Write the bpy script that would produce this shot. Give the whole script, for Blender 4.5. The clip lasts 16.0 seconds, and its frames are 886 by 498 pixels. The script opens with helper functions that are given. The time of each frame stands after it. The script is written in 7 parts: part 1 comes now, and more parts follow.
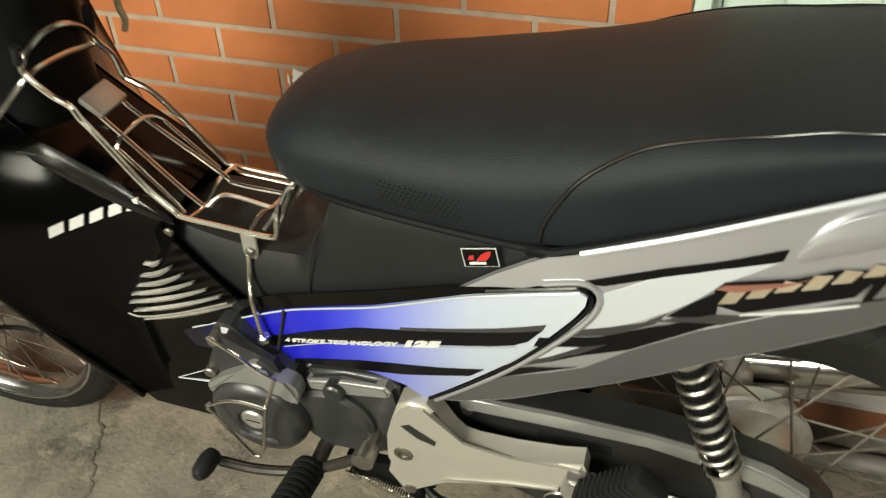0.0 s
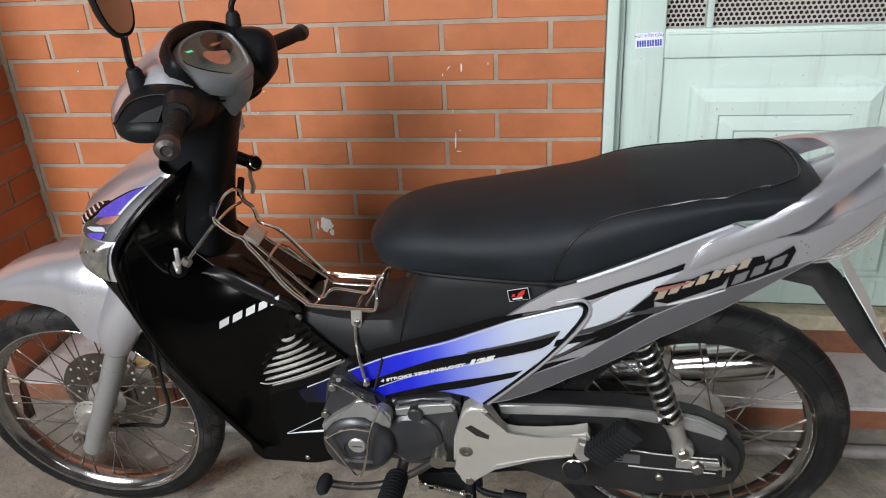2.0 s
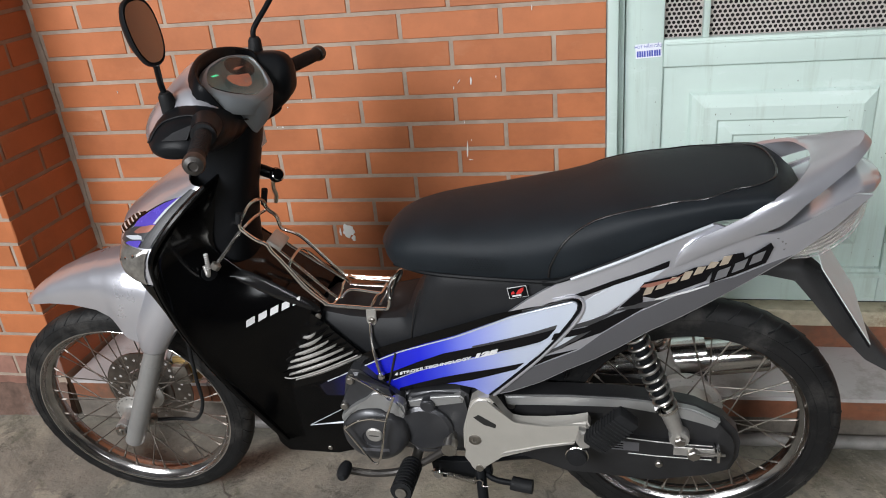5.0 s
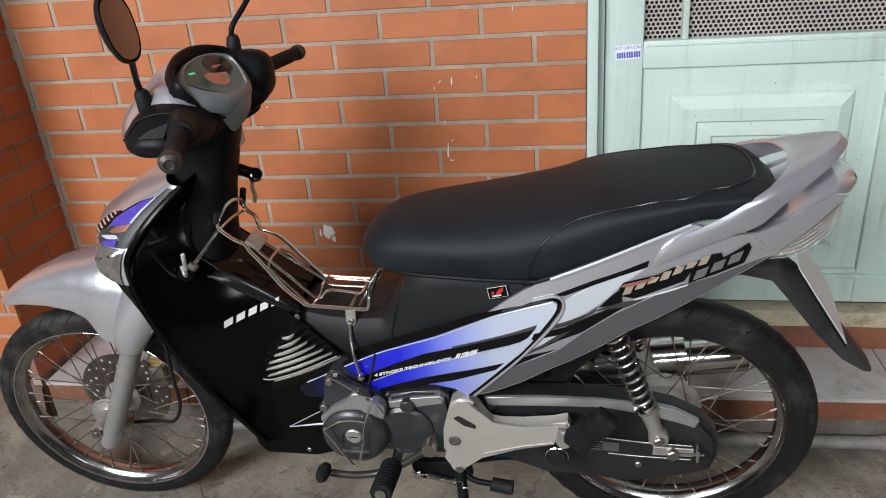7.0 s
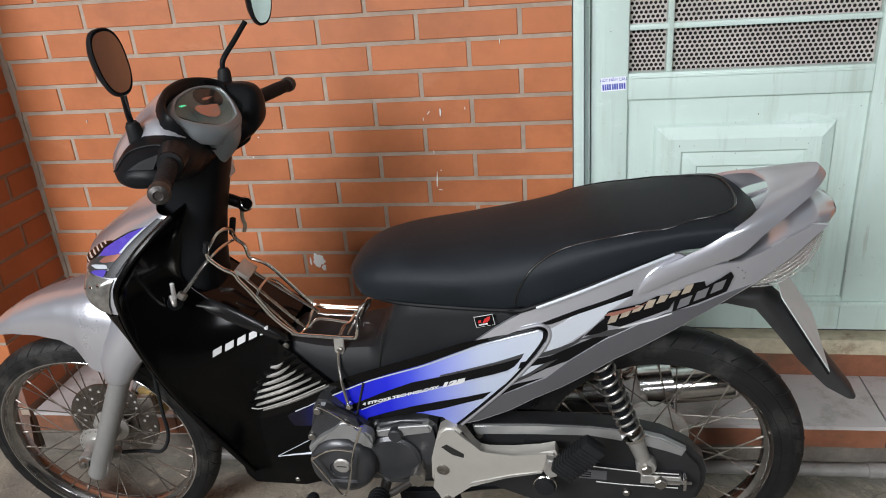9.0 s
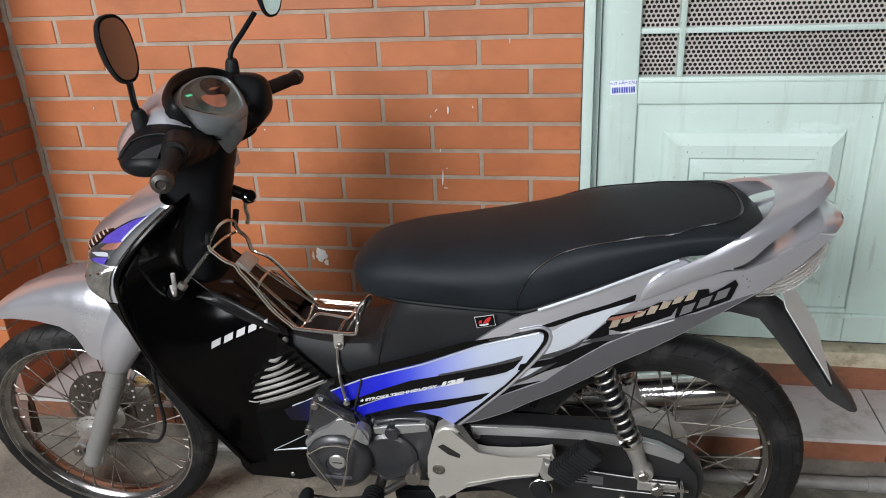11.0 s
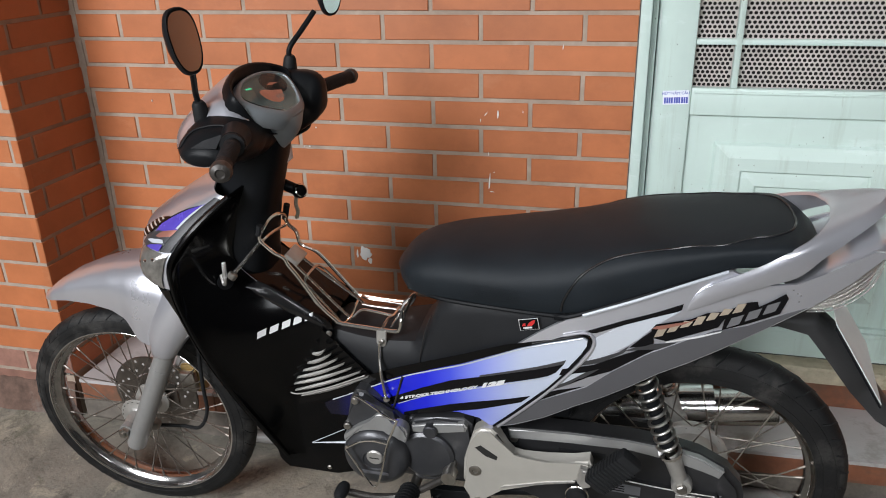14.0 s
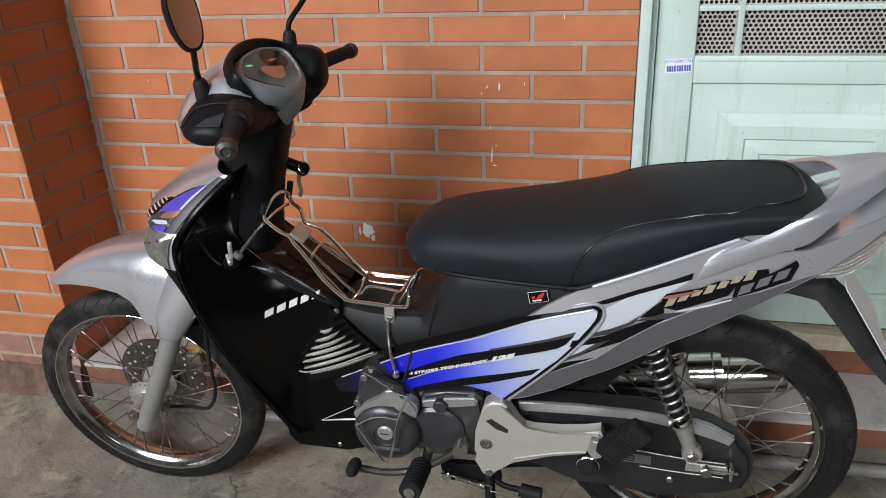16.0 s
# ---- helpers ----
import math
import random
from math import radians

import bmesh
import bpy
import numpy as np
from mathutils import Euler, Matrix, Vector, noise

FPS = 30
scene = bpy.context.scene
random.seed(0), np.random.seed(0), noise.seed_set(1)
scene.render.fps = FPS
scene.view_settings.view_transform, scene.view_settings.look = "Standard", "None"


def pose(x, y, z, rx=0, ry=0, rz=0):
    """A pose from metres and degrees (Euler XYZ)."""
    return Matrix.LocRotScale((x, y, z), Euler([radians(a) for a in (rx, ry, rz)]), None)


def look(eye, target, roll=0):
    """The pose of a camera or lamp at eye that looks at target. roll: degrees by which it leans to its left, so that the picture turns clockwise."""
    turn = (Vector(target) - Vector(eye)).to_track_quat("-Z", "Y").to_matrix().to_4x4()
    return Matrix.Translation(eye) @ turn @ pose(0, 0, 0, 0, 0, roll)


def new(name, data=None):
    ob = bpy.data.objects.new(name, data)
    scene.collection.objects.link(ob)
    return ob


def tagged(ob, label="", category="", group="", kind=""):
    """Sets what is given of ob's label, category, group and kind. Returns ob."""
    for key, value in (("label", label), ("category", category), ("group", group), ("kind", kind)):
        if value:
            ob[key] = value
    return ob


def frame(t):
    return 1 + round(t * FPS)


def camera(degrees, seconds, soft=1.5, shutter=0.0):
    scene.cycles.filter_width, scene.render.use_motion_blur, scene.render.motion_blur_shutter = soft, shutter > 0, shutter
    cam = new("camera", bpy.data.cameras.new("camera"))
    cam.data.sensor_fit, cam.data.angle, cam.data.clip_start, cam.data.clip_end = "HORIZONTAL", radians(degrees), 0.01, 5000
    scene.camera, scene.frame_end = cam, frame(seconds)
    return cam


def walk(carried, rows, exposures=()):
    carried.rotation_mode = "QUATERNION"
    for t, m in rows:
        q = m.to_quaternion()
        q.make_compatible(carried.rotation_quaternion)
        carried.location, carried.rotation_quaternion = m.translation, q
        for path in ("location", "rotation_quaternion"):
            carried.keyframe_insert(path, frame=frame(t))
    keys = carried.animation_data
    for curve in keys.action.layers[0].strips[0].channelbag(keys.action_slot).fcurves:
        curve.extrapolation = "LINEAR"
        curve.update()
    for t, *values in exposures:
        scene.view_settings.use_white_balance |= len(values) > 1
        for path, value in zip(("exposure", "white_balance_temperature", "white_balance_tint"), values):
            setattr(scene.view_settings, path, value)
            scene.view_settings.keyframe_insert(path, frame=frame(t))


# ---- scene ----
# camera and its walk: seconds, eye, target, roll
cam = camera(60.2, 16.0, soft=1.0, shutter=0.5)
PATH = [
    (0, (0.429, -1.212, 1.108), (-0.078, 0.291, -0.109), -1.7),
    (0.5, (0.405, -1.394, 1.149), (-0.052, 0.228, 0.073), -3.2),
    (1, (0.34, -1.522, 1.209), (-0.043, 0.199, 0.267), -2.2),
    (1.5, (0.341, -1.635, 1.264), (0.002, 0.128, 0.382), -2.2),
    (2, (0.355, -1.748, 1.283), (0.041, 0.021, 0.404), -3.3),
    (2.5, (0.37, -1.802, 1.3), (0.049, -0.034, 0.422), -4.1),
    (3, (0.386, -1.819, 1.305), (0.044, -0.051, 0.435), -4.6),
    (3.5, (0.402, -1.823, 1.31), (0.034, -0.056, 0.449), -5.1),
    (6, (0.428, -1.842, 1.32), (0.017, -0.083, 0.462), -5.3),
    (6.5, (0.426, -1.84, 1.313), (0.042, -0.075, 0.453), -4.9),
    (7, (0.429, -1.833, 1.313), (0.069, -0.062, 0.457), -4.7),
    (7.5, (0.43, -1.84, 1.315), (0.08, -0.063, 0.467), -4.6),
    (8, (0.437, -1.841, 1.316), (0.091, -0.056, 0.484), -4.7),
    (8.5, (0.443, -1.837, 1.321), (0.098, -0.043, 0.509), -4.7),
    (9, (0.443, -1.843, 1.321), (0.099, -0.039, 0.529), -4.5),
    (11.5, (0.444, -1.834, 1.314), (0.075, -0.036, 0.519), -2.2),
    (12, (0.436, -1.839, 1.307), (0.048, -0.043, 0.517), -1.6),
    (12.5, (0.442, -1.842, 1.305), (0.032, -0.048, 0.521), -1.2),
    (13, (0.444, -1.836, 1.307), (0.012, -0.045, 0.53), -1.1),
    (13.5, (0.437, -1.846, 1.312), (-0.007, -0.056, 0.54), -1.2),
    (14, (0.428, -1.851, 1.311), (-0.021, -0.063, 0.536), -1.4),
    (14.5, (0.415, -1.849, 1.31), (-0.032, -0.065, 0.525), -1.7),
    (15, (0.413, -1.85, 1.31), (-0.033, -0.072, 0.51), -2.0),
    (15.5, (0.409, -1.849, 1.305), (-0.032, -0.076, 0.491), -2.3),
    (16, (0.406, -1.85, 1.305), (-0.028, -0.084, 0.474), -2.6),
]
walk(cam, [(t, look(eye, target, roll)) for t, eye, target, roll in PATH], [(0.0, 0.38, 8300, -2), (0.5, 0.28, 7800, 3), (1.0, 0.22, 7200, 8), (2.0, 0.08, 6600, 10), (3.0, 0.04, 6550, 10), (16.0, 0.0, 6500, 10)])

# ---- world, lamps, exposure ----
world = bpy.data.worlds.new("night")
scene.world = world
world.use_nodes = True
world.node_tree.nodes["Background"].inputs["Color"].default_value = (0.55, 0.62, 0.75, 1)
world.node_tree.nodes["Background"].inputs["Strength"].default_value = 0.1
scene.view_settings.exposure = 0.0


def area_lamp(name, eye, target, sx, sy, watts, color, spread=180):
    data = bpy.data.lights.new(name, "AREA")
    data.shape, data.size, data.size_y, data.energy, data.color = "RECTANGLE", sx, sy, watts, color
    data.spread = radians(spread)
    ob = new(name, data)
    ob.matrix_world = look(eye, target)
    return ob


# the tube lamp of the passage, high on the side across from the wall
area_lamp("tube_lamp", (-1.85, -4.3, 2.75), (-1.3, -0.3, 0.7), 2.1, 1.9, 280, (0.96, 0.985, 1.02))
# weak fill light added to brighten the door end, narrow in spread
area_lamp("door_fill_lamp", (1.9, -4.6, 2.6), (1.45, 0.0, 0.45), 1.2, 0.8, 10.5, (0.92, 0.96, 1.0), 58)


# ---- materials ----
def wire(tree, a, out, b, slot):
    tree.links.new(a.outputs[out], b.inputs[slot])


def mat(name, col, rough=0.5, metal=0.0, var=0.12, scale=7.0, fine=0.0, fscale=350.0, coat=0.0, rvar=0.08, piece=0.0, dirt=None, dirt_at=0.6, trans=0.0, spec=0.5):
    m = bpy.data.materials.new(name)
    m.use_nodes = True
    t = m.node_tree
    b = t.nodes["Principled BSDF"]
    b.inputs["Metallic"].default_value, b.inputs["Coat Weight"].default_value = metal, coat
    b.inputs["Coat Roughness"].default_value = 0.06
    b.inputs["Transmission Weight"].default_value, b.inputs["Specular IOR Level"].default_value = trans, spec
    co = t.nodes.new("ShaderNodeTexCoord")
    n = t.nodes.new("ShaderNodeTexNoise")
    n.inputs["Scale"].default_value, n.inputs["Detail"].default_value, n.inputs["Roughness"].default_value = scale, 6, 0.65
    wire(t, co, "Object", n, "Vector")
    if piece:
        # each piece takes its own stretch of the pattern
        inf, mul, sh = t.nodes.new("ShaderNodeObjectInfo"), t.nodes.new("ShaderNodeVectorMath"), t.nodes.new("ShaderNodeVectorMath")
        mul.operation, mul.inputs[1].default_value = "MULTIPLY", (41.0, 17.0, 29.0)
        wire(t, inf, "Random", mul, 0)
        wire(t, co, "Object", sh, 0)
        wire(t, mul, "Vector", sh, 1)
        wire(t, sh, "Vector", n, "Vector")
    ramp = t.nodes.new("ShaderNodeValToRGB")
    ramp.color_ramp.elements[0].position, ramp.color_ramp.elements[1].position = 0.3, 0.7
    ramp.color_ramp.elements[0].color = (*[c * (1 - var) for c in col], 1)
    ramp.color_ramp.elements[1].color = (*[min(1, c * (1 + var)) for c in col], 1)
    wire(t, n, "Fac", ramp, "Fac")
    last, slot = ramp, "Color"
    if piece:
        info, hsv, mp = (t.nodes.new("ShaderNode" + k) for k in ("ObjectInfo", "HueSaturation", "MapRange"))
        mp.inputs["To Min"].default_value, mp.inputs["To Max"].default_value = 1 - piece, 1 + piece
        wire(t, info, "Random", mp, "Value")
        wire(t, mp, "Result", hsv, "Value")
        wire(t, last, slot, hsv, "Color")
        last, slot = hsv, "Color"
    if dirt:
        d, dr, mx = (t.nodes.new("ShaderNode" + k) for k in ("TexNoise", "ValToRGB", "MixRGB"))
        d.inputs["Scale"].default_value, d.inputs["Detail"].default_value, d.inputs["Roughness"].default_value = scale * 0.37, 8, 0.7
        dr.color_ramp.elements[0].position, dr.color_ramp.elements[1].position = dirt_at, dirt_at + 0.14
        wire(t, co, "Object", d, "Vector")
        wire(t, d, "Fac", dr, "Fac")
        wire(t, dr, "Color", mx, "Fac")
        wire(t, last, slot, mx, "Color1")
        mx.inputs["Color2"].default_value = (*dirt, 1)
        last, slot = mx, "Color"
    wire(t, last, slot, b, "Base Color")
    rr = t.nodes.new("ShaderNodeMapRange")
    rr.inputs["To Min"].default_value, rr.inputs["To Max"].default_value = max(0.02, rough - rvar), min(1, rough + rvar)
    wire(t, n, "Fac", rr, "Value")
    wire(t, rr, "Result", b, "Roughness")
    if fine:
        f, bp = t.nodes.new("ShaderNodeTexNoise"), t.nodes.new("ShaderNodeBump")
        f.inputs["Scale"].default_value, f.inputs["Detail"].default_value = fscale, 4
        bp.inputs["Strength"].default_value, bp.inputs["Distance"].default_value = fine, 0.002
        wire(t, co, "Object", f, "Vector")
        wire(t, f, "Fac", bp, "Height")
        wire(t, bp, "Normal", b, "Normal")
    return m


def weather(m, scale, lo, hi, colour, strength, rough=0.7):
    """Lays a stain over a material's colour: scale in x, y, z, and the noise values where it begins and is full."""
    t = m.node_tree
    b = t.nodes["Principled BSDF"]
    last = b.inputs["Base Color"].links[0].from_socket
    co, mp, n, r, k, mx = (t.nodes.new("ShaderNode" + q) for q in ("NewGeometry", "Mapping", "TexNoise", "ValToRGB", "Math", "MixRGB"))
    mp.inputs["Scale"].default_value = scale
    n.inputs["Scale"].default_value, n.inputs["Detail"].default_value, n.inputs["Roughness"].default_value = 1.0, 8, rough
    r.color_ramp.elements[0].position, r.color_ramp.elements[1].position = lo, hi
    k.operation, k.inputs[1].default_value = "MULTIPLY", strength
    wire(t, co, "Position", mp, "Vector")
    wire(t, mp, "Vector", n, "Vector")
    wire(t, n, "Fac", r, "Fac")
    wire(t, r, "Color", k, 0)
    wire(t, k, "Value", mx, "Fac")
    t.links.new(last, mx.inputs["Color1"])
    mx.inputs["Color2"].default_value = (*colour, 1)
    wire(t, mx, "Color", b, "Base Color")
    return m


def fade_mat(name, stops, rough, coat):
    """Paint whose colour fades along the length of the motorcycle."""
    m = mat(name, stops[0][1], rough, 0.0, 0.0, 9, coat=coat)
    t = m.node_tree
    b = t.nodes["Principled BSDF"]
    co, sep, mp, r = (t.nodes.new("ShaderNode" + k) for k in ("TexCoord", "SeparateXYZ", "MapRange", "ValToRGB"))
    x0, x1 = stops[0][0], stops[-1][0]
    mp.inputs["From Min"].default_value, mp.inputs["From Max"].default_value = x0, x1
    while len(r.color_ramp.elements) < len(stops):
        r.color_ramp.elements.new(0.5)
    for e, (x, c) in zip(r.color_ramp.elements, stops):
        e.position, e.color = (x - x0) / (x1 - x0), (*c, 1)
    wire(t, co, "Object", sep, "Vector")
    wire(t, sep, "X", mp, "Value")
    wire(t, mp, "Result", r, "Fac")
    wire(t, r, "Color", b, "Base Color")
    return m


def floor_mat():
    """Old trowelled concrete: patches, stains, grit and a few cracks."""
    m = mat("concrete", (0.200, 0.185, 0.155), 0.8, 0, 0.30, 9.0, 1.0, 110)
    t = m.node_tree
    b = t.nodes["Principled BSDF"]
    src = b.inputs["Base Color"].links[0].from_socket
    co = t.nodes.new("ShaderNodeTexCoord")

    def layer(scale, lo, hi, colour, last, rough=0.75, strength=1.0, stretch=None):
        n, r, mx, k = (t.nodes.new("ShaderNode" + q) for q in ("TexNoise", "ValToRGB", "MixRGB", "Math"))
        n.inputs["Scale"].default_value, n.inputs["Detail"].default_value, n.inputs["Roughness"].default_value = scale, 9, rough
        n.inputs["Distortion"].default_value = 0.6
        r.color_ramp.elements[0].position, r.color_ramp.elements[1].position = lo, hi
        k.operation = "MULTIPLY"
        k.inputs[1].default_value = strength
        wire(t, co, "Object", n, "Vector")
        wire(t, n, "Fac", r, "Fac")
        wire(t, r, "Color", k, 0)
        wire(t, k, "Value", mx, "Fac")
        t.links.new(last, mx.inputs["Color1"])
        mx.inputs["Color2"].default_value = (*colour, 1)
        return mx.outputs["Color"]

    src = layer(1.9, 0.47, 0.64, (0.33, 0.30, 0.235), src, 0.75, 0.85)
    src = layer(2.7, 0.52, 0.64, (0.085, 0.08, 0.066), src, 0.8, 0.8)
    src = layer(5.5, 0.55, 0.63, (0.06, 0.055, 0.045), src, 0.85, 0.85)
    src = layer(7.0, 0.58, 0.66, (0.33, 0.31, 0.26), src, 0.8, 0.6)
    src = layer(1.4, 0.52, 0.66, (0.17, 0.158, 0.10), src, 0.75, 0.45)
    src = layer(22.0, 0.60, 0.66, (0.06, 0.055, 0.05), src, 0.8, 0.6)
    src = layer(11.0, 0.57, 0.62, (0.40, 0.365, 0.28), src, 0.8, 0.55)
    src = layer(48.0, 0.56, 0.66, (0.085, 0.078, 0.066), src, 0.85, 0.55)
    src = layer(75.0, 0.60, 0.66, (0.40, 0.37, 0.31), src, 0.8, 0.55)
    src = layer(3.1, 0.55, 0.63, (0.075, 0.078, 0.048), src, 0.8, 0.6)
    v, vr, mx, nz, add = (t.nodes.new("ShaderNode" + q) for q in ("TexVoronoi", "ValToRGB", "MixRGB", "TexNoise", "VectorMath"))
    v.feature = "DISTANCE_TO_EDGE"
    v.inputs["Scale"].default_value = 0.42
    nz.inputs["Scale"].default_value, nz.inputs["Detail"].default_value = 6, 5
    sc = t.nodes.new("ShaderNodeVectorMath")
    sc.operation, sc.inputs["Scale"].default_value = "SCALE", 0.42
    wire(t, co, "Object", nz, "Vector")
    wire(t, nz, "Color", sc, 0)
    wire(t, co, "Object", add, 0)
    wire(t, sc, "Vector", add, 1)
    wire(t, add, "Vector", v, "Vector")
    vr.color_ramp.elements[0].position, vr.color_ramp.elements[1].position = 0.0, 0.0022
    vr.color_ramp.elements[0].color, vr.color_ramp.elements[1].color = (0.6, 0.6, 0.6, 1), (0, 0, 0, 1)
    wire(t, v, "Distance", vr, "Fac")
    wire(t, vr, "Color", mx, "Fac")
    t.links.new(src, mx.inputs["Color1"])
    mx.inputs["Color2"].default_value = (0.05, 0.045, 0.04, 1)
    wire(t, mx, "Color", b, "Base Color")
    return m


BRICK = mat("glazed_brick", (0.46, 0.15, 0.056), 0.5, 0, 0.13, 7, 0.12, 500, piece=0.07)
MORTAR = mat("mortar", (0.37, 0.295, 0.235), 0.9, 0, 0.2, 14, 0.4, 260)
DOOR_PAINT = mat("mint_paint", (0.56, 0.68, 0.63), 0.42, 0, 0.06, 3, 0.08, 90, dirt=(0.47, 0.56, 0.50), dirt_at=0.6)
weather(BRICK, (2.3, 2.3, 3.1), 0.52, 0.68, (0.33, 0.105, 0.042), 0.7)
weather(BRICK, (5, 5, 9), 0.58, 0.70, (0.50, 0.21, 0.10), 0.5)
weather(BRICK, (120, 120, 90), 0.66, 0.70, (0.24, 0.085, 0.04), 0.6)
weather(MORTAR, (3, 3, 3), 0.50, 0.66, (0.24, 0.17, 0.125), 0.7)
weather(DOOR_PAINT, (17, 17, 1.1), 0.52, 0.66, (0.42, 0.50, 0.44), 0.6)
weather(DOOR_PAINT, (6, 6, 14), 0.58, 0.64, (0.66, 0.77, 0.74), 0.5)
weather(DOOR_PAINT, (150, 150, 110), 0.735, 0.75, (0.12, 0.13, 0.10), 0.9, 0.4)
weather(DOOR_PAINT, (40, 40, 3.2), 0.66, 0.72, (0.33, 0.36, 0.30), 0.4, 0.6)
# dark colour that stands for the shade under the door leaf
GAP_SHADE = mat("gap_shade", (0.05, 0.055, 0.05), 0.8)
PERF = mat("perforated_sheet", (0.46, 0.42, 0.39), 0.5, 0.1, 0.15, 5, dirt=(0.27, 0.235, 0.21), dirt_at=0.5)
# near black, also painted in as the shade of holes, gaps and the room
DARK = mat("near_black", (0.012, 0.011, 0.01), 0.9)
FLOOR = floor_mat()
TILE = mat("grey_tile", (0.46, 0.44, 0.44), 0.3, 0, 0.08, 6, dirt=(0.30, 0.275, 0.26), dirt_at=0.62)
weather(TILE, (9, 9, 9), 0.52, 0.62, (0.27, 0.24, 0.215), 0.6)
TERRA = mat("terracotta_tile", (0.235, 0.088, 0.046), 0.55, 0, 0.28, 12, 0.25, 200, dirt=(0.12, 0.078, 0.058), dirt_at=0.53)
STONE = mat("worn_stone", (0.50, 0.44, 0.32), 0.7, 0, 0.25, 20, 0.6, 150, dirt=(0.16, 0.08, 0.04), dirt_at=0.58)
GROUT = mat("dirty_base", (0.15, 0.13, 0.11), 0.9, 0, 0.4, 16, 0.8, 120)
PIPE = mat("grey_pvc", (0.22, 0.21, 0.20), 0.45, 0, 0.2, 25, dirt=(0.10, 0.09, 0.08), dirt_at=0.56)
weather(TERRA, (7, 7, 16), 0.50, 0.64, (0.14, 0.075, 0.045), 0.8)
SMEAR = mat("brick_mortar_smear", (0.135, 0.082, 0.062), 0.9, 0, 0.45, 22, 1.0, 90, dirt=(0.20, 0.175, 0.155), dirt_at=0.56)
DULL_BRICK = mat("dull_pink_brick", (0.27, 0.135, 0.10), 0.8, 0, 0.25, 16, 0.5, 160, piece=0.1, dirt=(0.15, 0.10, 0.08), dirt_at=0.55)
# dark grey of the added surround, tuned to keep bounced light low
ENCLOSURE = mat("enclosure_grey", (0.105, 0.112, 0.122), 0.85, 0, 0.1, 2, 0.2, 60)
STICKER = mat("sticker_paper", (0.82, 0.84, 0.92), 0.5, 0, 0.04)
STICKER_INK = mat("sticker_ink", (0.05, 0.08, 0.42), 0.5, 0, 0.05)
CHALK = mat("white_smear", (0.78, 0.78, 0.76), 0.7, 0, 0.06)

BLACK_GLOSS = mat("black_gloss_plastic", (0.0016, 0.0016, 0.0018), 0.13, 0, 0.2, 10, coat=0.0, rvar=0.05, spec=0.22)
BLACK_SATIN = mat("black_satin_plastic", (0.0085, 0.0092, 0.0104), 0.36, 0, 0.2, 14, 0.08, 700, spec=0.09)
GREY_PLASTIC = mat("dark_grey_plastic", (0.014, 0.0147, 0.0162), 0.48, 0, 0.15, 12, 0.2, 900, spec=0.22)
MUDGUARD = mat("faded_black_plastic", (0.030, 0.030, 0.031), 0.5, 0, 0.2, 9, 0.15, 700, spec=0.4)
SHEEN = mat("black_sheen_plastic", (0.004, 0.004, 0.0045), 0.24, 0, 0.2, 12, spec=0.6)
STRAP = mat("beige_strap", (0.50, 0.42, 0.31), 0.8, 0, 0.2, 60)
BEZEL = mat("grey_bezel", (0.23, 0.25, 0.265), 0.38, 0.1, 0.05, 12)
VINYL = mat("black_vinyl", (0.0125, 0.016, 0.0195), 0.47, 0, 0.2, 10, 0.35, 900, rvar=0.05, spec=0.2)


PIPING = mat("piping", (0.012, 0.012, 0.013), 0.25)
SILVER = mat("silver_paint", (0.56, 0.565, 0.61), 0.29, 0.68, 0.03, 6, 0.02, 2500, coat=0.7, rvar=0.05)
SILVER_DARK = mat("grey_paint", (0.24, 0.24, 0.255), 0.34, 0.5, 0.05, 6, coat=0.5)
WHITE_DECAL = mat("white_decal", (0.52, 0.55, 0.60), 0.25, 0.1, 0.02, coat=0.5)
SWASH = mat("copper_decal", (0.38, 0.16, 0.12), 0.3, 0.4, 0.1, coat=0.5)
BLACK_DECAL = mat("black_decal", (0.004, 0.004, 0.005), 0.2, 0, 0.1, coat=0.0, spec=0.25)
GREY_DECAL = mat("grey_decal", (0.12, 0.12, 0.13), 0.3, 0.3, 0.05, coat=0.2)
GOLD_DECAL = mat("pale_gold_decal", (0.50, 0.42, 0.33), 0.3, 0.4, 0.15, 30, coat=0.5)
RED_DECAL = mat("red_decal", (0.55, 0.03, 0.03), 0.3, 0, 0.1)
LETTER = mat("white_letters", (0.72, 0.72, 0.72), 0.3, 0.1, 0.03)
PURPLE = mat("violet_decal", (0.09, 0.06, 0.42), 0.25, 0.1, 0.15, 20, coat=0.6)
BLUE_FADE = fade_mat("blue_fade_paint", [(-0.17, (0.002, 0.002, 0.008)), (-0.115, (0.002, 0.002, 0.012)), (-0.07, (0.003, 0.004, 0.07)), (-0.015, (0.006, 0.009, 0.40)), (0.085, (0.010, 0.016, 0.55)), (0.135, (0.05, 0.07, 0.60)), (0.19, (0.20, 0.24, 0.66)), (0.275, (0.43, 0.48, 0.61)), (0.40, (0.50, 0.54, 0.60))], 0.25, 0.25)
CHROME = mat("chrome", (0.70, 0.69, 0.68), 0.12, 1.0, 0.06, 20, rvar=0.06)
CHROME_WIRE = mat("chrome_wire", (0.78, 0.75, 0.70), 0.21, 1.0, 0.05, 40, rvar=0.06)
SPRING = mat("spring_steel", (0.50, 0.485, 0.46), 0.36, 1.0, 0.15, 40, rvar=0.1)
STEEL = mat("dull_steel", (0.36, 0.34, 0.31), 0.4, 1.0, 0.25, 40, rvar=0.12)
SPOKE = mat("spoke_steel", (0.24, 0.215, 0.19), 0.45, 1.0, 0.3, 60, rvar=0.12)
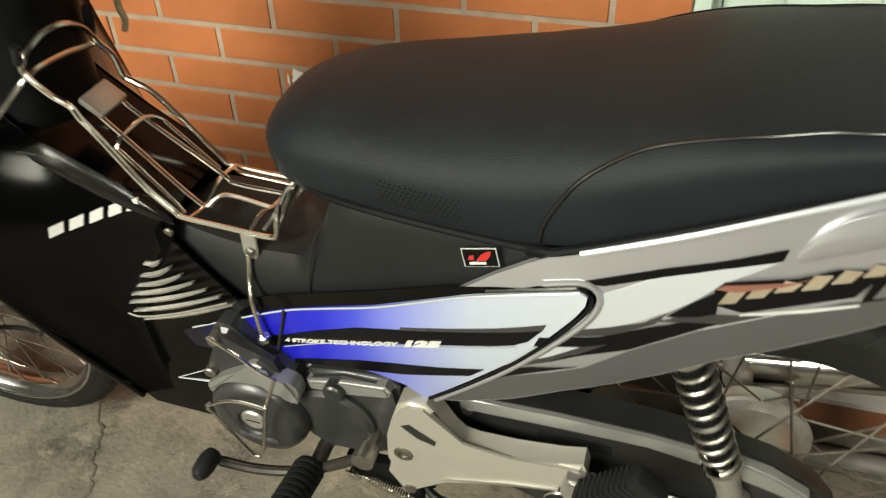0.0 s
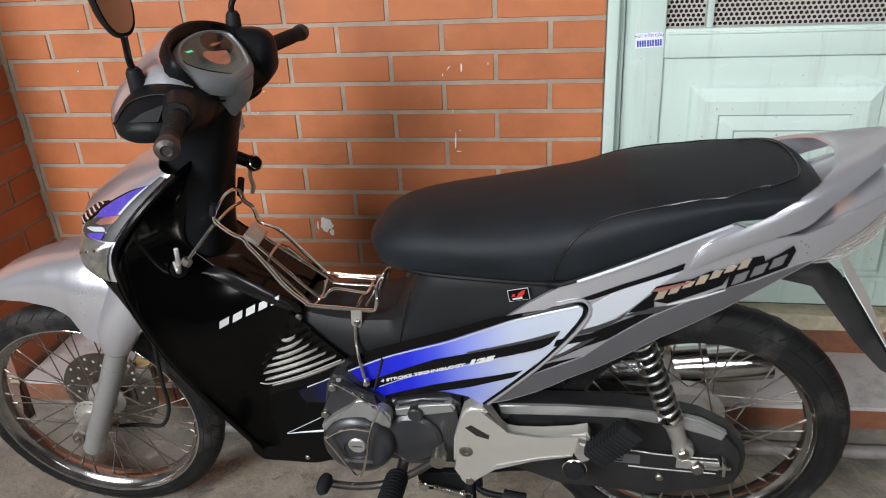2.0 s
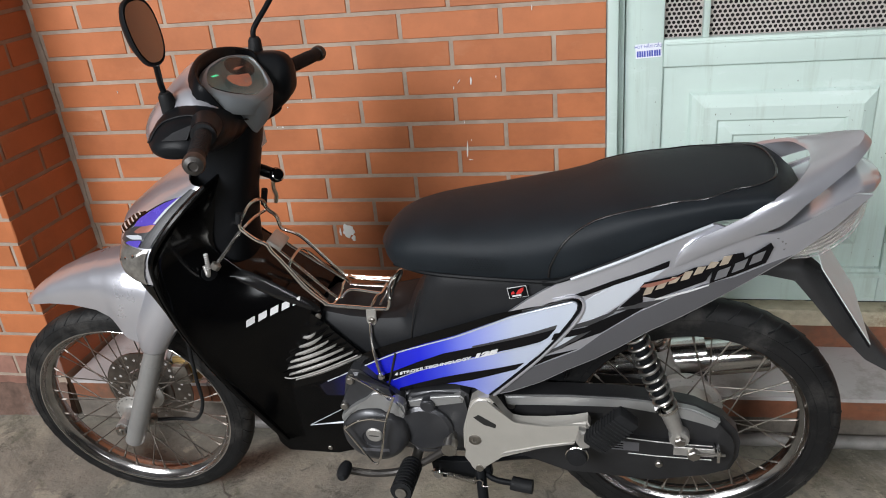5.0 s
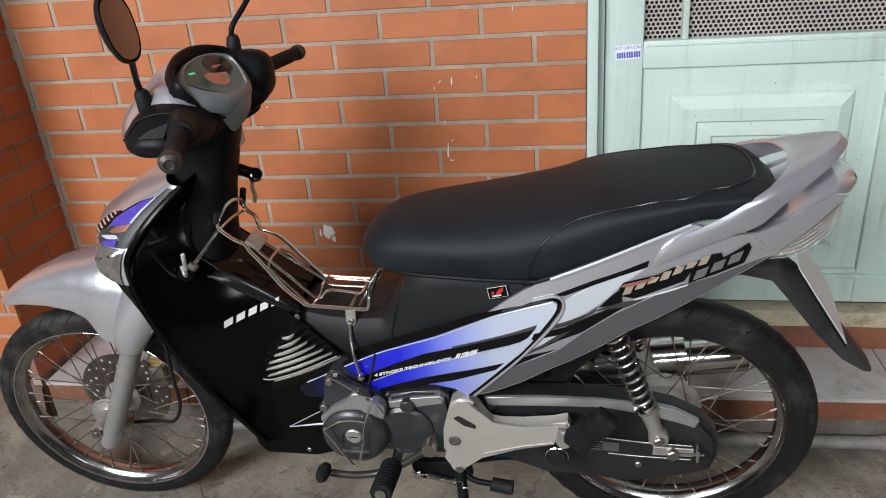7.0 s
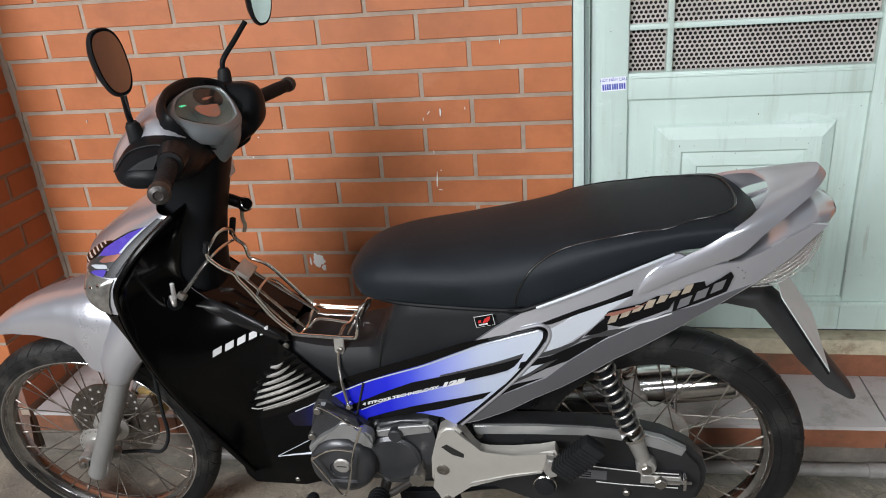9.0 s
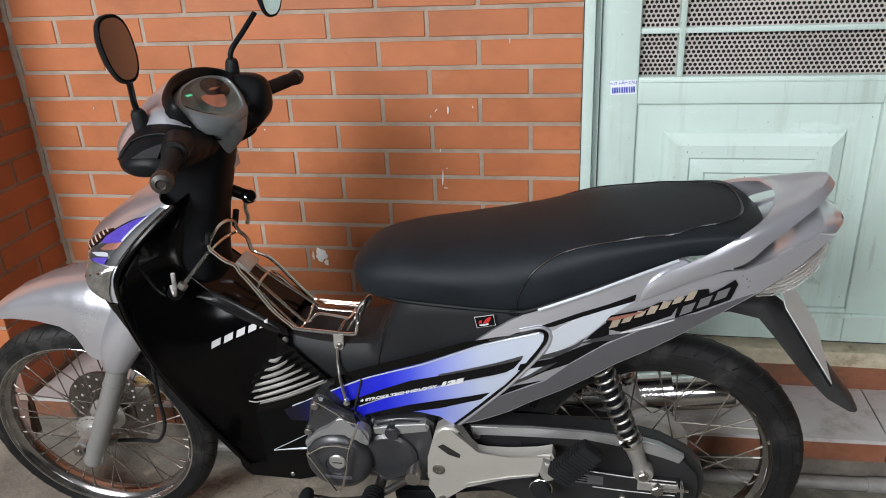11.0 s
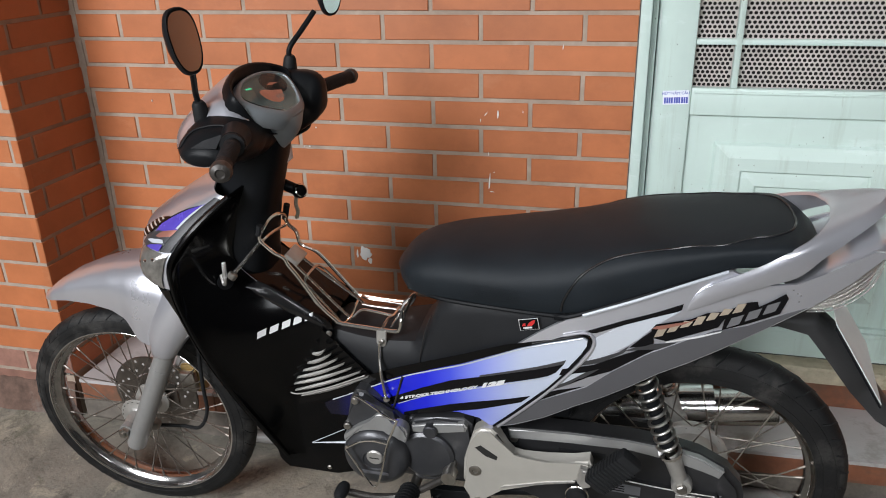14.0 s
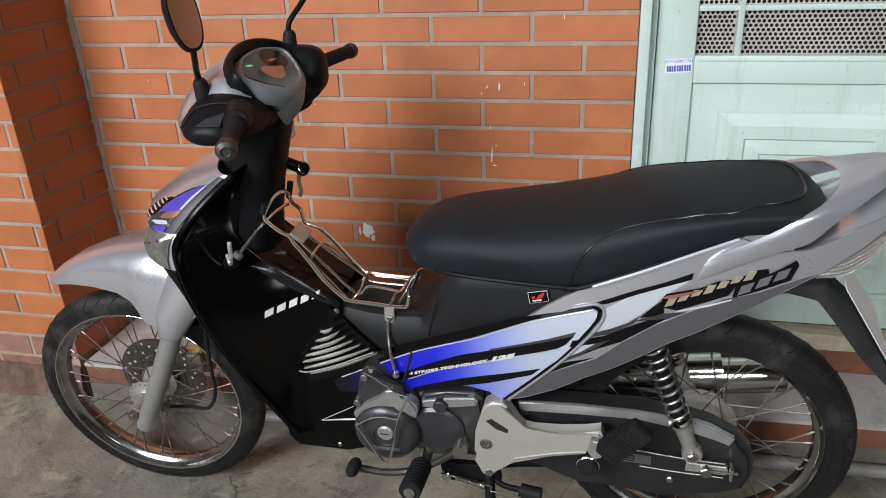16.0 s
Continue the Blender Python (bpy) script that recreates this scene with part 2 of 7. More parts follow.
ALLOY = mat("cast_alloy", (0.50, 0.485, 0.46), 0.45, 0.75, 0.15, 30, 0.2, 500)
ALLOY_PAINT = mat("silver_grey_enamel", (0.33, 0.33, 0.325), 0.4, 0.5, 0.08, 16, 0.1, 600, coat=0.2)
STEP_PAINT = mat("warm_silver_enamel", (0.44, 0.42, 0.38), 0.42, 0.35, 0.06, 14, 0.06, 600, coat=0.2)
ENGINE = mat("engine_grey", (0.062, 0.063, 0.068), 0.4, 0.55, 0.15, 18, 0.12, 400, coat=0.2)
CASE = mat("chain_case_grey", (0.024, 0.024, 0.0255), 0.36, 0.3, 0.25, 14, 0.08, 400)
BAR_END = mat("worn_bar_end", (0.05, 0.045, 0.041), 0.42, 0.4, 0.3, 40)
RUBBER = mat("rubber", (0.016, 0.0165, 0.0175), 0.5, 0, 0.25, 25, 0.3, 500, spec=0.12)
TYRE = mat("tyre_rubber", (0.0075, 0.0075, 0.0078), 0.6, 0, 0.4, 26, 0.35, 220, dirt=(0.038, 0.036, 0.034), dirt_at=0.53, spec=0.3)
DISC = mat("brake_disc", (0.22, 0.20, 0.18), 0.42, 1.0, 0.25, 20)
BRASS = mat("gold_caliper", (0.36, 0.25, 0.10), 0.42, 0.8, 0.2, 25)
LENS = mat("clear_lens", (0.92, 0.90, 0.88), 0.08, 0, 0.02, 8, trans=0.85)
SMOKE = mat("meter_glass", (0.85, 0.92, 0.92), 0.04, 0, 0.01, 8, trans=1.0)
SMOKE.node_tree.nodes["Principled BSDF"].inputs["IOR"].default_value = 1.18
INDICATOR = mat("dusty_clear_lens", (0.17, 0.16, 0.145), 0.14, 0.3, 0.35, 60, coat=0.5)
RIM = mat("rim_chrome", (0.40, 0.39, 0.38), 0.2, 1.0, 0.2, 24, rvar=0.1)
MUFFLER = mat("muffler_chrome", (0.62, 0.61, 0.60), 0.17, 1.0, 0.06, 20, rvar=0.08)
EDGE_TRIM = mat("dark_edge_trim", (0.016, 0.016, 0.018), 0.34, 0.2, 0.1, 12, spec=0.3)
TRIM_GREY = mat("graphite_trim", (0.075, 0.075, 0.08), 0.3, 0.5, 0.1, coat=0.3)
LENS_BACK = mat("lamp_reflector", (0.74, 0.72, 0.69), 0.2, 0.55, 0.1, 30)
DIAL = mat("dial_face", (0.13, 0.175, 0.17), 0.4, 0, 0.2, 30)
# orange of the needle and of the reflection painted on the dial
ORANGE_DIAL = mat("dial_orange", (0.62, 0.20, 0.12), 0.4, 0, 0.3, 40)
MIRROR = mat("mirror_glass", (0.82, 0.84, 0.86), 0.09, 1.0, 0.0, rvar=0.02)
PLATE = mat("plate_white", (0.72, 0.78, 0.79), 0.5, 0.0, 0.05)
GREEN = mat("green_indicator", (0.05, 0.6, 0.3), 0.4)
GREEN.node_tree.nodes["Principled BSDF"].inputs["Emission Color"].default_value = (0.1, 1.0, 0.5, 1)
GREEN.node_tree.nodes["Principled BSDF"].inputs["Emission Strength"].default_value = 0.6


# ---- mesh helpers ----
def mesh_of(name, bm, material, smooth=True, angle=35):
    bmesh.ops.recalc_face_normals(bm, faces=bm.faces)
    me = bpy.data.meshes.new(name)
    bm.to_mesh(me)
    bm.free()
    me.materials.append(material)
    if smooth:
        me.shade_smooth()
        me.set_sharp_from_angle(angle=radians(angle))
    return me


def part(name, bm, material, parent, label="", smooth=True, angle=35):
    ob = new(name, mesh_of(name, bm, material, smooth, angle))
    ob.parent = parent
    return tagged(ob, label)


def thing(name, bm, material, label, category, group="", kind="", smooth=True):
    return tagged(new(name, mesh_of(name, bm, material, smooth)), label, category, group, kind)


def box(bm, x0, x1, y0, y1, z0, z1, bevel=0.0, seg=2):
    made = bmesh.ops.create_cube(bm, size=1, matrix=Matrix.Translation(((x0 + x1) / 2, (y0 + y1) / 2, (z0 + z1) / 2)) @ Matrix.Diagonal((x1 - x0, y1 - y0, z1 - z0, 1)))
    if bevel:
        edges = list({e for v in made["verts"] for e in v.link_edges})
        bmesh.ops.bevel(bm, geom=edges, offset=bevel, segments=seg, affect="EDGES", profile=0.5)
    return bm


def spline(pts, n):
    """n + 1 points, evenly along a smooth curve through pts."""
    p = [Vector(q) for q in pts]
    p = [2 * p[0] - p[1]] + p + [2 * p[-1] - p[-2]]
    fine = []
    for i in range(1, len(p) - 2):
        for k in range(12):
            s = k / 12
            fine.append(0.5 * (2 * p[i] + (p[i + 1] - p[i - 1]) * s + (2 * p[i - 1] - 5 * p[i] + 4 * p[i + 1] - p[i + 2]) * s * s + (3 * p[i] - p[i - 1] - 3 * p[i + 1] + p[i + 2]) * s ** 3))
    fine.append(p[-2])
    run = [0.0]
    for a, b in zip(fine, fine[1:]):
        run.append(run[-1] + (b - a).length)
    out, j = [], 0
    for k in range(n + 1):
        d = run[-1] * k / n
        while j < len(run) - 2 and run[j + 1] < d:
            j += 1
        s = (d - run[j]) / max(1e-9, run[j + 1] - run[j])
        out.append(fine[j].lerp(fine[j + 1], min(1, s)))
    return out


def loft(bm, rings, closed=True, cap=True):
    rows = [[bm.verts.new(v) for v in r] for r in rings]
    n = len(rows[0])
    for a, b in zip(rows, rows[1:]):
        for i in range(n if closed else n - 1):
            j = (i + 1) % n
            bm.faces.new((a[i], a[j], b[j], b[i]))
    if cap and closed:
        bm.faces.new(rows[0])
        bm.faces.new(rows[-1])
    return bm


def tube(bm, pts, r, seg=8, n=None, r1=None, smooth=True):
    """A round bar along a smooth curve through pts; its radius goes from r to r1."""
    path = spline(pts, n or max(4, 6 * (len(pts) - 1))) if smooth and len(pts) > 2 else [Vector(p) for p in pts]
    rings, up = [], None
    for i, p in enumerate(path):
        d = (path[min(i + 1, len(path) - 1)] - path[max(i - 1, 0)]).normalized()
        if up is None:
            up = d.orthogonal().normalized()
        up = (up - d * up.dot(d)).normalized()
        side, q = d.cross(up), r if r1 is None else r + (r1 - r) * i / (len(path) - 1)
        rings.append([p + q * (math.cos(6.28319 * k / seg) * up + math.sin(6.28319 * k / seg) * side) for k in range(seg)])
    return loft(bm, rings)


def lathe(bm, profile, centre, axis=(0, 1, 0), seg=32, closed=False):
    """Turns (radius, along) pairs round an axis."""
    a = Vector(axis).normalized()
    u = Vector((0, 0, 1)) if abs(a.z) < 0.9 else Vector((1, 0, 0))
    u = (u - a * a.dot(u)).normalized()
    v, c = a.cross(u), Vector(centre)
    rows = [[bm.verts.new(c + a * h + r * (math.cos(6.283185 * k / seg) * u + math.sin(6.283185 * k / seg) * v)) for k in range(seg)] for r, h in profile]
    if closed:
        rows.append(rows[0])
    for p, q in zip(rows, rows[1:]):
        for k in range(seg):
            j = (k + 1) % seg
            bm.faces.new((p[k], p[j], q[j], q[k]))
    if not closed:
        bm.faces.new(rows[0])
        bm.faces.new(rows[-1])
    return bm


def sheet(bm, f, nu, nv, thick=0.003):
    """A curved sheet f(u, v), u and v from 0 to 1, given a thickness."""
    g = [[bm.verts.new(f(i / nu, j / nv)) for j in range(nv + 1)] for i in range(nu + 1)]
    faces = [bm.faces.new((g[i][j], g[i + 1][j], g[i + 1][j + 1], g[i][j + 1])) for i in range(nu) for j in range(nv)]
    bmesh.ops.recalc_face_normals(bm, faces=faces)
    if thick:
        bmesh.ops.solidify(bm, geom=faces, thickness=thick)
    return bm


def round_outline(out, n):
    return [(p.x, p.z) for p in spline([(x, 0, z) for x, z in out], n)]


def plate_part(out, y0, y1, bevel, n=0, sg=-1):
    """A cast plate: an outline in x and z, from y0 (outer) in to y1, with a rounded outer edge."""
    bm = bmesh.new()
    if n:
        out = round_outline(out + out[:1], n)[:-1]
    a = [bm.verts.new((x, y0, z)) for x, z in out]
    b = [bm.verts.new((x, y1, z)) for x, z in out]
    bm.faces.new(a), bm.faces.new(b)
    for i in range(len(out)):
        bm.faces.new((a[i], a[(i + 1) % len(out)], b[(i + 1) % len(out)], b[i]))
    if bevel:
        bmesh.ops.bevel(bm, geom=[e for e in bm.edges if all(abs(v.co.y - y0) < 1e-7 for v in e.verts)], offset=bevel, segments=3, affect="EDGES")
    return bm


def lerp_table(x, xs, ys):
    return float(np.interp(x, xs, ys))

# ---- the setting ----
COURSE, MODULE = 0.0692, 0.2455
BX, BZ = 0.069, 0.985          # a joint and a course line of the back wall


def brick_mesh(w, h, d=0.02, material=None):
    """One facing brick, its face in the plane y = 0 with worn edges; origin in the middle of the face."""
    bm = bmesh.new()
    e = 0.0016
    back = [bm.verts.new((x, d, z)) for x, z in ((-w / 2, -h / 2), (w / 2, -h / 2), (w / 2, h / 2), (-w / 2, h / 2))]
    mid = [bm.verts.new((x, e, z)) for x, z in ((-w / 2, -h / 2), (w / 2, -h / 2), (w / 2, h / 2), (-w / 2, h / 2))]
    face = [bm.verts.new((x, 0, z)) for x, z in ((-w / 2 + e, -h / 2 + e), (w / 2 - e, -h / 2 + e), (w / 2 - e, h / 2 - e), (-w / 2 + e, h / 2 - e))]
    for a, b in ((back, mid), (mid, face)):
        for i in range(4):
            bm.faces.new((a[i], a[(i + 1) % 4], b[(i + 1) % 4], b[i]))
    bm.faces.new(face)
    return mesh_of("brick", bm, material or BRICK, False)


BRICK_MESHES = {}


def lay_bricks(parent, m, x0, x1, z0, z1, phase, rng, dull=0.0):
    """Courses of bricks on the plane of the pose m, between two ends and two heights."""
    k0, k1 = math.floor((z0 - BZ) / COURSE), math.ceil((z1 - BZ) / COURSE)
    for k in range(k0, k1):
        lo, hi = max(z0, BZ + k * COURSE), min(z1, BZ + (k + 1) * COURSE)
        if hi - lo < 0.025:
            continue
        at = phase + (0 if k % 2 else MODULE / 2)
        at += MODULE * math.floor((x0 - at) / MODULE)
        while at < x1:
            a, b = max(at, x0), min(at + MODULE, x1)
            at += MODULE
            if b - a < 0.03:
                continue
            ja, jb = (0.0 if a == x0 else 0.0052), (0.0 if b == x1 else 0.0052)
            w, h = round(b - a - ja - jb, 3), round(hi - lo - 0.0102, 3)
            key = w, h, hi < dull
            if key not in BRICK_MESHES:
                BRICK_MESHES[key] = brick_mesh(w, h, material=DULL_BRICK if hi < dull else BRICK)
            ob = new("brick", BRICK_MESHES[key])
            ob.parent = parent
            ob.matrix_local = m @ pose((a + ja + b - jb) / 2, rng.uniform(-0.0008, 0.0008), (lo + hi) / 2, rng.uniform(-0.25, 0.25), rng.uniform(-0.2, 0.2), rng.uniform(-0.25, 0.25))


def block(name, x0, x1, y0, y1, z0, z1, material, label, category, bevel=0.0):
    return thing(name, box(bmesh.new(), x0, x1, y0, y1, z0, z1, bevel), material, label, category, kind="structure", smooth=False)


def wavy(x, y, s=1.0):
    return noise.noise((x * s, y * s, 0.3))


# floor: rough concrete that rises a little towards the pillar
bm = bmesh.new()
NX, NY = 140, 90
grid = []
for i in range(NX + 1):
    x = -5 + 10 * i / NX
    col = []
    for j in range(NY + 1):
        y = -5.2 + 5.3 * j / NY
        rise = 0.035 * max(0, min(1, (-0.75 - x) / 0.4)) * max(0, min(1, (y + 0.75) / 0.4))
        col.append(bm.verts.new((x, y, rise - 0.004 + 0.003 * wavy(x, y, 2.2) + 0.0015 * wavy(x, y, 9))))
    grid.append(col)
for i in range(NX):
    for j in range(NY):
        bm.faces.new((grid[i][j], grid[i + 1][j], grid[i + 1][j + 1], grid[i][j + 1]))
thing("floor", bm, FLOOR, "stained worn grey concrete floor of the passage", "floor", kind="structure")

# a jagged crack across the concrete
def floor_z(x, y):
    rise = 0.035 * max(0, min(1, (-0.75 - x) / 0.4)) * max(0, min(1, (y + 0.75) / 0.4))
    return rise - 0.004 + 0.003 * wavy(x, y, 2.2) + 0.0015 * wavy(x, y, 9)


rng = random.Random(31)
line = spline([(-0.53, -0.40, 0), (-0.518, -0.488, 0), (-0.495, -0.520, 0), (-0.467, -0.547, 0), (-0.455, -0.585, 0), (-0.419, -0.636, 0), (-0.40, -0.72, 0), (-0.42, -0.84, 0), (-0.385, -0.98, 0)], 70)
bm = bmesh.new()
prev = None
for k, p in enumerate(line):
    x, y = p.x + rng.uniform(-0.004, 0.004), p.y + rng.uniform(-0.002, 0.002)
    w = rng.uniform(0.0008, 0.0032) * min(1, 0.2 + k / 8)
    pair = [bm.verts.new((x + s * w, y + s * w * 0.5, floor_z(x, y) + 0.0014)) for s in (-1, 1)]
    if prev:
        bm.faces.new((prev[0], prev[1], pair[1], pair[0]))
    prev = pair
thing("floor_crack", bm, GROUT, "thin jagged dark crack in the concrete floor", "crack", kind="structure")

# the back wall behind the motorcycle, with the door's opening
wall_back = block("wall_back", -1.25, 0.435, 0.0028, 0.16, 0, 3.6, MORTAR, "orange facing brick wall with grey mortar joints", "wall")
wall_right = block("wall_right", 1.30, 5.0, 0.0028, 0.16, 0, 3.6, MORTAR, "orange facing brick wall beyond the door", "wall")
block("wall_lintel", 0.435, 1.30, 0.0028, 0.16, 2.25, 3.6, MORTAR, "wall over the steel door", "wall")
# the return wall and the pillar's front
RET = Vector((-1.05, 0.0, 0.0)), Vector((-1.06, -0.285, 0.0))
bm = bmesh.new()
foot = [(-1.0528, 0.006), (-1.0628, -0.2822), (-5.0, -0.2822), (-5.0, 0.16), (-1.25, 0.16), (-1.25, 0.006)]
lower = [bm.verts.new((x, y, 0)) for x, y in foot]
upper = [bm.verts.new((x, y, 3.6)) for x, y in foot]
for i in range(6):
    bm.faces.new((lower[i], lower[(i + 1) % 6], upper[(i + 1) % 6], upper[i]))
bm.faces.new(lower), bm.faces.new(upper)
wall_pillar = thing("wall_pillar", bm, MORTAR, "projecting brick pillar beside the recess", "wall", kind="structure", smooth=False)
# rough mortar smeared along the pillar's foot
bm = bmesh.new()
prev = None
for i in range(121):
    x = -1.8 + 0.738 * i / 120
    h = 0.132 + 0.010 * wavy(x * 7, 2.2) + 0.008 * wavy(x * 33, 5.5)
    d = 0.016 + 0.010 * wavy(x * 9, 8.1) + 0.005 * wavy(x * 40, 3.3)
    ring = [bm.verts.new(q) for q in ((x, -0.2815, h), (x, -0.2865 - 0.1 * d, h - 0.004), (x, -0.288 - 0.35 * d + 0.002 * wavy(x * 60, 1), 0.105), (x, -0.288 - 0.6 * d, 0.07), (x, -0.29 - d, 0.035), (x, -0.30 - 1.6 * d, -0.01), (x, -0.2815, -0.01))]
    if prev:
        for k in range(7):
            bm.faces.new((prev[k], prev[(k + 1) % 7], ring[(k + 1) % 7], ring[k]))
    else:
        bm.faces.new(ring)
    prev = ring
bm.faces.new(prev)
thing("mortar_fillet", bm, SMEAR, "rough brown mortar smeared along the pillar's foot", "mortar", kind="structure")

# mortar squeezed into the corner between the wall and the pillar's return
bm = bmesh.new()
prev = None
for i in range(161):
    z = 0.15 + 1.55 * i / 160
    w = 0.010 + 0.006 * wavy(z * 6, 4.4) + 0.004 * wavy(z * 23, 2.1)
    d = 0.012 + 0.005 * wavy(z * 8, 9.3) + 0.003 * wavy(z * 31, 6.1)
    ring = [bm.verts.new(q) for q in ((-1.058, 0.006, z), (-1.051 + w, 0.004, z), (-1.051 + 0.85 * w, -0.001, z), (-1.0505 + 0.25 * w, -0.35 * d, z), (-1.0525, -d, z), (-1.060, -d, z))]
    if prev:
        for k in range(6):
            bm.faces.new((prev[k], prev[(k + 1) % 6], ring[(k + 1) % 6], ring[k]))
    else:
        bm.faces.new(ring)
    prev = ring
bm.faces.new(prev)
thing("corner_mortar", bm, MORTAR, "uneven pale mortar filling the brick corner", "mortar", kind="structure")

# unseen surround added to close the passage: opposite wall, ends and ceiling
block("wall_opposite", -5, 5, -5.3, -5.2, 0, 3.6, ENCLOSURE, "plain dark wall, unseen, added across the passage", "wall")
block("wall_end_1", -5.1, -5, -5.3, 0.16, 0, 3.6, ENCLOSURE, "plain dark end wall, unseen and added", "wall")
block("wall_end_2", 5, 5.1, -5.3, 0.16, 0, 3.6, ENCLOSURE, "plain dark end wall, unseen and added", "wall")
block("ceiling", -5.1, 5.1, -5.3, 0.3, 3.6, 3.7, ENCLOSURE, "plain dark ceiling, unseen, added over the passage", "ceiling")

# step before the wall and the door: riser, tiled tread, dirty base
STEP_Z = 0.147


def step_front(x):
    return -0.283 + (x + 1.05) / 2.1 * 0.06


bm = bmesh.new()
for za, zb, out in ((0.0, 0.083, 0.004),):
    a = [bm.verts.new((x, step_front(x) + out, z)) for x, z in ((-1.05, za), (3.0, za), (3.0, zb), (-1.05, zb))]
    b = [bm.verts.new((x, 0.03, z)) for x, z in ((-1.05, za), (3.0, za), (3.0, zb), (-1.05, zb))]
    for i in range(4):
        bm.faces.new((a[i], a[(i + 1) % 4], b[(i + 1) % 4], b[i]))
    bm.faces.new(a), bm.faces.new(b)
step = thing("step", bm, GROUT, "low tiled step with a dirty cement base", "step", kind="structure", smooth=False)


def slab(bm, x0, x1, front, back, z0, z1):
    a = [bm.verts.new(v) for v in ((x0, front(x0), z0), (x1, front(x1), z0), (x1, back, z0), (x0, back, z0))]
    b = [bm.verts.new(v) for v in ((x0, front(x0), z1), (x1, front(x1), z1), (x1, back, z1), (x0, back, z1))]
    for i in range(4):
        bm.faces.new((a[i], a[(i + 1) % 4], b[(i + 1) % 4], b[i]))
    bm.faces.new(a), bm.faces.new(b)
    return bm


for x0, x1 in ((-1.045, -0.632), (-0.628, -0.032), (-0.028, 0.568), (0.572, 1.168), (1.172, 1.768), (1.772, 2.4)):
    part("tread_tile", slab(bmesh.new(), x0, x1, lambda x: step_front(x) - 0.004, 0.0, 0.137, STEP_Z), TILE, step, "pale grey ceramic tile", smooth=False)
    part("riser_tile", slab(bmesh.new(), x0, x1, step_front, 0.0, 0.0835, 0.1365), TERRA, step, "terracotta riser tile", smooth=False)

# plinth under the door
block("door_plinth", 0.435, 1.30, -0.004, 0.15, 0.0, 0.212, TERRA, "terracotta tile strip under the door sill", "trim")
bm = bmesh.new()
n = 60
prev = None
for i in range(n + 1):
    x = 0.437 + 0.861 * i / n
    h = 0.252 + 0.006 * wavy(x * 9, 3.1) + 0.004 * wavy(x * 31, 1.7)
    f = -0.006 + 0.003 * wavy(x * 14, 7.7)
    ring = [bm.verts.new(v) for v in ((x, f, 0.2125), (x, f, h - 0.006), (x, f + 0.006, h), (x, 0.14, h), (x, 0.14, 0.2125))]
    if prev:
        for k in range(5):
            bm.faces.new((prev[k], prev[(k + 1) % 5], ring[(k + 1) % 5], ring[k]))
    else:
        bm.faces.new(ring)
    prev = ring
bm.faces.new(prev)
thing("door_sill", bm, STONE, "worn chipped pale stone door sill", "sill", kind="structure")

# water pipe along the foot of the step
bm = bmesh.new()
tube(bm, [(x, step_front(x) - 0.019, 0.032 + 0.002 * wavy(x, 4, 3)) for x in (-0.55, 0.0, 0.5, 0.9, 1.4, 2.4)], 0.0165, 12)
pipe = thing("water_pipe", bm, PIPE, "grey plastic pipe lying along the step", "pipe")
part("pipe_socket", tube(bmesh.new(), [(1.13, step_front(1.13) - 0.019, 0.032), (1.20, step_front(1.2) - 0.019, 0.032)], 0.0195, 12), PIPE, pipe)

# ---- the steel door ----
door = tagged(new("door_1"), "pale mint painted steel door with perforated panes", "door", kind="structure")
for nm, x0, x1, y0, y1, z0, z1 in (("door_frame", 0.437, 0.4625, -0.008, 0.13, 0.253, 2.25), ("door_frame", 1.272, 1.298, -0.008, 0.13, 0.253, 2.25), ("door_frame", 0.463, 1.2715, -0.008, 0.13, 2.2, 2.25)):
    part(nm, box(bmesh.new(), x0, x1, y0, y1, z0, z1, 0.003), DOOR_PAINT, door)
part("stop_bead", box(bmesh.new(), 0.4635, 0.4765, 0.022, 0.1, 0.263, 2.19, 0.002), DOOR_PAINT, door)
part("stop_bead", box(bmesh.new(), 1.2575, 1.2705, 0.022, 0.1, 0.263, 2.19, 0.002), DOOR_PAINT, door)
LX0, LX1, LY = 0.4785, 1.2555, 0.034
leaf = tagged(new("door_leaf"), "", "")
leaf.parent = door
for x0, x1, z0, z1 in ((LX0, 0.566, 0.264, 2.18), (1.112, LX1, 0.264, 2.18), (0.5665, 1.1115, 0.887, 0.951), (0.5665, 1.1115, 0.264, 0.358), (0.5665, 1.1115, 2.08, 2.18)):
    part("door_rail", box(bmesh.new(), x0, x1, LY, LY + 0.035, z0, z1, 0.0025), DOOR_PAINT, leaf)
for z in (1.056, 1.161, 1.266, 1.371, 1.476, 1.581, 1.686, 1.791, 1.896, 2.0):
    part("glazing_bar", box(bmesh.new(), 0.5665, 1.1115, LY + 0.004, LY + 0.03, z - 0.0065, z + 0.0065, 0.002), DOOR_PAINT, leaf)
part("glazing_bar", box(bmesh.new(), 0.6525, 0.6665, LY + 0.003, LY + 0.031, 0.9515, 2.0795, 0.002), DOOR_PAINT, leaf)
part("rail_bead", box(bmesh.new(), 0.572, 1.106, LY - 0.004, LY + 0.01, 0.938, 0.9445, 0.002), DOOR_PAINT, leaf)
part("ledge", box(bmesh.new(), LX0 + 0.002, LX1 - 0.002, LY - 0.012, LY + 0.002, 0.336, 0.349, 0.004), DOOR_PAINT, leaf)
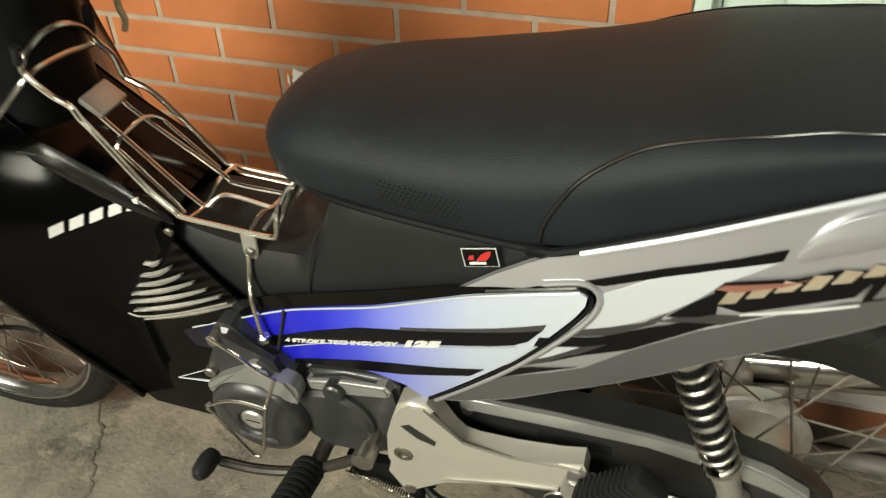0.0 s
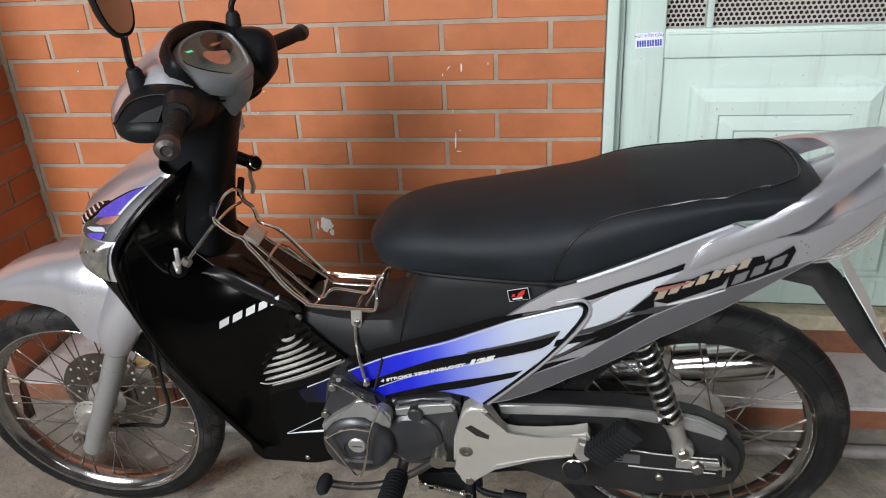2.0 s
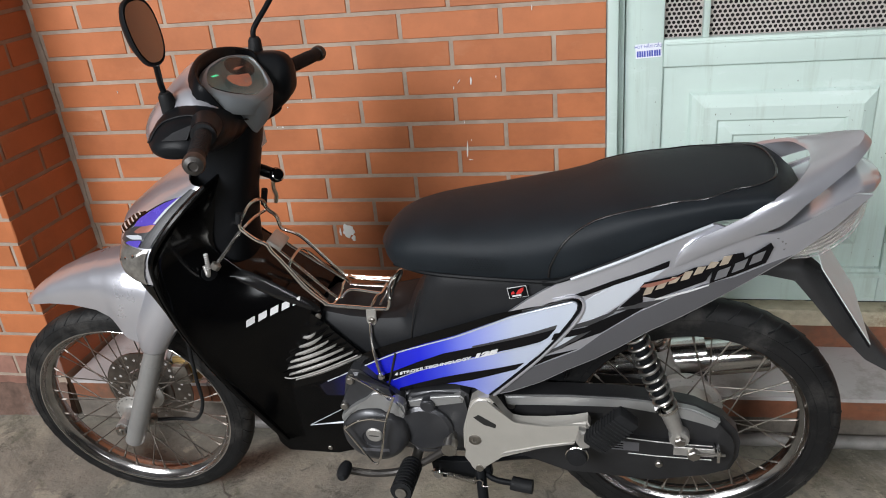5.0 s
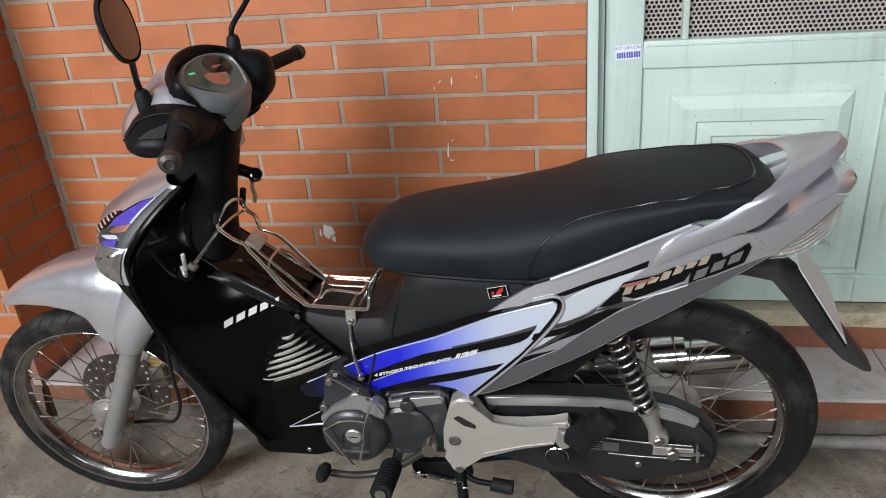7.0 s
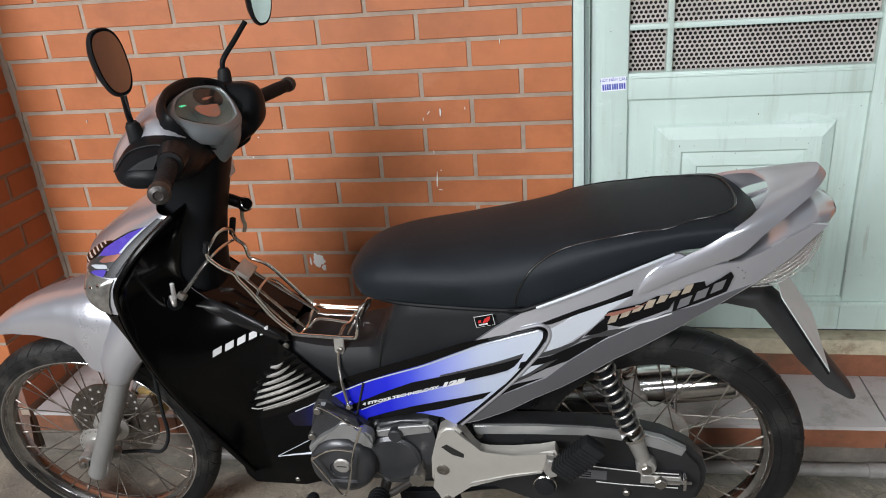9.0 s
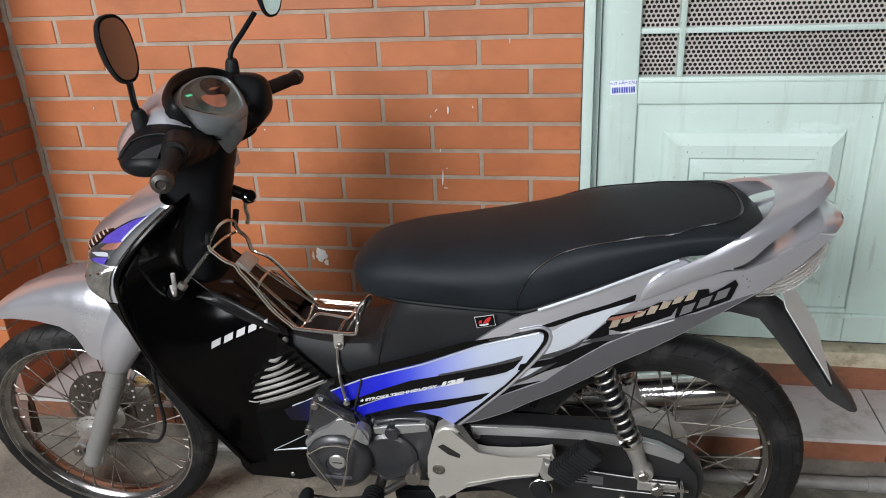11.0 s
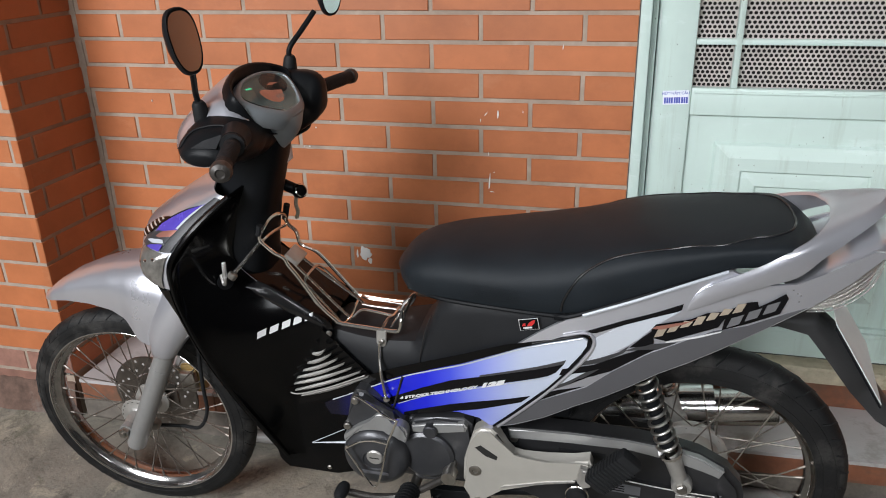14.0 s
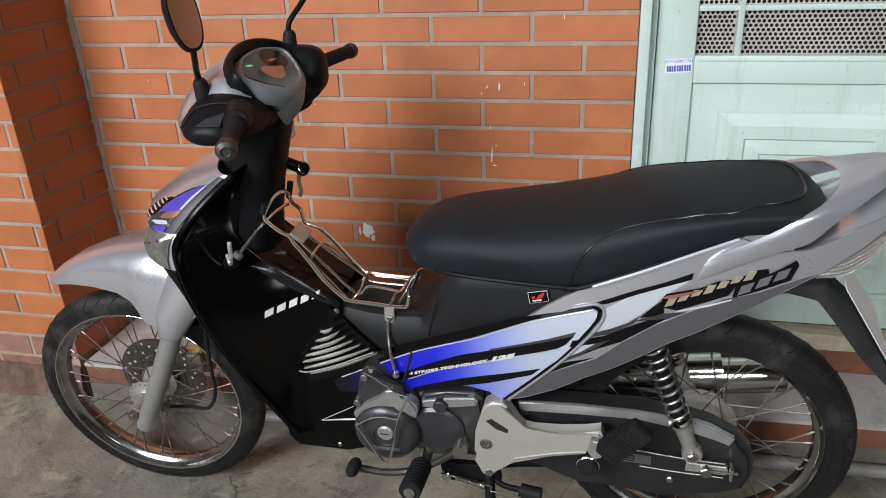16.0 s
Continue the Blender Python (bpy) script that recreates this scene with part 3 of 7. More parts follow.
# the gap below the leaf, its shade painted as a dark strip
part("threshold_shadow_strip", box(bmesh.new(), 0.464, 1.27, 0.05, 0.11, 0.2525, 0.2635), GAP_SHADE, door, "dark strip painted as the shaded gap under the leaf")


def pressed_panel(bm, x0, x1, z0, z1, steps):
    """A pressed steel panel: rectangles one within another, each (inset, depth)."""
    rings = [[bm.verts.new(v) for v in ((x0 + i, LY + d, z0 + i), (x1 - i, LY + d, z0 + i), (x1 - i, LY + d, z1 - i), (x0 + i, LY + d, z1 - i))] for i, d in steps]
    for a, b in zip(rings, rings[1:]):
        for k in range(4):
            bm.faces.new((a[k], a[(k + 1) % 4], b[(k + 1) % 4], b[k]))
    bm.faces.new(rings[-1])
    return bm


bm = bmesh.new()
pressed_panel(bm, 0.5665, 1.1115, 0.3585, 0.8865, [(0, 0.03), (0.0, 0.012), (0.064, 0.012), (0.07, 0.002), (0.098, -0.012), (0.128, -0.012), (0.133, -0.006), (0.165, -0.010), (0.17, -0.004), (0.2, -0.004)])
part("pressed_panel", bm, DOOR_PAINT, leaf, smooth=False)


def perforated(bm, x0, x1, z0, z1, y, pitch=0.0112, hole=0.0041):
    """A sheet of steel with staggered round holes."""
    rows = max(1, round((z1 - z0) / (pitch * 0.866)))
    cols = max(1, round((x1 - x0) / pitch))
    px, pz = (x1 - x0) / cols, (z1 - z0) / rows
    for r in range(rows):
        off = 0.5 * (r % 2)
        for c in range(cols + (r % 2)):
            a = x0 + px * max(0, c - off)
            b = x0 + px * min(cols, c + 1 - off)
            za, zb = z0 + pz * r, z0 + pz * (r + 1)
            cx, cz = (a + b) / 2, (za + zb) / 2
            if b - a < 0.9 * px:
                bm.faces.new([bm.verts.new(v) for v in ((a, y, za), (b, y, za), (b, y, zb), (a, y, zb))])
                continue
            n8 = [(b, cz), (b, zb), (cx, zb), (a, zb), (a, cz), (a, za), (cx, za), (b, za)]
            o = [bm.verts.new((p, y, q)) for p, q in n8]
            h = [bm.verts.new((cx + hole * math.cos(k * math.pi / 4), y, cz + hole * math.sin(k * math.pi / 4))) for k in range(8)]
            for k in range(8):
                bm.faces.new((o[k], o[(k + 1) % 8], h[(k + 1) % 8], h[k]))
    return bm


for x0, x1 in ((0.567, 0.652), (0.667, 1.111)):
    z = 0.9515
    for top in (1.0495, 1.1545, 1.2595, 1.3645):
        bm = perforated(bmesh.new(), x0, x1, z, top, LY + 0.02)
        part("perforated_pane", bm, PERF, leaf, "perforated pale sheet with round holes", smooth=False)
        z = top + 0.013
    part("backing", box(bmesh.new(), x0, x1, LY + 0.018, LY + 0.022, 1.3775, 2.079), PERF, leaf, smooth=False)
# black panel put in for the unlit room, dark by its colour alone
block("door_black_panel", 0.47, 1.265, 0.13, 0.15, 0.253, 2.24, DARK, "black panel painted as the unlit room behind the perforated panes", "backdrop")

# paper sticker on the leaf
bm = box(bmesh.new(), -0.0295, 0.0295, -0.0006, 0.0, -0.0165, 0.0165)
sticker = thing("paper_sticker", bm, STICKER, "small white paper sticker with blue print on the door", "sticker", smooth=False)
sticker.matrix_world = pose(0.532, LY - 0.0004, 0.928, 0, -3, 0)


def words(name, text, size, material, parent, m, label="", depth=0.0003, wide=1.0, bold=0.0):
    cu = bpy.data.curves.new(name, "FONT")
    cu.body, cu.size, cu.extrude, cu.align_x, cu.align_y, cu.offset = text, size, depth, "CENTER", "CENTER", bold
    tmp = new("tmp", cu)
    bpy.context.view_layer.update()
    me = bpy.data.meshes.new_from_object(tmp.evaluated_get(bpy.context.evaluated_depsgraph_get()))
    bpy.data.objects.remove(tmp)
    me.name = name
    me.materials.clear()
    me.materials.append(material)
    ob = new(name, me)
    ob.parent = parent
    ob.matrix_local = m @ Matrix.Diagonal((wide, 1, 1, 1))
    return tagged(ob, label)


words("printed_words", "H\u00daT H\u1ea6M C\u1ea6U", 0.0092, STICKER_INK, sticker, pose(0, -0.0009, 0.0098, 90, 0, 0))
for i in range(10):
    x = -0.0245 + 0.0053 * i + (0.001 if i > 3 else 0) + (0.001 if i > 6 else 0)
    part("printed_bar", box(bmesh.new(), x - 0.002, x + 0.002, -0.0012, -0.0005, -0.0135, 0.0005), STICKER_INK, sticker, smooth=False)

# white smear of filler on the brick and some flecks of paint
def blot(bm, cx, cz, rx, rz, y, seed, n=28):
    rng = random.Random(seed)
    ph = [rng.uniform(0, 6.28) for _ in range(4)]
    ring, top = [], []
    for k in range(n):
        a = 6.28318 * k / n
        r = 1 + 0.12 * math.sin(3 * a + ph[0]) + 0.1 * math.sin(5 * a + ph[1]) + 0.07 * math.sin(9 * a + ph[2])
        ring.append(bm.verts.new((cx + rx * r * math.cos(a), y, cz + rz * r * math.sin(a))))
        top.append(bm.verts.new((cx + rx * r * 0.9 * math.cos(a), y - 0.0018, cz + rz * r * 0.9 * math.sin(a))))
    for k in range(n):
        bm.faces.new((ring[k], ring[(k + 1) % n], top[(k + 1) % n], top[k]))
    bm.faces.new(top)
    return bm


bm = blot(bmesh.new(), -0.260, 0.479, 0.0165, 0.0195, -0.0005, 3)
blot(bm, -0.283, 0.476, 0.0025, 0.012, -0.0005, 5)
blot(bm, -0.247, 0.457, 0.006, 0.009, -0.0005, 6)
thing("plaster_smear", bm, CHALK, "white filler smear on the brick wall", "smear")
rng = random.Random(11)
for x, z, w, h, tilt in ((0.114, 0.893, 0.0022, 0.0105, 2), (0.084, 0.892, 0.0012, 0.006, 40), (0.07, 0.876, 0.001, 0.004, 0), (0.268, 1.056, 0.001, 0.006, 3), (0.176, 0.90, 0.0008, 0.004, 0), (0.09, 0.79, 0.0009, 0.005, 0), (-0.372, 0.842, 0.0022, 0.0016, 30), (-0.395, 0.79, 0.0025, 0.0013, 40), (-0.33, 0.86, 0.0014, 0.001, 10), (-0.3, 0.866, 0.0012, 0.001, 10), (-0.41, 0.79, 0.0012, 0.001, 0), (0.105, 0.742, 0.0015, 0.0016, 0), (0.1, 0.69, 0.006, 0.0012, 5), (-0.85, 0.9, 0.0012, 0.003, 0), (-0.62, 0.9, 0.0012, 0.003, 0), (0.093, 0.715, 0.002, 0.022, 4)):
    ob = thing("paint_fleck", blot(bmesh.new(), 0, 0, w, h, 0, rng.random(), 10), CHALK, "tiny white fleck of paint on the brick", "fleck", "paint flecks")
    ob.matrix_world = pose(x - 0.002, -0.0008, z - 0.010, 0, tilt, 0)

# ---- the motorcycle: x runs from front (-) to rear (+), its left side is -y ----
LEAN, MID = 4.0, -0.495
moto = new("motorcycle")
moto.matrix_world = pose(0, MID, 0, LEAN, 0, 0)
tagged(moto, "silver, black and blue underbone motorcycle leaning on its side stand", "motorcycle")
FRONT, REAR = Vector((-0.644, 0, 0.275)), Vector((0.597, 0, 0.296))
# the front end turns round the steering axis
STEER = Matrix.Translation((-0.25, -0.012, 0.98)) @ Matrix.Rotation(radians(2.5), 4, Vector((0.43, 0, 0.90)).normalized()) @ Matrix.Translation((0.25, 0, -0.98))


def steered(bm):
    bmesh.ops.transform(bm, matrix=STEER, verts=bm.verts)
    return bm


BAR_ROLL = Matrix.Translation((0, -0.012, 1.0)) @ Matrix.Rotation(radians(-2.6), 4, "X") @ Matrix.Translation((0, 0, -1.0))


def barred(bm):
    """Parts that turn with the handlebar, which sits a little crooked."""
    bmesh.ops.transform(bm, matrix=STEER @ BAR_ROLL, verts=bm.verts)
    return bm


def same(bm):
    return bm


# -- wheels
def wheel(name, c, tyre_r, tyre_w, place, label, rear):
    rim = bmesh.new()
    lathe(rim, [(0.2300, -0.0225), (0.2325, -0.0250), (0.2325, -0.0275), (0.2300, -0.0290), (0.2275, -0.0280), (0.2255, -0.0245), (0.2240, -0.0190), (0.2205, -0.0150), (0.2140, -0.0105), (0.2120, -0.004), (0.2120, 0.004), (0.2140, 0.0105), (0.2205, 0.0150), (0.2240, 0.0190), (0.2255, 0.0245), (0.2275, 0.0280), (0.2300, 0.0290), (0.2325, 0.0275), (0.2325, 0.0250), (0.2300, 0.0225), (0.2200, 0.0)], c, seg=96, closed=True)
    w = part(name, place(rim), RIM, moto, label)
    for sg in (-1, 1):
        part("rim_lip", place(lathe(bmesh.new(), [(0.2298, sg * 0.0284), (0.2325, sg * 0.0268), (0.2332, sg * 0.0282), (0.2312, sg * 0.0300), (0.2288, sg * 0.0298)], c, seg=96, closed=True)), CHROME, w)
    prof, n = [], 22
    for k in range(n + 1):
        a = math.pi * k / n
        prof.append((0.2290 + (tyre_r - 0.2290) * max(0.0, math.sin(a)) ** 0.8, -tyre_w * math.cos(a) * (1.0 - 0.18 * abs(math.cos(a)) ** 3)))
    prof += [(0.2265, 0.019), (0.2265, -0.019)]
    tyre = part("tyre", place(lathe(bmesh.new(), prof, c, seg=96, closed=True)), TYRE, w, "black rubber tyre with scuffed sidewalls")
    # moulded rings on the sidewall
    for r in (0.2415, 0.264 if rear else 0.258):
        s = ((r - 0.2290) / (tyre_r - 0.2290)) ** 1.25
        a = math.asin(min(1, s))
        y = tyre_w * math.cos(a) * (1.0 - 0.18 * abs(math.cos(a)) ** 3)
        for sg in (-1, 1):
            part("sidewall_ring", place(lathe(bmesh.new(), [(r - 0.0011, sg * (y - 0.001)), (r, sg * (y + 0.0008)), (r + 0.0011, sg * (y - 0.001))], c, seg=96, closed=True)), TYRE, tyre)
    # tread grooves: slanted ribs of rubber standing on the crown
    bm = bmesh.new()
    count = 44
    for k in range(count):
        for sg in (-1, 1):
            a0 = 6.28318 * (k + (0.5 if sg > 0 else 0)) / count
            pts = []
            for s, da in ((0.18, 0.0), (0.5, 0.03), (0.80, 0.075)):
                ph = math.pi / 2 - s * 1.15
                r = 0.2290 + (tyre_r - 0.2290) * math.sin(ph) ** 0.8 - (0.0009 if rear else 0.0006)
                y = sg * tyre_w * math.cos(ph) * (1.0 - 0.18 * abs(math.cos(ph)) ** 3)
                pts.append(Vector((c.x + r * math.cos(a0 + da), c.y + y, c.z + r * math.sin(a0 + da))))
            tube(bm, pts, 0.0026 if rear else 0.0016, 4, 4)
    part("tread_groove", place(bm), RUBBER, tyre, "dark slanted tread grooves")
    return w


rng = random.Random(2)


def spokes(w, c, place, flange_r, flange_y):
    for k in range(36):
        sg = -1 if k % 2 else 1
        a = 6.28318 * k / 36
        cross = 0.62 if (k // 2) % 2 else -0.62
        p = Vector((c.x + 0.2120 * math.cos(a), c.y + sg * 0.005, c.z + 0.2120 * math.sin(a)))
        q = Vector((c.x + flange_r * math.cos(a + cross), c.y + sg * flange_y, c.z + flange_r * math.sin(a + cross)))
        s = part("spoke", place(tube(bmesh.new(), [q, p], 0.0015, 5)), SPOKE, w)
        d = (q - p).normalized()
        part("nipple", place(tube(bmesh.new(), [p - d * 0.002, p + d * 0.012], 0.0026, 6)), SPOKE, w)


front_wheel = wheel("front_wheel", FRONT, 0.277, 0.036, steered, "chromed spoked front wheel", False)
spokes(front_wheel, FRONT, steered, 0.036, 0.030)
part("hub", steered(lathe(bmesh.new(), [(0.012, -0.050), (0.017, -0.050), (0.020, -0.040), (0.026, -0.036), (0.043, -0.034), (0.0445, -0.031), (0.043, -0.028), (0.028, -0.025), (0.024, 0.0), (0.028, 0.022), (0.044, 0.026), (0.044, 0.031), (0.03, 0.034), (0.02, 0.045), (0.012, 0.045)], FRONT, seg=40)), ALLOY, front_wheel, "grey cast hub")
bm = bmesh.new()
for k in range(18):
    a = 6.28318 * k / 18
    lathe(bm, [(0.003, -0.0346), (0.003, -0.0335)], FRONT + Vector((0.037 * math.cos(a), 0, 0.037 * math.sin(a))), seg=8)
part("spoke_hole", steered(bm), DARK, front_wheel)


def drilled_disc(bm, c, r0, r1, y, thick, holes):
    """A plain brake disc ring; its drilled holes are laid on as dots."""
    n = 72
    rows = []
    for r in (r0, r0 + 0.006, r1 - 0.002, r1):
        rows.append([[bm.verts.new((c.x + r * math.cos(6.28318 * k / n), c.y + y + s, c.z + r * math.sin(6.28318 * k / n))) for k in range(n)] for s in (-thick / 2, thick / 2)])
    for a, b in zip(rows, rows[1:]):
        for s in (0, 1):
            for k in range(n):
                bm.faces.new((a[s][k], a[s][(k + 1) % n], b[s][(k + 1) % n], b[s][k]))
    for r in (rows[0], rows[-1]):
        for k in range(n):
            bm.faces.new((r[0][k], r[0][(k + 1) % n], r[1][(k + 1) % n], r[1][k]))
    return bm


disc = part("brake_disc", steered(drilled_disc(bmesh.new(), FRONT, 0.062, 0.108, 0.050, 0.004, 0)), DISC, front_wheel, "dark steel brake disc, its drilled holes painted as pale dots")
# pale dots for the holes, painted with the brightness that shows through them
bm = bmesh.new()
for ring, r in ((0, 0.076), (1, 0.088), (2, 0.099)):
    for k in range(12):
        a = 6.28318 * (k + ring / 3) / 12
        lathe(bm, [(0.0036, 0.0474), (0.0036, 0.0483)], FRONT + Vector((r * math.cos(a), 0, r * math.sin(a))), seg=8)
part("disc_hole_dot", steered(bm), LENS_BACK, front_wheel)
part("disc_carrier", steered(lathe(bmesh.new(), [(0.02, 0.044), (0.066, 0.046), (0.066, 0.052), (0.02, 0.056)], FRONT, seg=6)), DISC, front_wheel)

rear_wheel = wheel("rear_wheel", REAR, 0.290, 0.043, same, "chromed spoked rear wheel", True)
spokes(rear_wheel, REAR, same, 0.066, 0.034)
part("hub", lathe(bmesh.new(), [(0.015, -0.06), (0.055, -0.056), (0.060, -0.040), (0.074, -0.038), (0.076, -0.034), (0.074, -0.030), (0.060, -0.026), (0.058, 0.0), (0.060, 0.026), (0.074, 0.030), (0.076, 0.034), (0.074, 0.040), (0.066, 0.046), (0.064, 0.062), (0.02, 0.07)], REAR, seg=48), ALLOY, rear_wheel, "cast alloy drum hub")
bm = bmesh.new()
for k in range(18):
    a = 6.28318 * k / 18
    for y in (-0.0385, 0.0288):
        lathe(bm, [(0.0035, y), (0.0035, y + 0.001)], REAR + Vector((0.067 * math.cos(a), 0, 0.067 * math.sin(a))), seg=8)
part("spoke_hole", bm, DARK, rear_wheel)

# -- fork, axle, brake
fork_axis = Vector((-0.483, 0, 0.525)), Vector((-0.628, 0, 0.238))
for sg, label in ((-1, "silver-grey painted fork leg"), (1, "")):
    y = 0.083 * sg
    a, b = fork_axis[0] + Vector((0, y, 0)), fork_axis[1] + Vector((0, y, 0))
    leg = part("fork_leg", steered(tube(bmesh.new(), [a, a.lerp(b, 0.22), a.lerp(b, 0.25), a.lerp(b, 0.62), a.lerp(b, 0.95), b], 0.0215, 20, smooth=False)), ALLOY_PAINT, moto, label)
    part("dust_seal", steered(tube(bmesh.new(), [a.lerp(b, 0.20), a.lerp(b, 0.245)], 0.0221, 20)), ALLOY_PAINT, leg)
    # axle lug in front of the leg's foot
    part("axle_lug", steered(tube(bmesh.new(), [FRONT + Vector((0, sg * 0.066, 0)), FRONT + Vector((0, sg * 0.088, 0))], 0.016, 16)), ALLOY_PAINT, leg)
axle = part("front_axle", steered(tube(bmesh.new(), [FRONT + Vector((0, -0.105, 0)), FRONT + Vector((0, 0.105, 0))], 0.006, 12)), STEEL, moto)
part("axle_nut", steered(lathe(bmesh.new(), [(0.0115, -0.100), (0.0125, -0.098), (0.0125, -0.089), (0.0125, -0.088)], FRONT, seg=6)), STEEL, axle, "rusty axle nut", angle=20)
part("axle_collar", steered(lathe(bmesh.new(), [(0.013, -0.088), (0.015, -0.08), (0.017, -0.062), (0.020, -0.052), (0.013, -0.05)], FRONT, seg=24)), ALLOY, axle)
bm = bmesh.new()
box(bm, -0.57, -0.515, 0.055, 0.088, 0.285, 0.365, 0.008)
caliper = part("brake_caliper", steered(bm), BRASS, moto, "dull gold brake caliper")
bm = bmesh.new()
box(bm, -0.563, -0.524, 0.035, 0.0545, 0.30, 0.355, 0.006)
part("caliper_piston_housing", steered(bm), STEEL, caliper)
part("brake_hose", steered(tube(bmesh.new(), [(-0.40, -0.02, 0.62), (-0.435, -0.045, 0.52), (-0.447, -0.05, 0.40), (-0.455, -0.045, 0.32), (-0.49, -0.035, 0.26), (-0.545, -0.02, 0.245), (-0.60, -0.045, 0.262)], 0.0042, 10)), RUBBER, moto, "black brake hose")
part("cable_clip", steered(lathe(bmesh.new(), [(0.012, -0.052), (0.014, -0.048), (0.014, -0.036), (0.01, -0.034)], FRONT + Vector((0.045, 0, -0.012)), seg=16)), STEEL, moto)

# -- front fender
F_X = [-0.815, -0.80, -0.77, -0.72, -0.66, -0.60, -0.568, -0.556, -0.543, -0.52, -0.48, -0.44, -0.41]
F_TOP = [0.580, 0.592, 0.616, 0.645, 0.670, 0.688, 0.693, 0.696, 0.699, 0.702, 0.700, 0.69, 0.672]
F_LOW = [0.574, 0.578, 0.588, 0.600, 0.603, 0.598, 0.584, 0.566, 0.540, 0.530, 0.532, 0.545, 0.572]
F_W = [0.004, 0.024, 0.042, 0.056, 0.066, 0.077, 0.084, 0.089, 0.094, 0.097, 0.098, 0.095, 0.09]


def fender_at(u, v):
    x = F_X[0] + (F_X[-1] - F_X[0]) * u
    top, low, w = (lerp_table(x, F_X, k) for k in (F_TOP, F_LOW, F_W))
    a = (v - 0.5) * math.pi
    y = w * math.copysign(abs(math.sin(a)) ** 0.75, a)
    return Vector((x, y, low + (top - low) * max(0.0, math.cos(a)) ** 0.62))


part("front_fender", steered(sheet(bmesh.new(), fender_at, 60, 28, 0.003)), SILVER, moto, "glossy pale silver front mudguard", angle=60)
# rounded skirts of the mudguard that cover the fork's upper ends
for sg in (-1, 1):
    rings = []
    for z, cx, ax, yc, ay in ((0.506, -0.4955, 0.0235, 0.084, 0.0235), (0.507, -0.4950, 0.0255, 0.084, 0.0255), (0.512, -0.4935, 0.0270, 0.084, 0.0272), (0.530, -0.4860, 0.0330, 0.083, 0.0300), (0.551, -0.4780, 0.0400, 0.081, 0.0330), (0.585, -0.4580, 0.0450, 0.077, 0.0350), (0.615, -0.4400, 0.0470, 0.072, 0.0350), (0.650, -0.4190, 0.0470, 0.066, 0.0340), (0.680, -0.4020, 0.0440, 0.058, 0.0300)):
        rings.append([Vector((cx + ax * math.cos(t), sg * (yc + ay * math.sin(t)), z - 0.30 * ax * math.cos(t))) for t in [6.28318 * k / 28 for k in range(28)]])
    part("fork_cover", steered(loft(bmesh.new(), rings)), SILVER, moto, "rounded silver skirt over the fork", angle=60)

# -- steering column and leg shield
bm = bmesh.new()
rings = []
for z, cx, ax, ay in ((0.60, -0.315, 0.05, 0.060), (0.66, -0.318, 0.060, 0.068), (0.74, -0.313, 0.064, 0.072), (0.82, -0.296, 0.064, 0.070), (0.88, -0.275, 0.062, 0.066), (0.94, -0.252, 0.058, 0.060), (0.98, -0.242, 0.055, 0.060)):
    rings.append([Vector((cx + ax * math.copysign(abs(math.cos(t)) ** 0.75, math.cos(t)), ay * math.copysign(abs(math.sin(t)) ** 0.75, math.sin(t)), z)) for t in [6.28318 * k / 32 for k in range(32)]])
part("steering_column_cover", loft(bm, rings), BLACK_SATIN, moto, "black column cover below the meter")

SH_IN = [(-0.262, -0.062, 0.885), (-0.290, -0.068, 0.800), (-0.300, -0.072, 0.725), (-0.225, -0.070, 0.660), (-0.118, -0.062, 0.594), (-0.150, -0.072, 0.535), (-0.195, -0.080, 0.440), (-0.205, -0.082, 0.350), (-0.20, -0.080, 0.262)]
SH_OUT = [(-0.272, -0.112, 0.880), (-0.330, -0.150, 0.828), (-0.374, -0.180, 0.768), (-0.372, -0.188, 0.705), (-0.352, -0.188, 0.625), (-0.330, -0.180, 0.550), (-0.300, -0.160, 0.455), (-0.268, -0.142, 0.375), (-0.235, -0.118, 0.285)]
SH_I, SH_O = spline(SH_IN, 48), spline(SH_OUT, 48)


def shield_at(u, v, sg=-1):
    k = min(47, int(v * 48))
    s = v * 48 - k
    a, b = SH_I[k].lerp(SH_I[k + 1], s), SH_O[k].lerp(SH_O[k + 1], s)
    p = a.lerp(b, u)
    p.y = a.y + (b.y - a.y) * u ** 1.55
    if u > 0.93:
        p.x += 0.006 * (u - 0.93) / 0.07
    return Vector((p.x, p.y * (1 if sg < 0 else -1), p.z))


shield = part("leg_shield", sheet(bmesh.new(), lambda u, v: shield_at(u, v), 22, 48, 0.004), BLACK_GLOSS, moto, "glossy black leg shield", angle=50)
shield_r = part("leg_shield", sheet(bmesh.new(), lambda u, v: shield_at(u, v, 1), 22, 48, 0.004), BLACK_GLOSS, moto, "glossy black leg shield", angle=50)
# rounded lip round the shield's outer edge
for sg, par in ((-1, shield), (1, shield_r)):
    part("edge_lip", tube(bmesh.new(), [Vector((p.x + 0.004, p.y * -sg, p.z)) for p in SH_O[::4]], 0.0055, 8, 60), BLACK_GLOSS, par)


# tunnel top between the two inner lines
def tunnel_at(u, v):
    k = min(47, int((0.26 + 0.26 * v) * 48))
    s = (0.26 + 0.26 * v) * 48 - k
    a = SH_I[k].lerp(SH_I[k + 1], s)
    y = a.y * (1 - 2 * u)
    return Vector((a.x, y, a.z + 0.004 * (1 - (2 * u - 1) ** 2)))


part("tunnel_top", sheet(bmesh.new(), tunnel_at, 14, 20, 0.004), BLACK_GLOSS, moto)
# the shield's front, closed between the two outer edges: silver nose above, black apron below


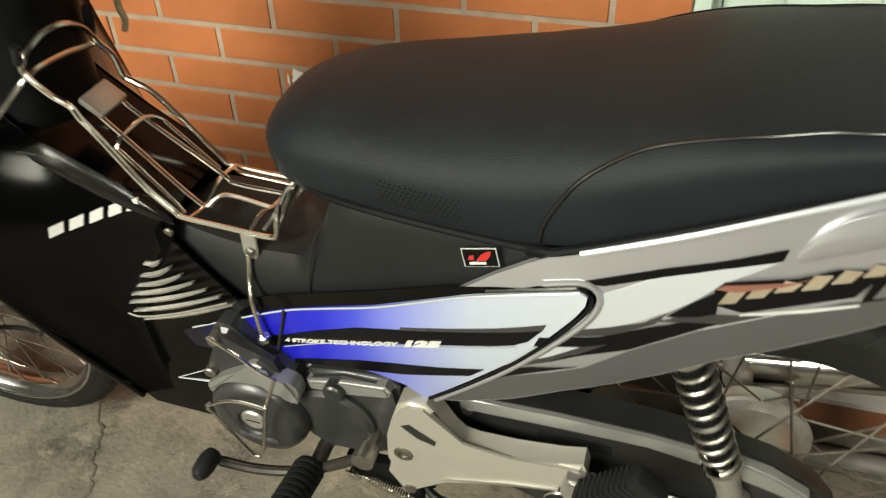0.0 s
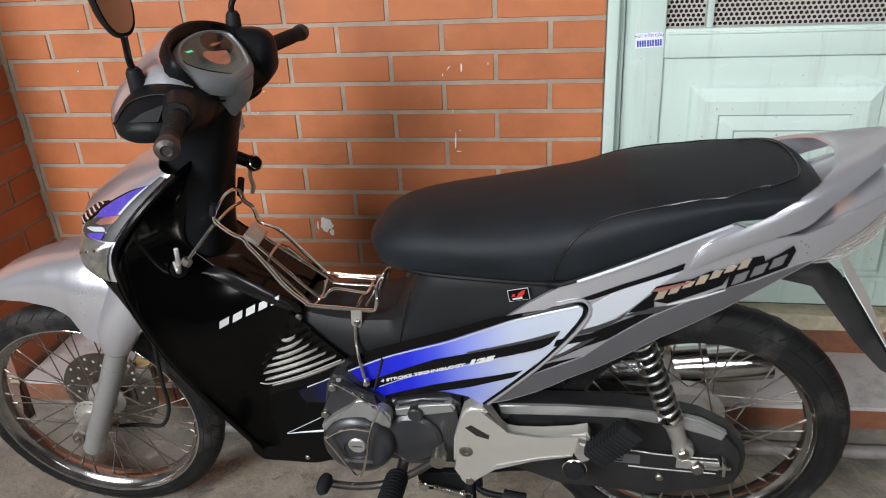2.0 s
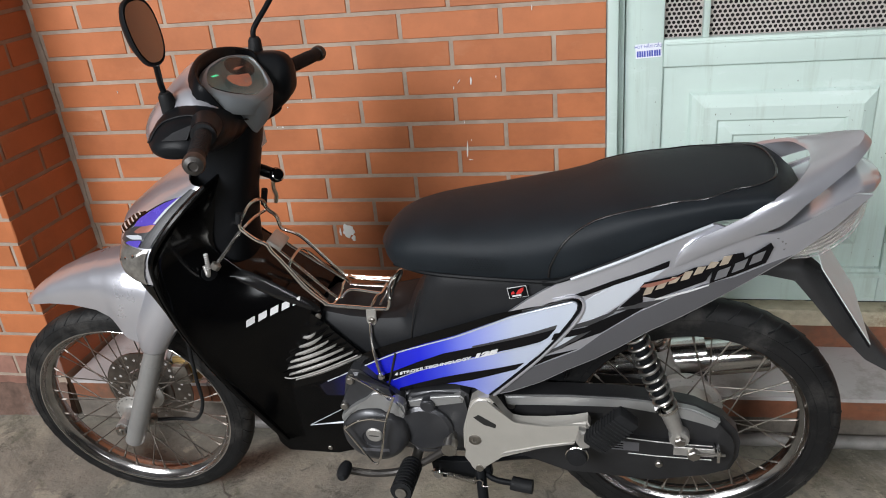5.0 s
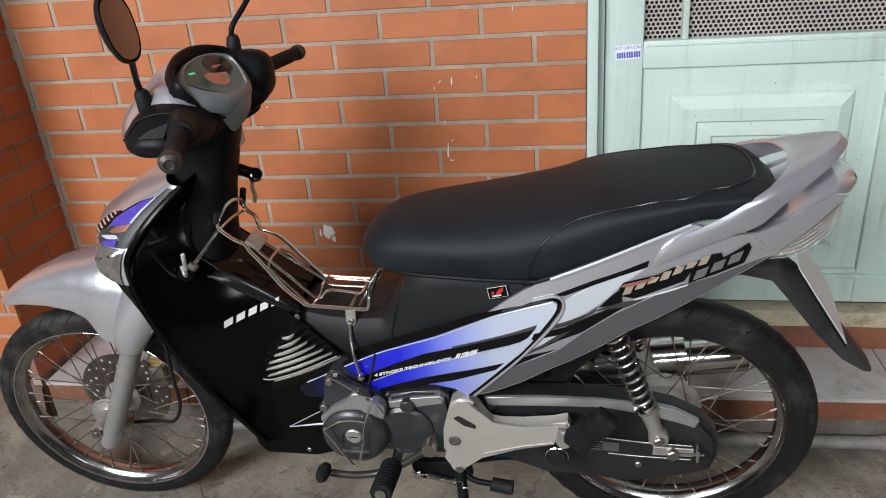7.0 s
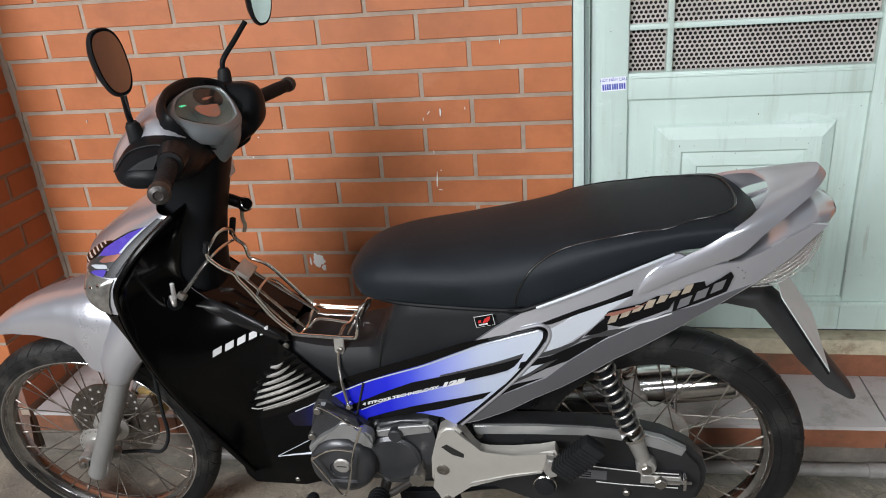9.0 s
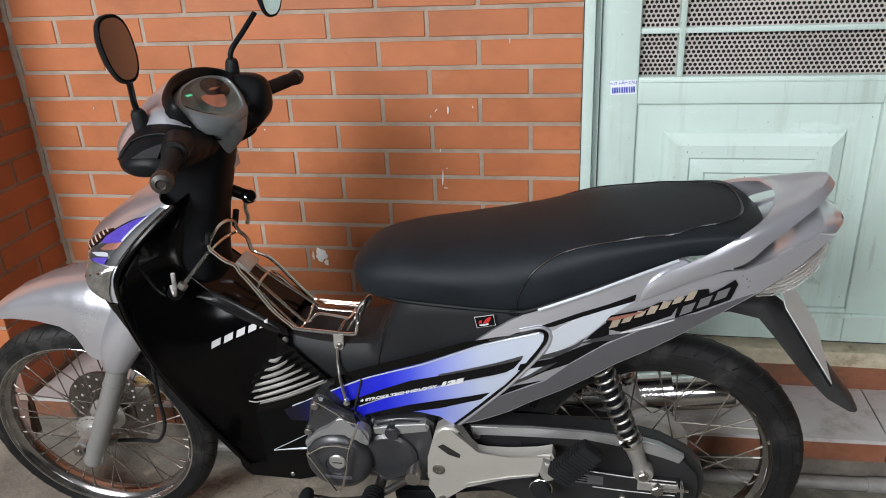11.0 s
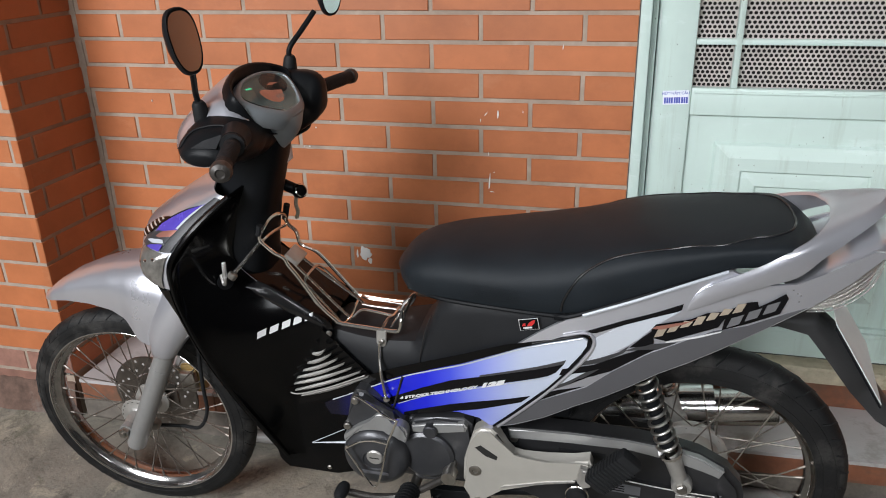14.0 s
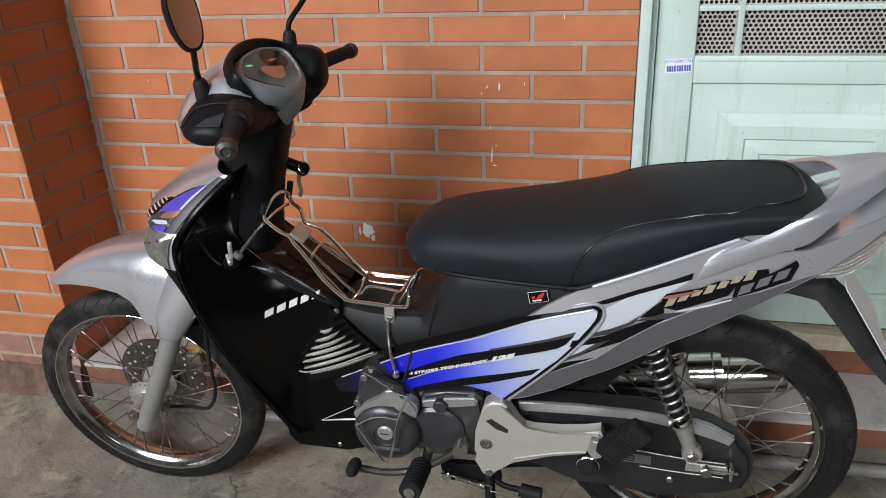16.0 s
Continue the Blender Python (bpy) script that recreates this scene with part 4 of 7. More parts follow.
def nose_at(u, v, v0, v1, bulge):
    q = (v0 + (v1 - v0) * v) * 48
    k = min(47, int(q))
    b = SH_O[k].lerp(SH_O[k + 1], q - k)
    a = (u - 0.5) * math.pi
    deep = lerp_table(b.z, [0.28, 0.45, 0.66, 0.74, 0.80, 0.86, 0.885], [0.01, 0.015, 0.02, 0.10, 0.12, 0.085, 0.04])
    return Vector((b.x - bulge - deep * math.cos(a) ** 0.8, -b.y * math.sin(a), b.z + 0.012 * math.cos(a)))


part("front_apron", sheet(bmesh.new(), lambda u, v: nose_at(u, v, 0.322, 1.0, 0.002), 24, 24, 0.003), BLACK_GLOSS, moto)
nose = part("front_cowl", sheet(bmesh.new(), lambda u, v: nose_at(u, v, -0.0, 0.320, 0.002), 36, 24, 0.003), SILVER, moto, "silver nose cowl with violet graphics", angle=60)


def nose_band(name, rows, material, off=0.003, label="", n=16):
    """A decal on both flanks of the nose; rows of (v, u from, u to)."""
    vs = [r[0] for r in rows]
    for far in (False, True):
        def f(u, v):
            vv = vs[0] + (vs[-1] - vs[0]) * v
            u0, u1 = lerp_table(vv, vs, [r[1] for r in rows]), lerp_table(vv, vs, [r[2] for r in rows])
            w = u0 + (u1 - u0) * u
            sg = 1 if far else -1
            p = nose_at(1 - w if far else w, vv, 0.0, 0.355, 0.002 + 0.5 * off)
            return p + Vector((0, sg * off * 0.7, off * 0.5))
        part(name, sheet(bmesh.new(), f, 8, n, 0.0008), material, nose, label)


nose_band("edge_trim", [(0.03, 0.0, 0.04), (0.30, 0.0, 0.034), (0.60, 0.0, 0.036)], EDGE_TRIM, 0.005, "dark graphite edge trim")
nose_band("graphic", [(0.11, 0.044, 0.05), (0.20, 0.042, 0.105), (0.30, 0.042, 0.14), (0.40, 0.042, 0.165), (0.46, 0.042, 0.150)], PURPLE, 0.003, "violet graphic")
nose_band("graphic", [(0.12, 0.042, 0.05), (0.25, 0.041, 0.056), (0.38, 0.040, 0.052)], WHITE_DECAL, 0.004)
nose_band("graphic", [(0.40, 0.04, 0.05), (0.45, 0.04, 0.14), (0.52, 0.04, 0.175), (0.60, 0.11, 0.18)], TRIM_GREY, 0.0036)
nose_band("graphic", [(0.39, 0.037, 0.05), (0.43, 0.037, 0.10), (0.455, 0.040, 0.11), (0.49, 0.09, 0.115)], SWASH, 0.0046, "copper streaks")
nose_band("graphic", [(0.50, 0.06, 0.08), (0.525, 0.044, 0.125), (0.55, 0.10, 0.15)], WHITE_DECAL, 0.0046)
nose_band("graphic", [(0.54, 0.044, 0.06), (0.57, 0.044, 0.11), (0.60, 0.044, 0.13)], PURPLE, 0.0046)
nose_band("nose_grille", [(0.32, 0.15, 0.17), (0.40, 0.165, 0.235), (0.50, 0.17, 0.25), (0.56, 0.19, 0.24)], BLACK_GLOSS, 0.004, "small black grille")
for k in range(6):
    v = 0.355 + 0.034 * k
    nose_band("nose_grille_bar", [(v, 0.172, 0.215 + 0.006 * min(k, 3)), (v + 0.012, 0.175, 0.22 + 0.006 * min(k, 3))], LENS_BACK, 0.0056, n=2)
for far in (False, True):
    pts = [nose_at(1 - u if far else u, v, 0.0, 0.355, 0.004) for u, v in ((0.03, 0.10), (0.075, 0.15), (0.115, 0.205), (0.155, 0.32), (0.178, 0.42))]
    part("panel_gap", tube(bmesh.new(), pts, 0.0018, 6, 24), DARK, nose)

# indicators: bulging lenses let into the nose
for far in (False, True):
    def lens_at(u, v):
        w, vv = 0.006 + 0.17 * u, 0.605 + 0.29 * v
        w = w + 0.035 * max(0, v - 0.5) * (1 - u)
        bulge = 0.010 * (math.sin(math.pi * u) * math.sin(math.pi * v)) ** 0.5
        p = nose_at(1 - w if far else w, vv, 0.0, 0.355, 0.003 + 0.8 * bulge)
        return p + Vector((0, (1 if far else -1) * (0.003 + 0.6 * bulge), 0))
    ind = part("indicator", sheet(bmesh.new(), lens_at, 16, 16, 0.002), INDICATOR, moto, "dusty clear front indicator lens", angle=60)
    for k in range(3):
        c = lens_at(0.25 + 0.2 * k, 0.2 + 0.08 * k)
        part("lens_fleck", lathe(bmesh.new(), [(0.0035, -0.001), (0.003, 0.001), (0.001, 0.0016)], c, (-0.5, 0.8 if far else -0.8, 0.3), 8), CHROME, ind)

# centre cover: tunnel side, under-seat cover
C_X = [-0.16, -0.12, -0.06, 0.0, 0.06, 0.085, 0.11, 0.14, 0.22, 0.30, 0.38]
C_TOP = [0.556, 0.586, 0.579, 0.579, 0.588, 0.622, 0.690, 0.722, 0.728, 0.728, 0.735]
C_W = [0.060, 0.066, 0.074, 0.082, 0.090, 0.094, 0.104, 0.112, 0.120, 0.124, 0.124]
bm = bmesh.new()
rings = []
for i in range(41):
    x = -0.16 + 0.54 * i / 40
    top, w = lerp_table(x, C_X, C_TOP), lerp_table(x, C_X, C_W)
    low = lerp_table(x, [-0.16, 0.0, 0.2, 0.38], [0.40, 0.42, 0.44, 0.50])
    h = top - low
    half = [(0.0, top), (0.5 * w, top - 0.002), (0.80 * w, top - 0.008), (0.94 * w, top - 0.024), (w, top - 0.05), (0.97 * w, low + 0.5 * h), (0.86 * w, low + 0.1 * h), (0.7 * w, low)]
    rings.append([Vector((x, -y, z)) for y, z in half] + [Vector((x, y, z)) for y, z in reversed(half[1:])])
centre = part("centre_cover", loft(bm, rings), GREY_PLASTIC, moto, "dark grey grained plastic centre cover")
part("cover_joint", tube(bmesh.new(), [(0.066, -0.0925, 0.535), (0.072, -0.0935, 0.57), (0.078, -0.092, 0.598), (0.082, -0.086, 0.618), (0.088, -0.06, 0.634)], 0.0012, 6), DARK, centre)
part("cover_screw", lathe(bmesh.new(), [(0.006, 0.002), (0.0065, -0.001), (0.005, -0.003)], (-0.122, -0.0735, 0.578), seg=12), STEEL, centre)

# air vent with seven slats on each side
for sg in (-1, 1):
    vent = part("vent_panel", sheet(bmesh.new(), lambda u, v: Vector((-0.205 + 0.05 * v + (0.195 * (1 - v) + 0.02 * v) * u, sg * (0.088 - 0.02 * v + 0.008 * u), 0.402 + 0.155 * v + 0.075 * u * (1 - 0.6 * v))), 10, 10, 0.004), BLACK_GLOSS, moto, "black vent panel with bright slats")
    for a, b in (((-0.154, 0.549), (-0.126, 0.562)), ((-0.167, 0.525), (-0.114, 0.554)), ((-0.179, 0.505), (-0.102, 0.544)), ((-0.194, 0.486), (-0.088, 0.535)), ((-0.203, 0.469), (-0.074, 0.526)), ((-0.203, 0.453), (-0.056, 0.519)), ((-0.191, 0.441), (-0.040, 0.510))):
        bm = bmesh.new()
        rings = []
        for k in range(13):
            s = k / 12
            x, z = 0.003 + a[0] + (b[0] - a[0]) * s, a[1] - 0.005 + (b[1] - a[1]) * s - 0.004 * math.sin(math.pi * s)
            t = 0.0046 * (math.sin(math.pi * (0.08 + 0.84 * s ** 0.8))) ** 0.6
            y = sg * (0.099 + 0.003 * s)
            rings.append([Vector((x, y + sg * 0.004, z + t * 0.3)), Vector((x, y, z + t)), Vector((x, y - sg * 0.006, z)), Vector((x, y, z - t))])
        part("slat", loft(bm, rings), ALLOY, vent, smooth=False)
    part("vent_edge", tube(bmesh.new(), [(-0.212, sg * 0.099, 0.440), (-0.190, sg * 0.101, 0.4415), (-0.125, sg * 0.104, 0.468), (-0.042, sg * 0.106, 0.510)], 0.0015, 8, 24), ALLOY, vent)

# lower side cover, black, behind the shield's foot
for sg in (-1, 1):
    bm = bmesh.new()
    out = [(-0.285, 0.395), (-0.282, 0.31), (-0.276, 0.235), (-0.255, 0.212), (-0.142, 0.211), (-0.090, 0.228), (-0.078, 0.36), (-0.06, 0.47), (-0.14, 0.43), (-0.21, 0.40)]
    va = [bm.verts.new((x, sg * 0.0865, z)) for x, z in out]
    vb = [bm.verts.new((x, sg * 0.030, z)) for x, z in out]
    bm.faces.new(va), bm.faces.new(vb)
    for i in range(len(out)):
        bm.faces.new((va[i], va[(i + 1) % len(out)], vb[(i + 1) % len(out)], vb[i]))
    bmesh.ops.bevel(bm, geom=[e for e in bm.edges if all(abs(v.co.y - sg * 0.0865) < 1e-6 for v in e.verts)], offset=0.012, segments=3, affect="EDGES")
    low = part("lower_side_cover", bm, BLACK_GLOSS, moto, "glossy black lower side cover", angle=50)
    part("cover_screw", lathe(bmesh.new(), [(0.005, sg * 0.0855), (0.0055, sg * 0.0885), (0.004, sg * 0.090)], (-0.153, 0, 0.238), seg=12), STEEL, low)
    part("pin_line", tube(bmesh.new(), [(-0.186, sg * 0.0875, 0.302), (-0.108, sg * 0.0875, 0.350)], 0.0009, 6), WHITE_DECAL, low)
    part("pin_line", tube(bmesh.new(), [(-0.186, sg * 0.0875, 0.301), (-0.15, sg * 0.0875, 0.308), (-0.108, sg * 0.0875, 0.315)], 0.0009, 6, r1=0.0026), WHITE_DECAL, low)

# -- painted side panels: outlines laid on the flank's curved surface
K_X = [-0.45, -0.2, 0.0, 0.1, 0.24, 0.35, 0.5, 0.65, 0.75, 0.85]
K_W = [0.080, 0.080, 0.098, 0.116, 0.138, 0.146, 0.140, 0.124, 0.107, 0.078]
K_MID = [0.35, 0.40, 0.45, 0.485, 0.545, 0.60, 0.675, 0.745, 0.79, 0.83]


def flank(x, z, sg=-1, off=0.0):
    w, mid = lerp_table(x, K_X, K_W), lerp_table(x, K_X, K_MID)
    # gentle bulge, and the last part rounded by smoothing over x
    w = (lerp_table(x - 0.03, K_X, K_W) + w + lerp_table(x + 0.03, K_X, K_W)) / 3
    return Vector((x, sg * (w + off - 1.1 * (z - mid) ** 2), z))


def skin(bm, out, sg=-1, off=0.0, thick=0.004, cell=0.025):
    """A sheet with that outline in x and z, on the flank."""
    f = bm.faces.new([bm.verts.new((x, 0, z)) for x, z in out])
    xs, zs = [p[0] for p in out], [p[1] for p in out]
    for lo, hi, nrm in ((min(xs), max(xs), (1, 0, 0)), (min(zs), max(zs), (0, 0, 1))):
        k = lo + cell
        while k < hi:
            bmesh.ops.bisect_plane(bm, geom=bm.verts[:] + bm.edges[:] + bm.faces[:], plane_co=Vector(nrm) * k, plane_no=nrm)
            k += cell
    for v in bm.verts:
        v.co = flank(v.co.x, v.co.z, sg, off)
    bmesh.ops.triangulate(bm, faces=bm.faces)
    bmesh.ops.recalc_face_normals(bm, faces=bm.faces)
    if sum(fc.normal.y * fc.calc_area() for fc in bm.faces) * sg < 0:
        bmesh.ops.reverse_faces(bm, faces=bm.faces)
    if thick:
        made = bmesh.ops.extrude_face_region(bm, geom=bm.faces[:])
        for v in made["geom"]:
            if isinstance(v, bmesh.types.BMVert):
                v.co.y -= sg * thick
    return bm


BAND = [(-0.168, 0.398), (-0.124, 0.427), (-0.058, 0.464), (0.032, 0.514), (0.092, 0.543), (0.161, 0.574), (0.216, 0.603), (0.269, 0.630), (0.319, 0.650), (0.367, 0.666), (0.379, 0.670), (0.386, 0.665), (0.385, 0.655), (0.376, 0.638), (0.352, 0.603), (0.311, 0.550), (0.262, 0.495), (0.213, 0.440), (0.190, 0.457), (0.152, 0.462), (0.106, 0.458), (0.076, 0.446), (0.032, 0.423), (-0.019, 0.403), (-0.094, 0.391), (-0.145, 0.385)]
TAIL = [(0.217, 0.437), (0.232, 0.443), (0.278, 0.498), (0.326, 0.553), (0.366, 0.605), (0.391, 0.635), (0.401, 0.661), (0.394, 0.676), (0.379, 0.678), (0.340, 0.665), (0.250, 0.624), (0.269, 0.641), (0.299, 0.665), (0.329, 0.686), (0.367, 0.709), (0.414, 0.733), (0.459, 0.754), (0.503, 0.772), (0.546, 0.788), (0.605, 0.808), (0.660, 0.786), (0.704, 0.789), (0.740, 0.805), (0.776, 0.824), (0.815, 0.842), (0.838, 0.839), (0.790, 0.791), (0.732, 0.746), (0.683, 0.714), (0.641, 0.686), (0.599, 0.658), (0.555, 0.631), (0.509, 0.606), (0.463, 0.573), (0.415, 0.542), (0.365, 0.515), (0.313, 0.480), (0.259, 0.452)]
OVER = [(-0.214, 0.417), (-0.132, 0.455), (-0.053, 0.494), (0.022, 0.531), (0.070, 0.553), (0.163, 0.595), (0.240, 0.631), (0.300, 0.651), (0.366, 0.670), (0.319, 0.652), (0.269, 0.632), (0.216, 0.605), (0.161, 0.576), (0.092, 0.545), (0.032, 0.516), (-0.058, 0.466), (-0.124, 0.429), (-0.168, 0.400)]
for sg in (-1, 1):
    tail = part("tail_cover", skin(bmesh.new(), TAIL, sg, 0.0, 0.006), SILVER, moto, "silver tail side cover with black and white graphics", angle=50)
    band = part("side_cover", skin(bmesh.new(), BAND, sg, 0.0015, 0.006, 0.02), BLUE_FADE, moto, "side cover fading from deep blue to white", angle=50)

    def decal(name, out, material, par, off=0.0024, label=""):
        return part(name, skin(bmesh.new(), out, sg, off, 0.0009), material, par, label, angle=50)

    # black strip along the top, edging and stripes of the side cover
    decal("upper_strip", OVER, BLACK_GLOSS, band, 0.0004, "glossy black strip above the paint")
    part("edge_line", tube(bmesh.new(), [flank(x, z, sg, 0.0025) for x, z in BAND[1:11]], 0.0014, 6, 60), WHITE_DECAL, band)
    part("edge_groove", tube(bmesh.new(), [flank(x, z, sg, 0.0016) for x, z in ((0.290, 0.644), (0.367, 0.671), (0.380, 0.674), (0.3895, 0.667), (0.3885, 0.654), (0.379, 0.636), (0.355, 0.601), (0.314, 0.548), (0.265, 0.493), (0.217, 0.440))], 0.0022, 6, 60), BLACK_DECAL, band)
    part("edge_bead", tube(bmesh.new(), [flank(x, z, sg, 0.0008) for x, z in ((0.345, 0.670), (0.380, 0.680), (0.395, 0.673), (0.3965, 0.657), (0.386, 0.634), (0.361, 0.600), (0.320, 0.549), (0.271, 0.493), (0.226, 0.441))], 0.0034, 8, 60), SILVER, band)
    decal("stripe", [(-0.035, 0.44), (0.026, 0.472), (0.076, 0.502), (0.136, 0.534), (0.193, 0.556), (0.248, 0.577), (0.3, 0.596), (0.331, 0.608), (0.348, 0.615), (0.334, 0.595), (0.32, 0.585), (0.299, 0.576), (0.247, 0.557), (0.192, 0.535), (0.134, 0.512), (0.074, 0.482), (0.023, 0.452), (-0.03, 0.424)], BLACK_DECAL, band, label="black stripe")
    decal("stripe", [(0.194, 0.56), (0.248, 0.581), (0.3, 0.601), (0.351, 0.623), (0.348, 0.615), (0.331, 0.608), (0.3, 0.596), (0.248, 0.577), (0.193, 0.556)], TRIM_GREY, band)
    decal("stripe", [(0.033, 0.43), (0.07, 0.449), (0.131, 0.477), (0.189, 0.499), (0.244, 0.518), (0.289, 0.534), (0.272, 0.516), (0.243, 0.504), (0.187, 0.479), (0.146, 0.465), (0.129, 0.459), (0.068, 0.437), (0.032, 0.422)], BLACK_DECAL, band)
    part("pin_line", tube(bmesh.new(), [flank(x, z, sg, 0.0036) for x, z in [(0.023, 0.451), (0.074, 0.481), (0.134, 0.511), (0.192, 0.533), (0.247, 0.555), (0.299, 0.575), (0.322, 0.584)]], 0.0008, 4), WHITE_DECAL, band)
    # graphics of the tail cover
    decal("graphic", [(0.4, 0.673), (0.447, 0.703), (0.492, 0.721), (0.534, 0.737), (0.528, 0.731), (0.503, 0.712), (0.491, 0.701), (0.475, 0.682), (0.456, 0.665), (0.433, 0.648), (0.409, 0.635), (0.37, 0.622), (0.378, 0.631), (0.393, 0.652)], WHITE_DECAL, tail, 0.0008, "white graphic")
    decal("graphic", [(0.34, 0.589), (0.385, 0.601), (0.36, 0.581), (0.303, 0.544)], WHITE_DECAL, tail, 0.0008)
    decal("graphic", [(0.236, 0.446), (0.263, 0.486), (0.296, 0.518), (0.323, 0.534), (0.364, 0.555), (0.389, 0.568), (0.428, 0.604), (0.457, 0.626), (0.485, 0.647), (0.503, 0.657), (0.54, 0.676), (0.588, 0.7), (0.64, 0.712), (0.7, 0.737), (0.728, 0.746), (0.683, 0.716), (0.641, 0.688), (0.599, 0.66), (0.555, 0.633), (0.509, 0.608), (0.463, 0.575), (0.415, 0.544), (0.365, 0.517), (0.313, 0.482), (0.262, 0.456)], GREY_DECAL, tail, 0.0006, "grey lower graphic")
    decal("graphic", [(0.368, 0.619), (0.409, 0.634), (0.438, 0.648), (0.456, 0.663), (0.447, 0.648), (0.411, 0.624), (0.36, 0.61)], TRIM_GREY, tail, 0.0010)
    decal("graphic", [(0.445, 0.651), (0.47, 0.663), (0.493, 0.67), (0.532, 0.675), (0.501, 0.659), (0.475, 0.657)], TRIM_GREY, tail, 0.0014)
    decal("graphic", [(0.386, 0.601), (0.412, 0.613), (0.384, 0.59), (0.356, 0.57), (0.324, 0.552), (0.3, 0.538), (0.303, 0.544), (0.36, 0.581)], TRIM_GREY, tail, 0.0010)
    decal("stripe", [(0.371, 0.678), (0.4, 0.691), (0.446, 0.711), (0.492, 0.729), (0.536, 0.748), (0.534, 0.737), (0.528, 0.734), (0.492, 0.721), (0.447, 0.703), (0.4, 0.682)], BLACK_DECAL, tail, 0.0014)
    decal("stripe", [(0.345, 0.604), (0.399, 0.619), (0.447, 0.645), (0.47, 0.656), (0.499, 0.66), (0.483, 0.649), (0.457, 0.63), (0.428, 0.608), (0.399, 0.595), (0.374, 0.585), (0.356, 0.57), (0.384, 0.59), (0.412, 0.613), (0.385, 0.602), (0.34, 0.59)], BLACK_DECAL, tail, 0.0018)
    decal("stripe", [(0.281, 0.516), (0.3, 0.537), (0.339, 0.556), (0.384, 0.569), (0.359, 0.557), (0.323, 0.537), (0.286, 0.513)], BLACK_DECAL, tail, 0.0014)
    decal("stripe", [(0.456, 0.66), (0.475, 0.681), (0.493, 0.698), (0.495, 0.672), (0.48, 0.665)], BLACK_DECAL, tail, 0.0018)
    # the model badge as plain slanted strokes
    decal("badge_backing", [(0.489, 0.699), (0.496, 0.709), (0.549, 0.722), (0.575, 0.735), (0.601, 0.739), (0.634, 0.757), (0.649, 0.759), (0.653, 0.745), (0.602, 0.725), (0.594, 0.709), (0.564, 0.697), (0.515, 0.678), (0.491, 0.683)], BLACK_DECAL, tail, 0.0026, "black badge backing")
    decal("badge_backing", [(0.600, 0.704), (0.603, 0.726), (0.636, 0.740), (0.673, 0.762), (0.690, 0.774), (0.695, 0.765), (0.686, 0.737), (0.638, 0.717)], BLACK_DECAL, tail, 0.0028)
    for k in range(7):
        x, z = 0.503 + 0.0198 * k, 0.6935 + 0.0086 * k
        h = 0.0015 * (k % 3)
        decal("badge_stroke", [(x - 0.0090, z - 0.0085 + h), (x + 0.0045, z - 0.0045 + h), (x + 0.0105, z + 0.0105 - h), (x - 0.0025, z + 0.0085)], GOLD_DECAL, tail, 0.0034)
    for k in range(3):
        x, z = 0.6175 + 0.0262 * k, 0.7215 + 0.0128 * k
        decal("badge_stroke", [(x - 0.0105, z - 0.0120), (x + 0.0080, z - 0.0045), (x + 0.0135, z + 0.0135), (x - 0.0055, z + 0.0060)], SILVER_DARK, tail, 0.0036)
    decal("badge_swash", [(0.490, 0.701), (0.496, 0.706), (0.549, 0.719), (0.562, 0.726), (0.540, 0.713), (0.505, 0.701)], SWASH, tail, 0.0038)
    decal("small_print_bar", [(0.513, 0.675), (0.515, 0.678), (0.564, 0.691), (0.600, 0.702), (0.599, 0.6995), (0.565, 0.6875)], LETTER, tail, 0.0038)


def flank_words(text, x, z, size, sl, mtl, wide, slant=0.28, bold=0.0):
    """Raised letters that follow the flank."""
    ob = words("letters", text, size, mtl, moto, Matrix.Identity(4), bold=bold)
    n = math.hypot(1, sl)
    for v in ob.data.vertices:
        p, q = v.co.x * wide + v.co.y * slant, v.co.y
        lift = 0.0042 if v.co.z > 0 else 0.0030
        v.co = flank(x + (p - q * sl * 0.35) / n, z + (p * sl + q) / n, -1, lift)
    return ob


flank_words("4 STROKE TECHNOLOGY", 0.1085, 0.4995, 0.0082, 0.425, LETTER, 1.86, 0.28, 0.0003)
flank_words("125", 0.2185, 0.5475, 0.0116, 0.40, LETTER, 2.8, 0.7, 0.0009)

# -- seat
S_X = [0.019, 0.025, 0.037, 0.054, 0.082, 0.122, 0.164, 0.216, 0.267, 0.317, 0.366, 0.405, 0.438, 0.461, 0.507, 0.553, 0.607, 0.660, 0.688, 0.702, 0.716, 0.732, 0.745]
S_TOP = [0.726, 0.741, 0.755, 0.769, 0.781, 0.791, 0.797, 0.803, 0.811, 0.820, 0.827, 0.834, 0.842, 0.847, 0.851, 0.853, 0.857, 0.861, 0.863, 0.860, 0.852, 0.842, 0.830]
S_LOW = [0.722, 0.714, 0.706, 0.700, 0.700, 0.703, 0.706, 0.706, 0.709, 0.707, 0.714, 0.730, 0.743, 0.752, 0.772, 0.792, 0.812, 0.816, 0.818, 0.819, 0.820, 0.821, 0.822]
S_W = [0.018, 0.045, 0.064, 0.083, 0.098, 0.110, 0.120, 0.130, 0.136, 0.139, 0.139, 0.139, 0.138, 0.137, 0.133, 0.128, 0.123, 0.119, 0.116, 0.112, 0.104, 0.088, 0.054]


